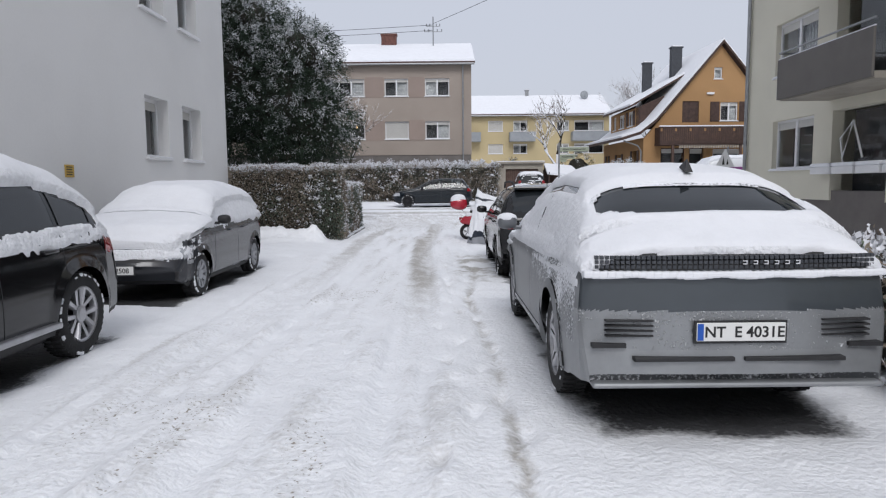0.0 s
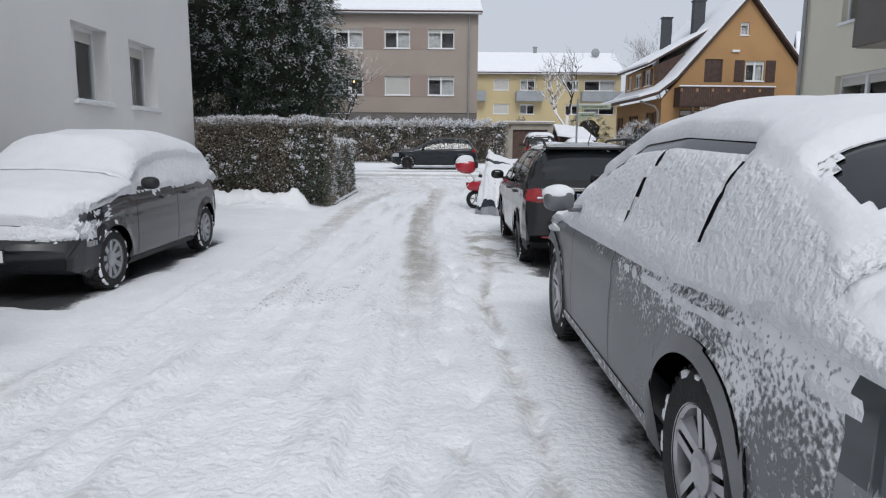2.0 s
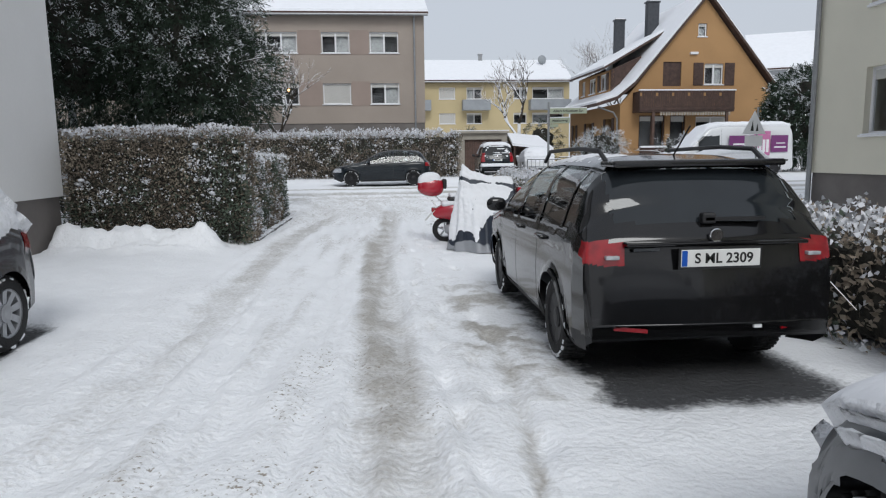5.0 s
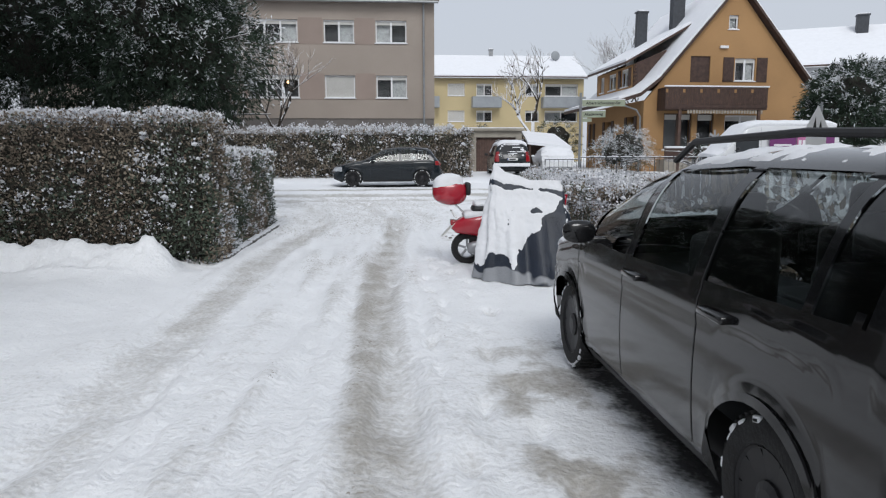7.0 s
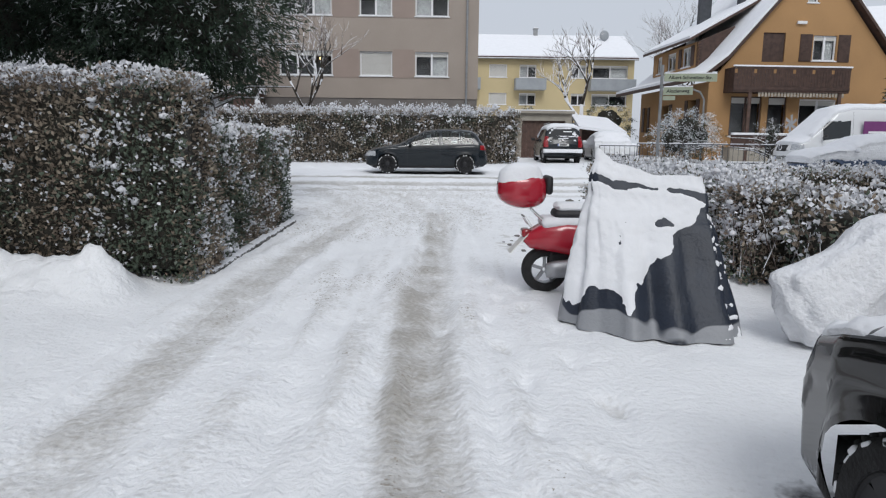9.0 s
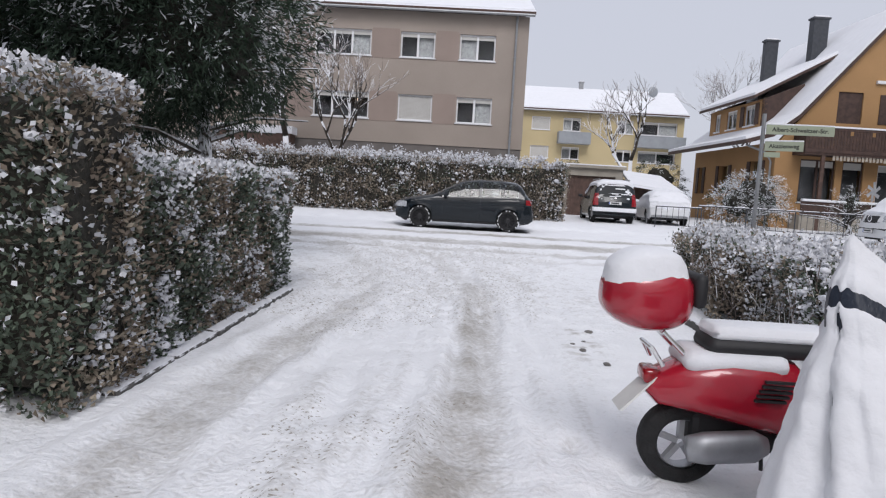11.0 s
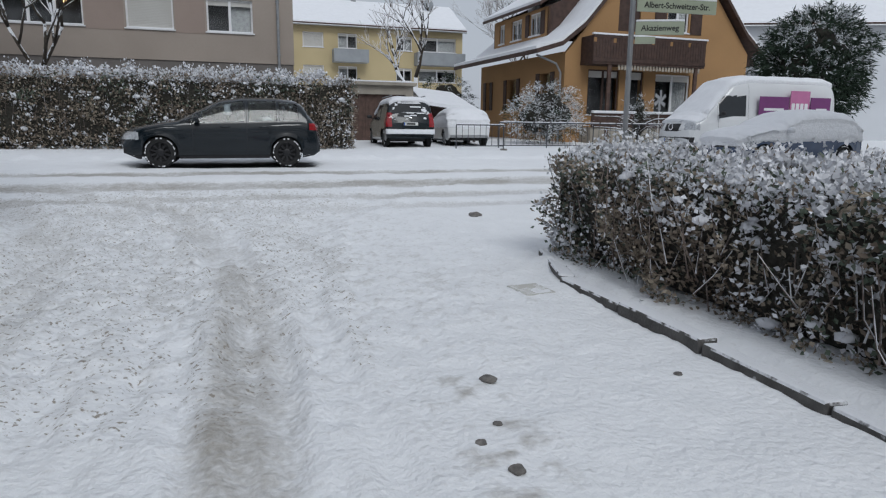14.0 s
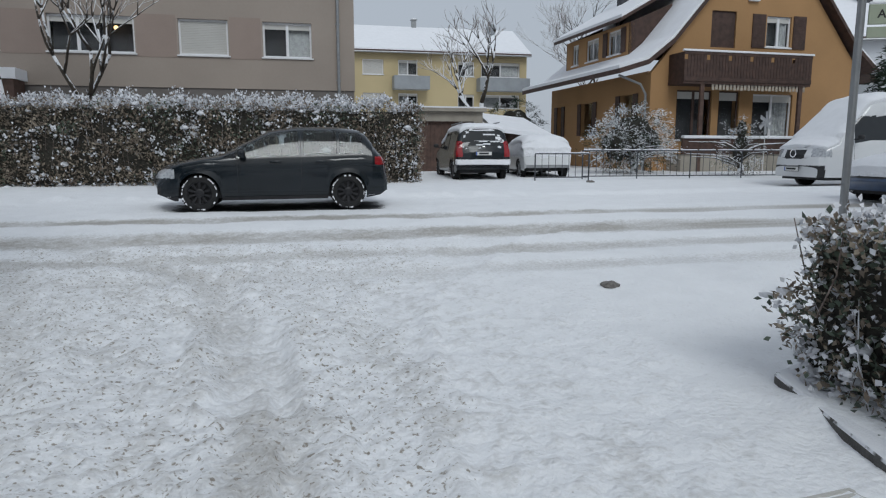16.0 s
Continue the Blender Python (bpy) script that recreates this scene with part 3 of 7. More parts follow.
def chimney(parent, x, y, z0, z1, w=0.6, d=0.6, material="brick"):
    Mesh().box(x - w / 2, y - d / 2, z0, x + w / 2, y + d / 2, z1).box(x - w / 2 - 0.06, y - d / 2 - 0.06, z1 - 0.1, x + w / 2 + 0.06, y + d / 2 + 0.06, z1).out("chimney", material, parent)
    Mesh().box(x - w / 2, y - d / 2, z1, x + w / 2, y + d / 2, z1 + 0.09, 0.03).out("chimney_snow", "snow", parent)


def closed_block(parent, x0, x1, y0, y1, z0, z1, material):
    """The other three walls of a building whose front lies at y0."""
    b = Mesh()
    b.box(x0, y0 + 0.3, z0, x0 + 0.3, y1, z1).box(x1 - 0.3, y0 + 0.3, z0, x1, y1, z1).box(x0 + 0.3, y1 - 0.3, z0, x1 - 0.3, y1, z1)
    b.out("side_wall", material, parent)
    Mesh().box(x0 + 0.3, y0 + 0.3, z1 - 0.25, x1 - 0.3, y1 - 0.3, z1 - 0.05).out("loft_floor", "room", parent)


def beige_house():
    e = empty("house", pose(0, 47.0, 0), "three-storey beige rendered house with snow-covered roof", "house")
    z0, z1 = ground_z(47) - 0.3, 9.95
    lo, up = (4.78, 6.02), (7.78, 9.0)
    holes = []
    for a, b in (lo, up):
        for x0, x1, k in ((-1.17, 0.55, "pair"), (-4.03, -2.36, "pair"), (-8.2, -5.45, "triple"), (-11.7, -9.7, "pair")):
            kind = "shut" if (x0 == -4.03 and a == lo[0]) else k
            holes.append((x0, x1, a, b))
            window(e, x0, x1, a, b, kind, 0.12)
    wall(e, -20, 2.1, 3.65, z1, holes, "render_beige")
    wall(e, -19.95, 2.05, z0, 3.65, [], "plinth", 0.25, 0.05, "plinth")
    for a, b in (lo, up):
        for x0, x1 in ((-2.3, -1.23), (-5.4, -4.09), (-9.6, -8.27)):
            Mesh().box(x0, -0.012, a - 0.1, x1, 0.0, b + 0.1).out("render_panel", "render_rose", e)
    closed_block(e, -20, 2.1, 0, 9.5, z0, z1, "render_beige")
    slab_roof(e, -20, 2.1, 0, 9.5, z1, 12.1)
    chimney(e, -4.0, 4.6, 11.4, 13.05, 1.15, 0.6)
    p = Mesh().tube([(1.5, -0.08, z0), (1.5, -0.08, z1)], 0.055)
    for z in (2, 4, 6, 8):
        p.box(1.42, -0.06, z, 1.58, 0.0, z + 0.04)
    p.out("downpipe", "zinc", e)
    # roof mast with overhead wires
    a = Mesh().tube([(-0.6, 4.0, 11.5), (-0.6, 4.0, 14.2)], 0.045)
    for z, s in ((13.5, 0.5), (13.1, 0.65)):
        a.tube([(-0.6 - s, 4.0, z), (-0.6 + s, 4.0, z)], 0.025)
        for k in (-1, -0.5, 0.5, 1):
            a.tube([(-0.6 + s * k, 4, z), (-0.6 + s * k, 4, z + 0.18)], 0.04)
    a.out("roof_mast", "zinc", e)
    lamp = Mesh().lathe([(0.0, 0), (0.06, 0.03), (0.08, 0.1), (0.03, 0.16), (0, 0.17)], 12, pose(-6.1, 0.32, 5.75, 0, 90, 0))
    lamp.out("lit_window_lamp", "warm", e, True)
    # entrance canopy and dark bay at the far end
    Mesh().box(-12.6, -1.0, 3.75, -8.9, 0, 4.1).out("canopy_snow", "snow", e)
    Mesh().box(-12.5, -0.95, 2.4, -9.0, -0.005, 3.75).out("entrance_bay", "brown2", e)


def grey_house():
    """Front faces the lane (+x): built facing -y and turned."""
    e = empty("house", pose(-6, 18.4, 0, 0, 0, 90), "light grey rendered apartment house beside the lane", "house")
    # local x runs back along the lane: x = y_world - 18.4
    holes = []
    for a, b in ((2.17, 3.42), (5.15, 6.4), (8.0, 9.2)):
        for x0, x1 in ((-4.98, -3.85), (-3.06, -1.9)):
            holes.append((x0, x1, a, b))
    for h in holes:
        window(e, *h, "third", 0.24)
    wall(e, -34, 0, 0.95, 10.6, holes, "render_grey", 0.36)
    wall(e, -33.95, -0.05, -0.3, 0.95, [], "plinth", 0.3, 0.05, "plinth")
    b = Mesh().box(-34, 0.36, -0.3, -33.7, 11, 10.6).box(-0.36, 0.36, -0.3, 0, 11, 10.6).box(-33.7, 10.7, -0.3, -0.36, 11, 10.6)
    b.out("side_wall", "render_grey", e)
    slab_roof(e, -34, 0, 0, 11, 10.6, 13.6)
    s = Mesh().box(-7.95, -0.015, 1.72, -7.7, 0, 1.92, 0.004)
    s.out("yellow_notice", "yellow_sign", e)
    t = Mesh()
    for k in range(4):
        t.box(-7.92, -0.018, 1.755 + k * 0.04, -7.76 + 0.01 * (k % 2), -0.015, 1.77 + k * 0.04)
    t.out("notice_lines", "ink", e)


def cream_house():
    """Faces the lane from the other side (-x)."""
    e = empty("house", pose(10, 21.7, 0, 0, 0, -90), "cream rendered apartment house with brown balconies", "house")
    # local x = 21.7 - y_world
    holes = []
    for a, b in ((1.9, 3.33), (4.62, 6.15), (7.4, 8.9)):
        for x0, x1 in ((1.72, 3.9), (8.4, 10.4), (13, 15)):
            holes.append((x0, x1, a, b))
            window(e, x0, x1, a, b, "pair", 0.14)
        holes.append((4.75, 6.9, a - 0.85, b))
        # near-black sheet in place of the dim room behind the balcony door
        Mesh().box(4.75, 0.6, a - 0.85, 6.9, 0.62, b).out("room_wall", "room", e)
        Mesh().box(4.75, 0.3, a - 0.85, 6.9, 0.32, b).out("pane", "pane", e)
    wall(e, 0, 30, 1.3, 10, holes, "render_cream", 0.34)
    wall(e, 0.05, 29.95, -0.3, 1.3, [], "plinth", 0.3, 0.05, "plinth")
    Mesh().box(0, 0.34, -0.3, 0.3, 11, 10).box(29.7, 0.34, -0.3, 30, 11, 10).box(0.3, 10.7, -0.3, 29.7, 11, 10).out("side_wall", "render_cream", e)
    slab_roof(e, 0, 30, 0, 11, 10, 13.4)
    Mesh().tube([(0.12, -0.09, -0.2), (0.12, -0.09, 9.9)], 0.06).out("downpipe", "zinc", e)
    for z in (3.75, 6.6):
        b = Mesh().box(4.6, -1.3, z - 0.15, 8.3, 0, z, 0.01)
        b.out("balcony_slab", "concrete", e)
        b = Mesh().box(4.6, -1.36, z - 0.12, 8.3, -1.3, z + 0.88, 0.012).box(4.54, -1.36, z - 0.12, 4.6, -0.02, z + 0.88, 0.012)
        b.out("balcony_panel", "balc", e)
        Mesh().tube([(4.57, -0.02, z + 1.05), (4.57, -1.33, z + 1.05), (8.3, -1.33, z + 1.05)], 0.025).out("handrail", "zinc", e)
        Mesh().box(4.55, -1.34, z + 0.88, 8.3, -1.3, z + 0.91, 0.01).out("rail_snow", "snow", e)
    # ground-floor loggia with snowy window boxes
    for k in range(4):
        Mesh().box(4.3 + k * 0.95, -0.28, 1.72, 5.15 + k * 0.95, -0.03, 1.9, 0.02).out("window_box", "upvc", e)
        Mesh().box(4.3 + k * 0.95, -0.29, 1.9, 5.15 + k * 0.95, -0.02, 2.0, 0.04).out("window_box_snow", "snow", e)
    ln = Mesh().tube([(5.3, -0.05, 2.1), (5.7, -0.05, 3.0), (6.1, -0.05, 2.1)], 0.025).tube([(5.35, -0.05, 2.0), (5.2, -0.05, 2.6), (5.7, -0.05, 3.0)], 0.02)
    ln.out("hanging_frame", "upvc", e)


def yellow_house():
    e = empty("house", pose(0, 76, 0), "yellow two-storey terrace with snowy roof and grey balconies", "house")
    holes = []
    for x0, x1 in ((5.3, 7.0), (8.2, 9.8), (13.2, 14.6), (15.2, 18.6)):
        for a, b in ((5.0, 6.1), (7.55, 8.75)):
            holes.append((x0, x1, a, b))
            window(e, x0, x1, a, b, "shut" if x0 < 6 else "pair", 0.12)
    wall(e, -4, 19.2, 0.8, 9.3, holes, "render_yellow")
    closed_block(e, -4, 19.2, 0, 9, 0.8, 9.3, "render_yellow")
    slab_roof(e, -4, 19.2, 0, 9, 9.3, 11.9, 0.5)
    for x0, x1 in ((2.0, 4.4), (7.7, 10.6), (14.8, 19.1)):
        Mesh().box(x0, -1.2, 6.35, x1, 0, 6.5).box(x0, -1.2, 6.5, x1, -1.14, 7.4).box(x0, -1.14, 6.5, x0 + 0.05, 0, 7.4).box(x1 - 0.05, -1.14, 6.5, x1, 0, 7.4).out("balcony", "balcgrey", e)
    chimney(e, 10.3, 4.5, 11.6, 12.8, 0.4, 0.4, "zinc")
    d = Mesh().lathe([(0.0, 0), (0.4, 0.06), (0.5, 0.16), (0.48, 0.17), (0.38, 0.09), (0, 0.03)], 20, pose(17, 3.0, 12.0, 0, 0, 100))
    d.tube([(17, 3.05, 11.2), (17, 3.05, 12.0)], 0.04)
    d.out("satellite_dish", "balcgrey", e)


def orange_house():
    """Gable end faces -y in local axes; the ridge runs along y."""
    e = empty("house", pose(15.45, 47.3, 0, 0, 0, 2) @ Matrix.Diagonal((1.15, 0.72, 1, 1)), "ochre gabled house with brown shutters and wooden balcony", "house")
    g0 = 0.4
    W0, W1 = -0.9, 8.3          # gable wall from side to side
    ze, zp, L = 4.75, 11.3, 14.0
    xm = 3.85
    # gable wall: lower part with openings, upper triangle
    lower = [(0.2, 1.7, 1.9, 4.0), (2.0, 2.9, 1.6, 4.0), (3.5, 5.3, 2.0, 3.9)]
    wall(e, W0, W1, g0, 4.5, lower, "render_orange", 0.3)
    window(e, 0.2, 1.7, 1.9, 4.0, "pair", 0.14, "brown")
    window(e, 2.0, 2.9, 1.6, 4.0, "single", 0.14, "brown")
    window(e, 3.5, 5.3, 2.0, 3.9, "pair", 0.14)
    up = [(1.5, 2.55, 5.8, 7.3), (3.9, 5.0, 5.9, 7.2), (3.45, 3.95, 8.85, 9.65)]
    # upper gable in strips that follow the slope
    def top(x):
        return min(zp - 0.1 - abs(x - xm) * 1.38, 99)
    xs = sorted({W0, W1, xm, *[h[0] for h in up], *[h[1] for h in up], *np.linspace(W0, W1, 15)})
    gm = Mesh()
    for a, b in zip(xs, xs[1:]):
        if b - a < 1e-4:
            continue
        zs = [4.5]
        for h in sorted(up, key=lambda h: h[2]):
            if h[0] < (a + b) / 2 < h[1]:
                zs += [h[2], h[3]]
        ta, tb = max(top(a), 4.55), max(top(b), 4.55)
        while len(zs) > 1:
            gm.box(a, 0, zs[0], b, 0.3, zs[1])
            zs = zs[2:]
        z = zs[0]
        gm.add([(a, 0, z), (b, 0, z), (b, 0, tb), (a, 0, ta), (a, 0.3, z), (b, 0.3, z), (b, 0.3, tb), (a, 0.3, ta)], [(0, 1, 2, 3), (5, 4, 7, 6), (3, 2, 6, 7), (0, 3, 7, 4), (1, 5, 6, 2)])
    gm.out("gable_wall", "render_orange", e)
    window(e, 3.9, 5.0, 5.9, 7.2, "pair", 0.12)
    window(e, 3.45, 3.95, 8.85, 9.65, "single", 0.12)
    Mesh().box(1.5, 0.1, 5.8, 2.55, 0.16, 7.3).out("closed_shutter", "brown", e)
    for a, b in ((3.25, 3.82), (5.08, 5.65)):
        s = Mesh()
        s.box(a, -0.06, 5.85, b, -0.01, 7.25)
        for k in range(10):
            s.box(a + 0.05, -0.075, 5.92 + k * 0.13, b - 0.05, -0.06, 6.0 + k * 0.13)
        s.out("shutter", "brown", e)
    Mesh().box(3.0, -0.2, 7.75, 3.45, 0, 7.9, 0.02).out("wall_lamp", "upvc", e)
    # side wall (towards -x) with openings
    side = Mesh()
    sw = empty("side", Matrix.Identity(4), "", "")
    sw.parent = e
    sw.matrix_basis = pose(W0, L, 0, 0, 0, -90)
    sw.name = "side_wall"
    sh = [(1.2, 2.0, 2.2, 3.8), (5.2, 7.0, 2.2, 3.8), (10.6, 12.2, 2.5, 3.9)]
    wall(sw, 0, L - 0.3, g0, ze, sh, "render_orange", 0.3)
    for h in sh:
        # near-black sheet painted as the unlit interior
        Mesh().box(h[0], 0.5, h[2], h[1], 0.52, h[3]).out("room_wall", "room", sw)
        Mesh().box(h[0], 0.16, h[2], h[1], 0.17, h[3]).out("pane", "pane", sw)
        for a in (h[0] - 0.5, h[1]):
            Mesh().box(a, -0.05, h[2], a + 0.5, -0.005, h[3]).out("shutter", "brown", sw)
    Mesh().box(W1 - 0.3, 0.3, g0, W1, L, ze).box(W0 + 0.3, L - 0.3, g0, W1 - 0.3, L, ze).out("far_wall", "render_orange", e)
    # roof: steep slopes with flared eaves; ridge along y
    for nm, dz, th, mt, ins in (("roof", 0.0, 0.2, "brown", 0.0), ("roof_snow", 0.205, 0.14, "snow", 0.1)):
        r = Mesh()
        prof = [(-2.35, 4.55), (-1.2, 4.95), (-0.2, 5.85), (xm, zp), (7.9, 5.85), (8.9, 4.95), (9.5, 4.6)]
        y0, y1 = -0.55 + ins, L + 0.4
        n = len(prof)
        vs = []
        for y in (y0, y1):
            vs += [(x, y, z + dz) for x, z in prof] + [(x, y, z + dz + th) for x, z in prof]
        fs = []
        for k in range(n - 1):
            fs += [(k, k + 1, 2 * n + k + 1, 2 * n + k), (n + k, 3 * n + k, 3 * n + k + 1, n + k + 1), (k, n + k, n + k + 1, k + 1), (2 * n + k, 2 * n + k + 1, 3 * n + k + 1, 3 * n + k)]
        fs += [(0, 2 * n, 3 * n, n), (n - 1, 2 * n - 1, 4 * n - 1, 3 * n - 1)]
        r.add(vs, fs)
        r.out(nm, mt, e)
    # long dormer on the slope
    d = Mesh()
    dx, dy0, dy1, dz0, dz1 = -0.75, 3.0, 12.0, 5.5, 7.1
    dw = new("dormer")
    dw.parent = e
    dw.matrix_basis = pose(dx, dy1, 0, 0, 0, -90)
    hs = [(1.0, 2.0, 5.85, 6.9), (3.2, 5.0, 5.85, 6.9), (6.3, 8.0, 5.85, 6.95)]
    wall(dw, 0, dy1 - dy0, dz0, dz1, hs, "render_orange", 0.2)
    for h in hs:
        window(dw, *h, "pair", 0.06)
    for a in (5.7, 8.05):
        Mesh().box(a, -0.05, 5.85, a + 0.55, -0.01, 6.95).out("shutter", "brown", dw)
    d.add([(dx, dy0, dz0), (dx + 1.8, dy0, dz0), (dx + 1.8, dy0, 8.0), (dx, dy0, dz1), (dx, dy0 + 0.1, dz0), (dx + 1.8, dy0 + 0.1, dz0), (dx + 1.8, dy0 + 0.1, 8.0), (dx, dy0 + 0.1, dz1)], [(0, 1, 2, 3), (5, 4, 7, 6), (0, 4, 5, 1), (1, 5, 6, 2), (2, 6, 7, 3), (3, 7, 4, 0)])
    d.out("dormer_cheek", "brown", e)
    d.move(Matrix.Translation((0, dy1 - dy0 - 0.1, 0))).out("dormer_cheek", "brown", e)
    for nm, z, th, mt, o in (("dormer_roof", 0.0, 0.15, "brown", 0.0), ("dormer_snow", 0.155, 0.16, "snow", 0.05)):
        r = Mesh()
        a, b = dx - 0.55 + o, dx + 3.0
        z0_, z1_ = 7.05 + z, 9.35 + z
        r.add([(a, dy0 - 0.4 + o, z0_), (b, dy0 - 0.4 + o, z1_), (b, dy1 + 0.4, z1_), (a, dy1 + 0.4, z0_), (a, dy0 - 0.4 + o, z0_ + th), (b, dy0 - 0.4 + o, z1_ + th), (b, dy1 + 0.4, z1_ + th), (a, dy1 + 0.4, z0_ + th)],
              [(0, 1, 5, 4), (0, 4, 7, 3), (4, 5, 6, 7), (3, 7, 6, 2), (0, 3, 2, 1), (1, 2, 6, 5)])
        r.out(nm, mt, e)
    chimney(e, 2.6, 6.5, 8.8, 12.0, 0.7, 0.7, "slate")
    chimney(e, 1.3, 9.5, 7.6, 11.2, 0.6, 0.6, "slate")
    # balcony
    b = Mesh().box(-0.2, -1.5, 4.15, 5.2, 0, 4.3)
    b.out("balcony_floor", "brown", e)
    rail = Mesh().box(-0.2, -1.55, 4.25, 5.2, -1.5, 4.42).box(-0.2, -1.55, 5.3, 5.2, -1.45, 5.42)
    for k in range(42):
        x = -0.2 + k * 5.4 / 42
        rail.box(x + 0.006, -1.53, 4.42, x + 0.122, -1.5, 5.3 if k % 7 else 5.1)
    for k in range(11):
        y = -1.45 + k * 0.13
        rail.box(-0.2, y, 4.3, -0.17, y + 0.12, 5.4).box(5.17, y, 4.3, 5.2, y + 0.12, 5.4)
    rail.out("balcony_rail", "brown", e)
    Mesh().box(-0.26, -1.6, 5.42, 5.26, -1.42, 5.5, 0.02).out("rail_snow", "snow", e)
    aw = Mesh()
    for k in range(27):
        x = 1.0 + k * 0.15
        aw.box(x, -1.44, 3.92 + 0.02 * (k % 2), x + 0.1, -1.42, 4.15)
    aw.out("awning_fringe", "awning", e)
    for a in (0.55, 4.75):
        Mesh().box(a, -1.45, g0, a + 0.15, -1.3, 4.15).out("balcony_post", "brown2", e)
    Mesh().box(-0.1, -1.5, 1.3, 5.6, -1.38, 1.95).out("terrace_rail", "brown", e)
    Mesh().box(-0.1, -1.62, 1.95, 5.6, -1.3, 2.07, 0.04).out("terrace_snow", "snow", e)
    Mesh().box(-0.1, -1.4, g0, 5.6, -0.01, 1.3).out("terrace", "concrete", e)
    p = Mesh().tube([(W0 - 1.2, 0.3, 4.55), (W0 - 0.3, 0.3, 4.2), (W0 - 0.08, 0.3, 3.8), (W0 - 0.08, 0.3, 0.6)], 0.05)
    p.out("downpipe", "zinc", e)


def white_house():
    e = empty("house", pose(29, 58, 0, 0, 0, -25), "white rendered house with snowy roof and balconies", "house")
    holes = [(1.5, 3.3, 2.2, 3.6), (4.5, 6.3, 2.2, 3.6), (1.5, 3.3, 5.2, 6.6), (4.5, 6.3, 5.2, 6.6), (8, 9.8, 5.2, 6.6), (8, 9.8, 2.2, 3.6)]
    wall(e, 0, 16, 0.5, 8, holes, "render_white")
    for h in holes:
        window(e, *h, "pair", 0.12)
    closed_block(e, 0, 16, 0, 10, 0.5, 8, "render_white")
    slab_roof(e, 0, 16, 0, 10, 8, 11.4, 0.5)
    chimney(e, 6, 4, 10.2, 12.3, 0.8, 0.6, "slate")
    Mesh().box(0.4, -1.3, 4.2, 7.0, -0.005, 4.4).box(0.4, -1.3, 4.4, 7.0, -1.24, 5.3).out("balcony", "balcgrey", e)


def garage():
    z0 = ground_z(48) - 0.2
    e = empty("garage", pose(4.0, 48, 0), "small concrete garage with flat snowy roof and dark door", "garage")
    wall(e, 0, 3.35, z0, 3.0, [(0.62, 3.0, z0, 2.62)], "concrete", 0.25)
    Mesh().box(0, 0.25, z0, 0.25, 5, 3.0).box(3.1, 0.25, z0, 3.35, 5, 3.0).box(0.25, 4.75, z0, 3.1, 5, 3.0).out("side_wall", "concrete", e)
    Mesh().box(-0.12, -0.2, 3.0, 3.47, 5.1, 3.14, 0.02).out("roof", "concrete", e)
    Mesh().box(-0.1, -0.18, 3.14, 3.45, 5.08, 3.2, 0.02).out("roof_snow", "snow", e)
    d = Mesh()
    for k in range(16):
        d.box(0.62 + k * 0.149, 0.16, z0, 0.62 + k * 0.149 + 0.142, 0.2, 2.62)
    d.out("door", "brown2", e)
    writing("50", 0.36, pose(0.33, -0.004, 2.8, 90, 0, 0), "brown", e, "house_number")
    # low annex with a snow-covered tilted cover beside it
    c = empty("carport", pose(7.5, 47, 0), "lean-to carport with thick snow on its roof", "carport")
    s = Mesh()
    s.add([(0, 0, 2.2), (2.6, 0.0, 1.9), (2.3, 3, 2.75), (0.2, 3, 2.95), (0, 0, 2.35), (2.6, 0, 2.05), (2.3, 3, 2.9), (0.2, 3, 3.1)], [(0, 1, 2, 3), (7, 6, 5, 4), (0, 4, 5, 1), (1, 5, 6, 2), (2, 6, 7, 3), (3, 7, 4, 0)])
    s.out("roof_snow", "snow", c)
    Mesh().box(0.1, 0.05, z0, 0.2, 0.15, 2.2).box(2.4, 0.05, z0, 2.5, 0.15, 1.9).box(0.2, 2.8, z0, 0.3, 2.9, 2.9).box(2.2, 2.8, z0, 2.3, 2.9, 2.7).out("post", "brown", c)
    Mesh().box(0, 2.9, z0, 2.6, 2.97, 2.6).out("back_panel", "brown", c)


for build in (beige_house, grey_house, cream_house, yellow_house, orange_house, white_house, garage):
    build()


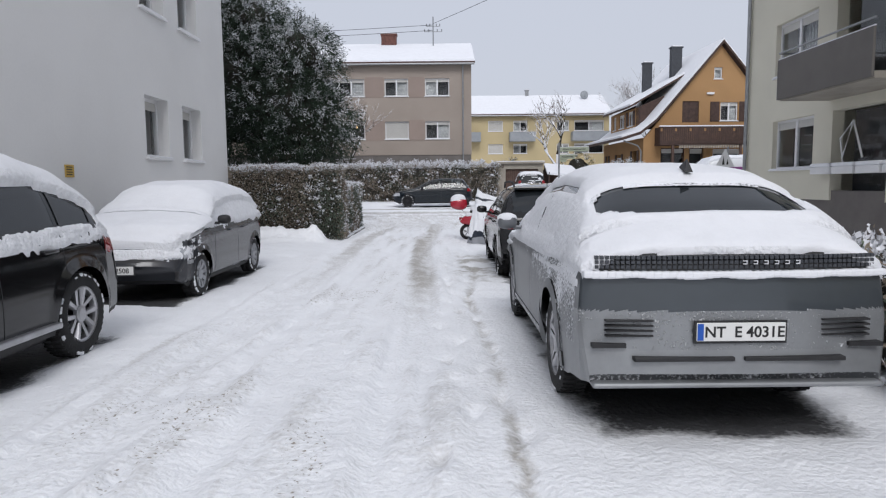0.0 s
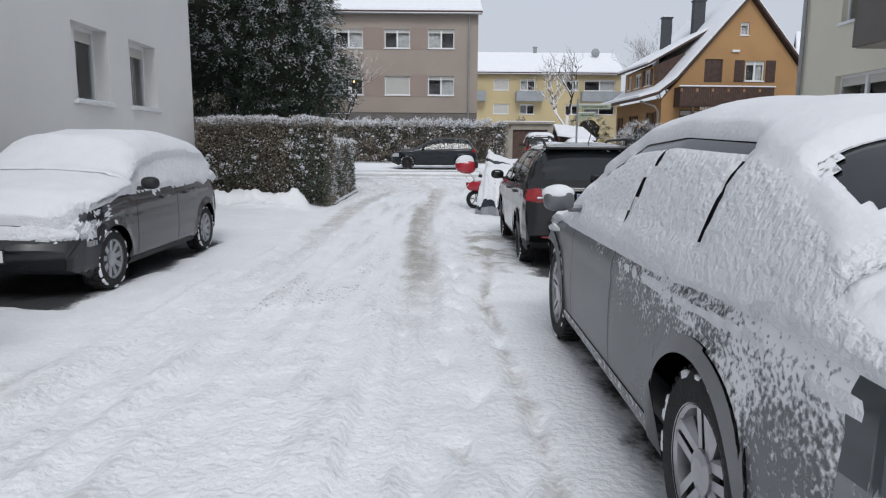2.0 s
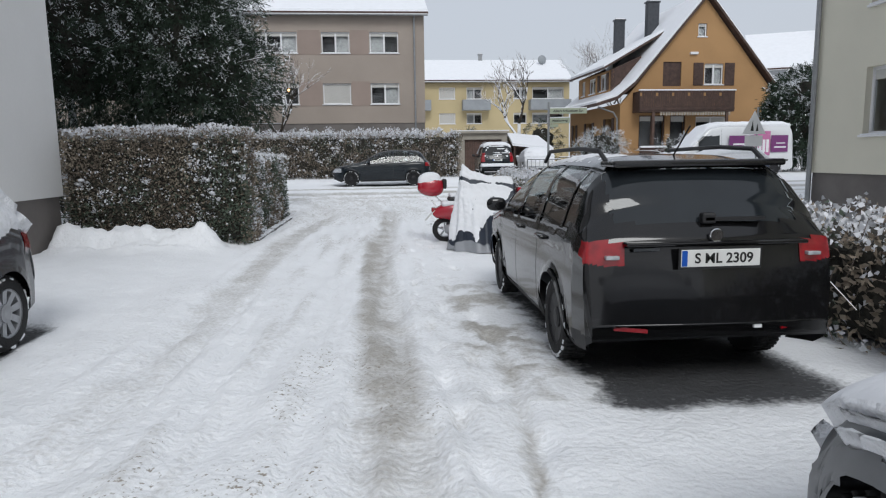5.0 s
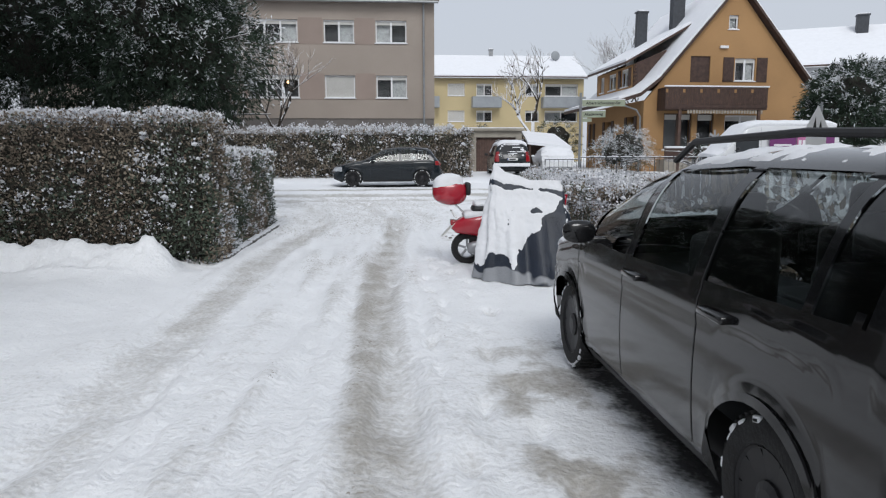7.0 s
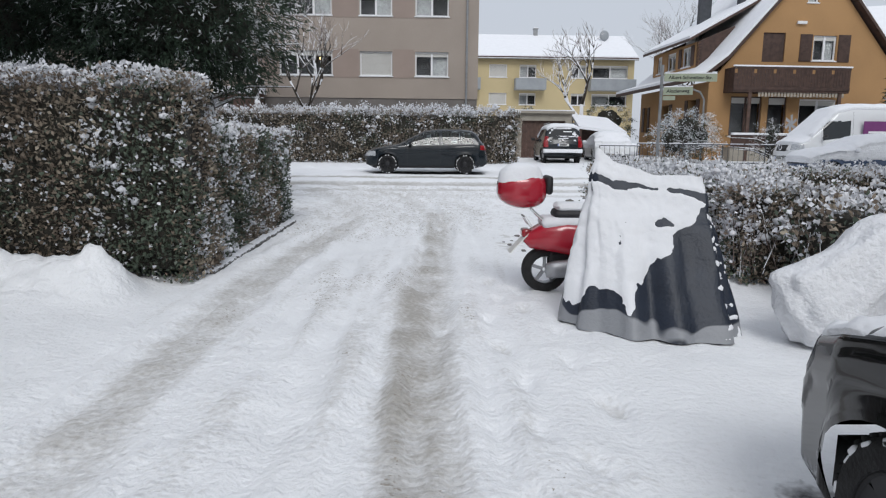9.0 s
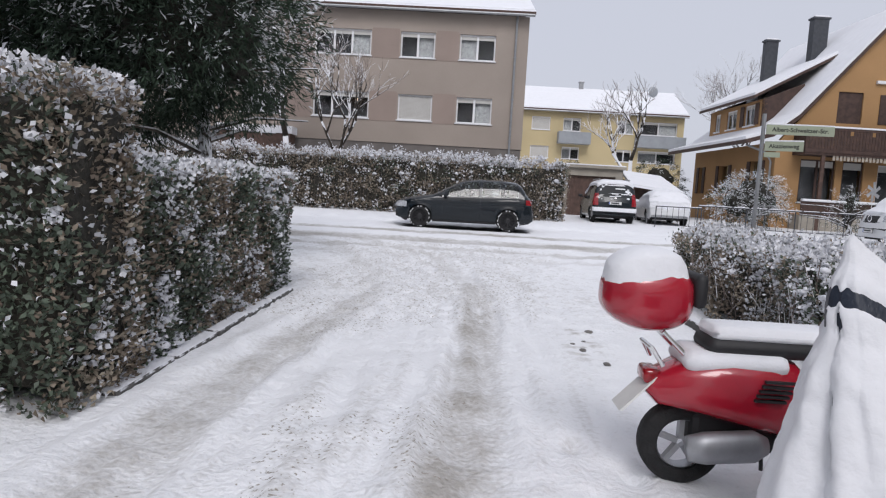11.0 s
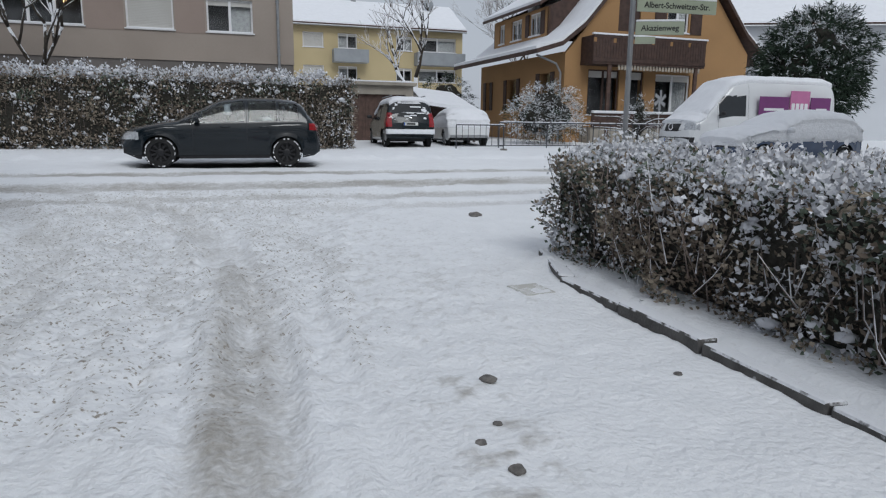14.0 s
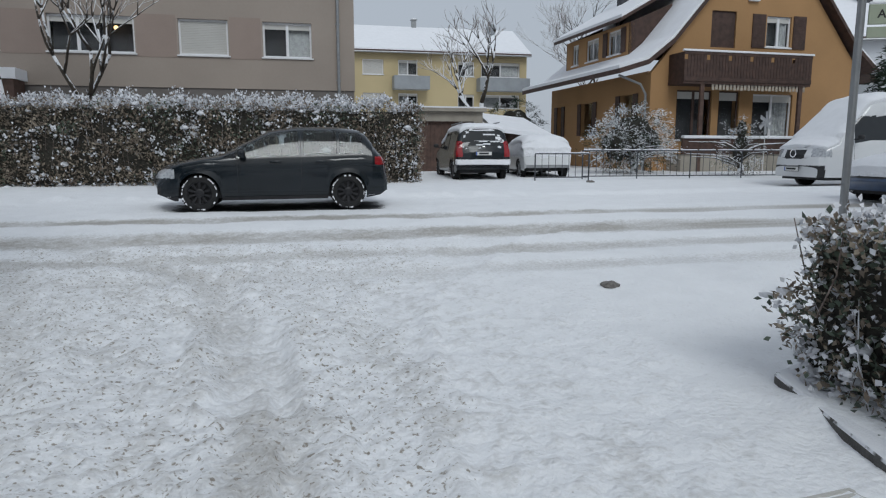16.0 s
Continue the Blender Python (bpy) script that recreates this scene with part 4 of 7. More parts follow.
# ---- cars ----
def car_surface(c):
    """Rings of a car body along its length: tables give top line, shoulder line and half width; wheel arches lift the lower edge."""
    L_, W = c["length"], c["width"] / 2
    xs = sorted({*np.round(np.concatenate((np.linspace(0, 0.5, 26), np.linspace(0.5, L_ - 0.5, int((L_ - 1) / 0.045)), np.linspace(L_ - 0.5, L_, 22))), 4)})
    steep = []
    for a, b in zip(c["top"], c["top"][1:]):
        n = int(abs(b[1] - a[1]) / 0.014)
        if b[0] - a[0] < 0.16 and n > 1:
            steep += [round(a[0] + (b[0] - a[0]) * k / n, 4) for k in range(n)]
    xs = sorted({*xs, *steep})
    nl, nu = 22, 26
    rings = []
    for x in xs:
        zt, zs = lerp(c["top"], x), lerp(c["belt"], x)
        zs = min(zs, zt - 0.02)
        zb = lerp(c["bottom"], x)
        for a in c["axles"]:
            r = c["wheel_r"] * 1.15
            if abs(x - a) < r:
                zb = max(zb, c["wheel_r"] + math.sqrt(r * r - (x - a) ** 2) * 0.98)
        zb = min(zb, zs - 0.03)
        w = W * lerp(c["plan"], x)
        ring = []
        for k in range(nl):
            z = zb + (zs - zb) * k / nl
            y = w * (1 - 0.035 * ((z - 0.62) / 0.4) ** 2)
            for a in c["axles"]:
                q = math.hypot(x - a, z - c["wheel_r"]) / (c["wheel_r"] * 1.15)
                if q < 1.22:
                    y += 0.018 * (1.22 - q) / 0.22
            if z < 0.3:
                y -= 0.05 * (0.3 - z) / 0.1
            if abs(z - (zs - 0.1)) < 0.05:
                y += 0.008
            ring.append((y, z))
        h = zt - zs
        p = 2.6 if h < 0.25 else c.get("square", 4.2)
        w1 = w * (1 - 0.035 * ((zs - 0.62) / 0.4) ** 2)
        for k in range(nu + 1):
            a = math.pi / 2 * (k / nu) ** 1.7
            y, z = w1 * math.cos(a) ** (2 / p) if k < nu else 0.0, zs + h * math.sin(a) ** (2 / p)
            y *= 1 - c.get("tumble", 0.36) * min(h, 0.62) * ((z - zs) / h if h > 0 else 0) if h > 0.2 else 1 - 0.05 * k / nu
            ring.append((y, z))
        rings.append(ring)
    return xs, rings


def build_car(name, m, label, c):
    """A car: body sheets split into paint, glass, lamps and trim, lying snow, wheels, mirrors, handles, plate. Local x runs from the rear to the front."""
    e = empty(name, m, label, c.get("category", "car"))
    xs, rings = car_surface(c)
    n = len(rings[0])
    P = np.zeros((len(xs), 2 * n - 1, 3))
    for i, (x, r) in enumerate(zip(xs, rings)):
        r = np.array(r)
        P[i, :n, 0] = x
        P[i, :n, 1:] = r
        P[i, n:, 0] = x
        P[i, n:, 1] = -r[-2::-1, 0]
        P[i, n:, 2] = r[-2::-1, 1]
    bulge_r, bulge_f = c.get("round", (0.1, 0.12))
    W = c["width"] / 2
    L_ = c["length"]
    u = (P[:, :, 1] / W) ** 2
    endr = np.clip(1 - P[:, :, 0] / 0.6, 0, 1)
    endf = np.clip(1 - (L_ - P[:, :, 0]) / 0.6, 0, 1)
    P[:, :, 0] += bulge_r * u * endr - bulge_f * u * endf
    # normals for offsets
    du = np.gradient(P, axis=0)
    dv = np.gradient(P, axis=1)
    Nn = np.cross(dv, du)
    Nn /= np.linalg.norm(Nn, axis=2, keepdims=True) + 1e-9
    if Nn[len(xs) // 2, n, 2] < 0:
        Nn = -Nn
    rows, cols = len(xs), 2 * n - 1
    C = (P[:-1, :-1] + P[1:, :-1] + P[:-1, 1:] + P[1:, 1:]) / 4
    NC = (Nn[:-1, :-1] + Nn[1:, :-1] + Nn[:-1, 1:] + Nn[1:, 1:]) / 4
    parts = {}
    for i in range(rows - 1):
        for j in range(cols - 1):
            k = c["part"](C[i, j], NC[i, j], (lerp(c["belt"], xs[i]), lerp(c["top"], xs[i])))
            pair = (C[i, j, 1] > 0) if k[0] in ("window", "tail_lamp", "head_lamp", "sill", "lower_trim", "arch_trim") else None
            parts.setdefault((*k, pair), []).append((i, j))
    for (nm, mt, pair), cells in parts.items():
        ids, vs, fs = {}, [], []
        push = {"window": -0.008, "rear_window": -0.008, "windscreen": -0.006, "tail_lamp": 0.005, "light_bar": 0.004, "arch_trim": 0.012, "sill": 0.006}.get(nm, 0.0)

        def vid(i, j):
            if (i, j) not in ids:
                ids[i, j] = len(vs)
                vs.append(P[i, j] + Nn[i, j] * push)
            return ids[i, j]
        for i, j in cells:
            fs.append((vid(i, j), vid(i, j + 1), vid(i + 1, j + 1), vid(i + 1, j)))
        if nm == "body":
            for i in (0, rows - 1):
                fs.append([vid(i, j) for j in range(cols)])
        obj(nm, vs, fs, mt, e, True)
    # dark floor pan
    Mesh().box(0.55, -W * 0.82, 0.22, L_ - 0.4, W * 0.82, 0.42).box(0.4, -W * 0.6, 0.4, L_ - 0.4, W * 0.6, 0.7).out("underbody", "plastic", e)
    for sx in c.get("seats", ()):
        for sy in (-0.36, 0.36):
            st = Mesh().box(sx, sy - 0.24, 0.55, sx + 0.5, sy + 0.24, 0.72, 0.04).box(sx - 0.1, sy - 0.23, 0.62, sx + 0.06, sy + 0.23, 1.12, 0.05).box(sx - 0.1, sy - 0.12, 1.13, sx, sy + 0.12, 1.3, 0.035)
            st.out("seat", "plastic", e, True)
    # snow shell
    if "snow" in c:
        T = np.zeros((rows, cols))
        for i in range(rows):
            for j in range(cols):
                T[i, j] = c["snow"](P[i, j], Nn[i, j], noise.noise(Vector(P[i, j]) * 3.0), noise.noise(Vector(P[i, j]) * 14.0 + Vector((9, 0, 0))), noise.noise(Vector(P[i, j]) * 45.0))
        ids, vs, fs, side = {}, [], [], []

        def sid(i, j):
            if (i, j) not in ids:
                ids[i, j] = len(vs)
                t = max(T[i, j], -0.004)
                vs.append(P[i, j] + Nn[i, j] * t * 0.75 + np.array((0, 0, t * 0.3)))
            return ids[i, j]
        for i in range(rows - 1):
            for j in range(cols - 1):
                if max(T[i, j], T[i + 1, j], T[i, j + 1], T[i + 1, j + 1]) > 0.001:
                    (fs if Nn[i, j, 2] > 0.62 else side).append((sid(i, j), sid(i, j + 1), sid(i + 1, j + 1), sid(i + 1, j)))
        snow_ob = obj("lying_snow", vs, fs + side, "carsnow", e, True)
        snow_ob.data.materials.append(M["crust"])
        snow_ob.data.polygons.foreach_set("material_index", [0] * len(fs) + [1] * len(side))
    # seams round the doors
    sm = Mesh()
    for x in c.get("seams", ()):
        i = int(np.argmin(np.abs(np.array(xs) - x)))
        for side in (1, -1):
            js = [j for j in range(3, n - 12)]
            js = js if side > 0 else [cols - 1 - j for j in js]
            vs, fs = [], []
            for j in js:
                p, q = P[i, j] + Nn[i, j] * 0.002, P[i, j] + Nn[i, j] * 0.002
                p, q = p - np.array((0.004, 0, 0)), q + np.array((0.004, 0, 0))
                vs += [p, q]
            fs = [(2 * k, 2 * k + 1, 2 * k + 3, 2 * k + 2) for k in range(len(js) - 1)]
            sm.add(vs, fs)
    if sm.f:
        sm.out("door_seam", "plastic", e)
    # wheels
    wr = c["wheel_r"]
    for a in c["axles"]:
        for s in (1, -1):
            wheel(e, pose(a, s * (W - 0.13), wr, 0, 0, -90 if s > 0 else 90), wr, c["rim"], c.get("wheel_snow", True))
    # mirrors
    mx, mz = c["mirror"]
    for s in (1, -1):
        h = Mesh()
        bm = bmesh.new()
        bmesh.ops.create_icosphere(bm, subdivisions=3, radius=1)
        for v in bm.verts:
            px, py, pz = v.co
            v.co = Vector((mx + 0.085 * px if px > 0 else mx + 0.04 * px, s * (W + 0.115) + 0.1 * math.copysign(abs(py) ** 0.8, py), mz + 0.075 + 0.07 * math.copysign(abs(pz) ** 0.75, pz)))
        bm.verts.index_update()
        h.add([v.co.copy() for v in bm.verts], [[v.index for v in f.verts] for f in bm.faces])
        bm.free()
        h.box(mx, s * (W - 0.08), mz, mx + 0.05, s * (W + 0.05), mz + 0.04, 0.01)
        h.out("mirror", c["mirror_mat"], e, True)
        if c.get("mirror_snow"):
            sb = bmesh.new()
            bmesh.ops.create_icosphere(sb, subdivisions=3, radius=1)
            for v in sb.verts:
                g = 1 + 0.12 * noise.noise(v.co * 2.5)
                v.co = Vector((mx + 0.035 + 0.075 * v.co.x * g, s * (W + 0.115) + 0.105 * v.co.y * g, mz + 0.12 + 0.055 * v.co.z * g))
            sb.verts.index_update()
            obj("mirror_snow", [v.co.copy() for v in sb.verts], [[v.index for v in f.verts] for f in sb.faces], "carsnow", e, True)
            sb.free()
    for hx, hz in c.get("handles", ()):
        for s in (1, -1):
            Mesh().box(hx - 0.1, s * (W * 0.975), hz, hx + 0.1, s * (W + 0.035), hz + 0.035, 0.012).out("door_handle", c.get("handle_mat", "chrome"), e, True)
    for nm, mt, mesh in c.get("extra", ()):
        mesh.out(nm, mt, e)
    return e


def wheel(e, m, r, rim, snow):
    t = Mesh().lathe([(r * 0.66, -0.1), (r * 0.9, -0.105), (r * 0.975, -0.085), (r, -0.05), (r, 0.05), (r * 0.975, 0.085), (r * 0.9, 0.105), (r * 0.66, 0.1), (r * 0.64, 0.02), (r * 0.64, -0.1)], 40, m)
    for k in range(44):
        q = m @ pose(0, 0, 0, 360 * k / 44, 0, 0)
        b = Mesh().box(-0.085, -0.011, r - 0.006, -0.01, 0.011, r + 0.007).box(0.01, 0.01, r - 0.006, 0.085, 0.032, r + 0.007)
        t.add([q @ v for v in b.v], b.f)
    t.out("tyre", "tyre", e, True)
    style, mt = rim
    ri = r * 0.67
    d = Mesh()
    dish = [(ri, -0.09), (ri * 0.98, -0.1), (ri * 0.9, -0.085), (ri * 0.88, -0.03), (0.0, -0.02)]
    Mesh().lathe([(ri * 0.9, -0.02), (0.0, -0.015)], 24, m).out("rim_back", "plastic", e)
    d.lathe(dish[:4], 36, m)
    n, wid = {"five": (5, 0.075), "blade": (5, 0.09), "cap": (9, 0.05), "multi": (10, 0.035), "steel": (10, 0.085)}[style]
    for k in range(n):
        q = m @ pose(0, 0, 0, 360 * k / n, 0, 0)
        b = Mesh()
        if style in ("five", "blade"):
            for o in (-0.03, 0.03):
                b.add([(-0.07, o - 0.016, 0.03), (-0.07, o + 0.016, 0.03), (-0.092, o * (2.6 if style == "five" else 1.0) + 0.02, ri * 0.95), (-0.092, o * (2.6 if style == "five" else 1.0) - 0.02, ri * 0.95), (-0.03, o - 0.016, 0.03), (-0.03, o + 0.016, 0.03), (-0.05, o * 2 + 0.02, ri * 0.95), (-0.05, o * 2 - 0.02, ri * 0.95)],
                      [(0, 1, 2, 3), (4, 7, 6, 5), (0, 4, 5, 1), (1, 5, 6, 2), (3, 2, 6, 7), (0, 3, 7, 4)])
        else:
            b.add([(-0.07, -wid / 2, 0.04), (-0.07, wid / 2, 0.04), (-0.088, wid * 0.62, ri * 0.95), (-0.088, -wid * 0.62, ri * 0.95), (-0.03, -wid / 2, 0.04), (-0.03, wid / 2, 0.04), (-0.05, wid * 0.62, ri * 0.95), (-0.05, -wid * 0.62, ri * 0.95)],
                  [(0, 1, 2, 3), (4, 7, 6, 5), (0, 4, 5, 1), (1, 5, 6, 2), (3, 2, 6, 7), (0, 3, 7, 4)])
        d.add([q @ v for v in b.v], b.f)
    d.lathe([(0.085, -0.05), (0.08, -0.085), (0.05, -0.095), (0, -0.096)], 16, m)
    d.out("rim", mt, e)
    if snow:
        s = Mesh()
        rng = random.Random(int(r * 1000) + len(e.name))
        for k in range(26):
            a = rng.uniform(0, 6.28)
            q = m @ pose(0, 0, 0, math.degrees(a), 0, 0)
            b = Mesh().box(-0.106, -0.022, r * 0.88, -0.085, 0.022, r * rng.uniform(0.92, 0.99), 0.007)
            s.add([q @ v for v in b.v], b.f)
        tagged(s.out("packed_snow", "snow", e, True), kind="stuff")


def plate(e, m, text, w=0.52):
    """A number plate facing local -x of the car: white plate, blue strip, raised letters."""
    q = m @ pose(0, 0, 0, 90, 0, -90)
    b = Mesh().box(-w / 2, -0.055, 0, w / 2, 0.055, 0.008, 0.004).move(q)
    b.out("number_plate", "plate", e)
    Mesh().box(-w / 2 - 0.012, -0.07, -0.01, w / 2 + 0.012, 0.066, -0.001).move(q).out("plate_holder", "plastic", e)
    Mesh().box(-w / 2 + 0.004, -0.05, 0.008, -w / 2 + 0.04, 0.05, 0.0095).move(q).out("plate_strip", "euro", e)
    if text:
        writing(text, 0.09, q @ pose(0.02, -0.003, 0.009), "ink", e, "plate_writing")


def bars(m, cells):
    b = Mesh()
    for c in cells:
        b.box(*c)
    return b.move(m)


# grey electric crossover, thickly snowed
def crossover():
    L_ = 4.63
    AXLES = (1.04, 3.9)

    def part(p, nrm, bt):
        x, y, z = p
        b, t = bt
        ay = abs(y)
        x -= 0.08 * (y / 0.945) ** 2 * max(0, 1 - x / 0.6)
        for a in AXLES:
            q = math.hypot(x - a, z - 0.365) / 0.42
            if q < 1.13 and z < 0.86 and ay > 0.7:
                return ("arch_trim", "arch_grey")
        if x < 1.0 and nrm[0] < -0.25 and 1.2 < z < 1.52 and ay < 0.74:
            return ("rear_window", "carglass")
        if 1.15 < x < 3.15 and b + 0.03 < z < t - 0.07 and ay > 0.5 and abs(nrm[1]) > 0.4:
            return ("window", "carglass")
        if 2.9 < x < 3.75 and z > b + 0.06 and nrm[0] > 0.2 and ay < 0.7:
            return ("windscreen", "carglass")
        if x < 0.2 and 1.03 < z < 1.125:
            return ("light_bar", "plastic")
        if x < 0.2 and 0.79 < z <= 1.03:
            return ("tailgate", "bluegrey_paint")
        if x < 0.2 and 0.56 < z <= 0.79:
            return ("rear_panel", "panel_dusted")
        if x < 0.55 and z <= 0.56:
            return ("rear_bumper", "silver_paint")
        if z < 0.36 and 1.3 < x < 3.6:
            return ("sill", "sill_dusted")
        return ("body", "grey_dusted")

    def snow(p, nrm, a, b, f):
        x, y, z = p
        ay = abs(y)
        belt, top = lerp(c["belt"], x), lerp(c["top"], x)
        if 1.25 < x < 3.3 and abs(z - top + 0.15) < 0.034 and ay > 0.45:
            return -0.01
        if z > top - 0.14 and nrm[2] > 0.3 and z > 1.3 and x > 0.88:
            return 0.05 + 0.015 * a
        if x < 1.0 and nrm[0] < -0.15 and z > 1.125 and ay < 0.86:
            return 0.04 + 0.01 * a if z < 1.33 or ay > 0.72 else -0.01
        if z > max(belt - 0.02, 0.95) and ay > 0.45 and x > 0.14:
            # grooves where the window frames show through
            head = top - 0.15
            if z < head and z > belt + 0.1 and (abs(x - 2.2 + 0.25 * (z - 1.2)) < 0.042 or abs(x - 1.25 - 0.1 * (z - 1.2)) < 0.04):
                return 0.001 if b > -0.1 else -0.004
            inset = 0.012 if belt + 0.12 < z < head and 1.22 < x < 3.1 else 0.03
            return inset + 0.005 * a + 0.006 * f + 0.005 * b
        if max(belt - 0.1, 0.85) < z and ay > 0.7 and 0.2 < x < 2.6:
            return -0.01 if z > belt - 0.07 else 0.004 + 0.014 * (1.6 - x) / 1.6 + 0.02 * b
        if x > 3.3 and nrm[2] > 0.5:
            return 0.06 + 0.02 * a
        return -0.01

    c = dict(length=L_, width=1.89, wheel_r=0.365, axles=AXLES, rim=("blade", "alloy"),
             top=((0, 0.42), (0.02, 0.62), (0.04, 0.85), (0.075, 1.08), (0.13, 1.15), (0.62, 1.43), (0.85, 1.54), (1.2, 1.63), (2.0, 1.67), (2.6, 1.63), (3.1, 1.46), (3.6, 1.12), (3.85, 1.04), (4.4, 0.9), (4.55, 0.78), (4.63, 0.55)),
             belt=((0, 0.42), (0.1, 1.03), (0.5, 1.05), (1.5, 1.0), (3.5, 0.97), (4.2, 0.85), (4.63, 0.5)),
             bottom=((0, 0.36), (0.3, 0.34), (0.45, 0.3), (1.0, 0.22), (4.2, 0.2), (4.63, 0.4)),
             plan=((0, 0.93), (0.06, 0.975), (0.3, 1.0), (4.0, 1.0), (4.4, 0.94), (4.63, 0.8)),
             round=(0.08, 0.25), tumble=0.36, part=part, snow=snow, mirror=(3.12, 1.07), mirror_mat="grey_paint", mirror_snow=True, seams=(2.2, 3.2))
    ex = []
    b = Mesh()
    for k in range(56):
        for r in range(3):
            y = -0.84 + k * 0.03
            xx = 0.062 + 0.08 * (y / 0.945) ** 2
            b.box(xx - 0.002, y, 1.04 + r * 0.028, xx + 0.03, y + 0.022, 1.06 + r * 0.028)
    ex.append(("light_pixels", "slate", b))
    v = Mesh()
    for s in (-1, 1):
        for k in range(4):
            v.box(0.035, s * 0.5, 0.64 + k * 0.03, 0.1, s * 0.78, 0.65 + k * 0.03)
    ex.append(("bumper_rib", "plastic", v))
    d = Mesh().box(-0.012, -0.62, 0.5, 0.05, -0.03, 0.525, 0.004).box(-0.012, 0.03, 0.5, 0.05, 0.62, 0.525, 0.004)
    for s in (-1, 1):
        d.box(0.03, s * 0.66, 0.575, 0.12, s * 0.86, 0.6)
    ex.append(("diffuser_slot", "plastic", d))
    f = Mesh().add([(1.08, 0, 1.66), (0.88, 0.03, 1.62), (0.88, -0.03, 1.62), (0.92, 0, 1.72)], [(0, 1, 3), (0, 3, 2), (1, 2, 3)])
    ex.append(("roof_fin", "plastic", f))
    w = Mesh()
    for k in range(40):
        y = -0.88 + k * 0.044
        xx = 0.05 + 0.08 * (y / 0.945) ** 2
        h = 0.012 * noise.noise(Vector((y * 6, 0, 0)))
        w.box(xx - 0.03, y - 0.024, 0.985 + h, xx + 0.05, y + 0.068, 1.028, 0.012)
    ex.append(("ledge_snow", "carsnow", w))
    lip = Mesh().box(0.0, -0.86, 0.335, 0.25, 0.86, 0.37, 0.015)
    ex.append(("bumper_lip", "silver_paint", lip))
    # badge: plain raised bars in place of letters
    g = Mesh()
    for k in range(6):
        y = -0.02 - k * 0.062
        g.box(0.044, y - 0.026, 1.066, 0.062, y, 1.072).box(0.044, y - 0.026, 1.084, 0.062, y, 1.09).box(0.044, y - 0.026, 1.072, 0.062, y - 0.02, 1.084)
    ex.append(("badge", "chrome", g))
    c["extra"] = ex
    e = build_car("electric_crossover", pose(1.74, 3.76, 0, 0, 0, 90), "grey electric crossover, snow-covered, parked beside the lane", c)
    plate(e, pose(0.0, 0.0, 0.675), "NT  E 4031E")
    return e


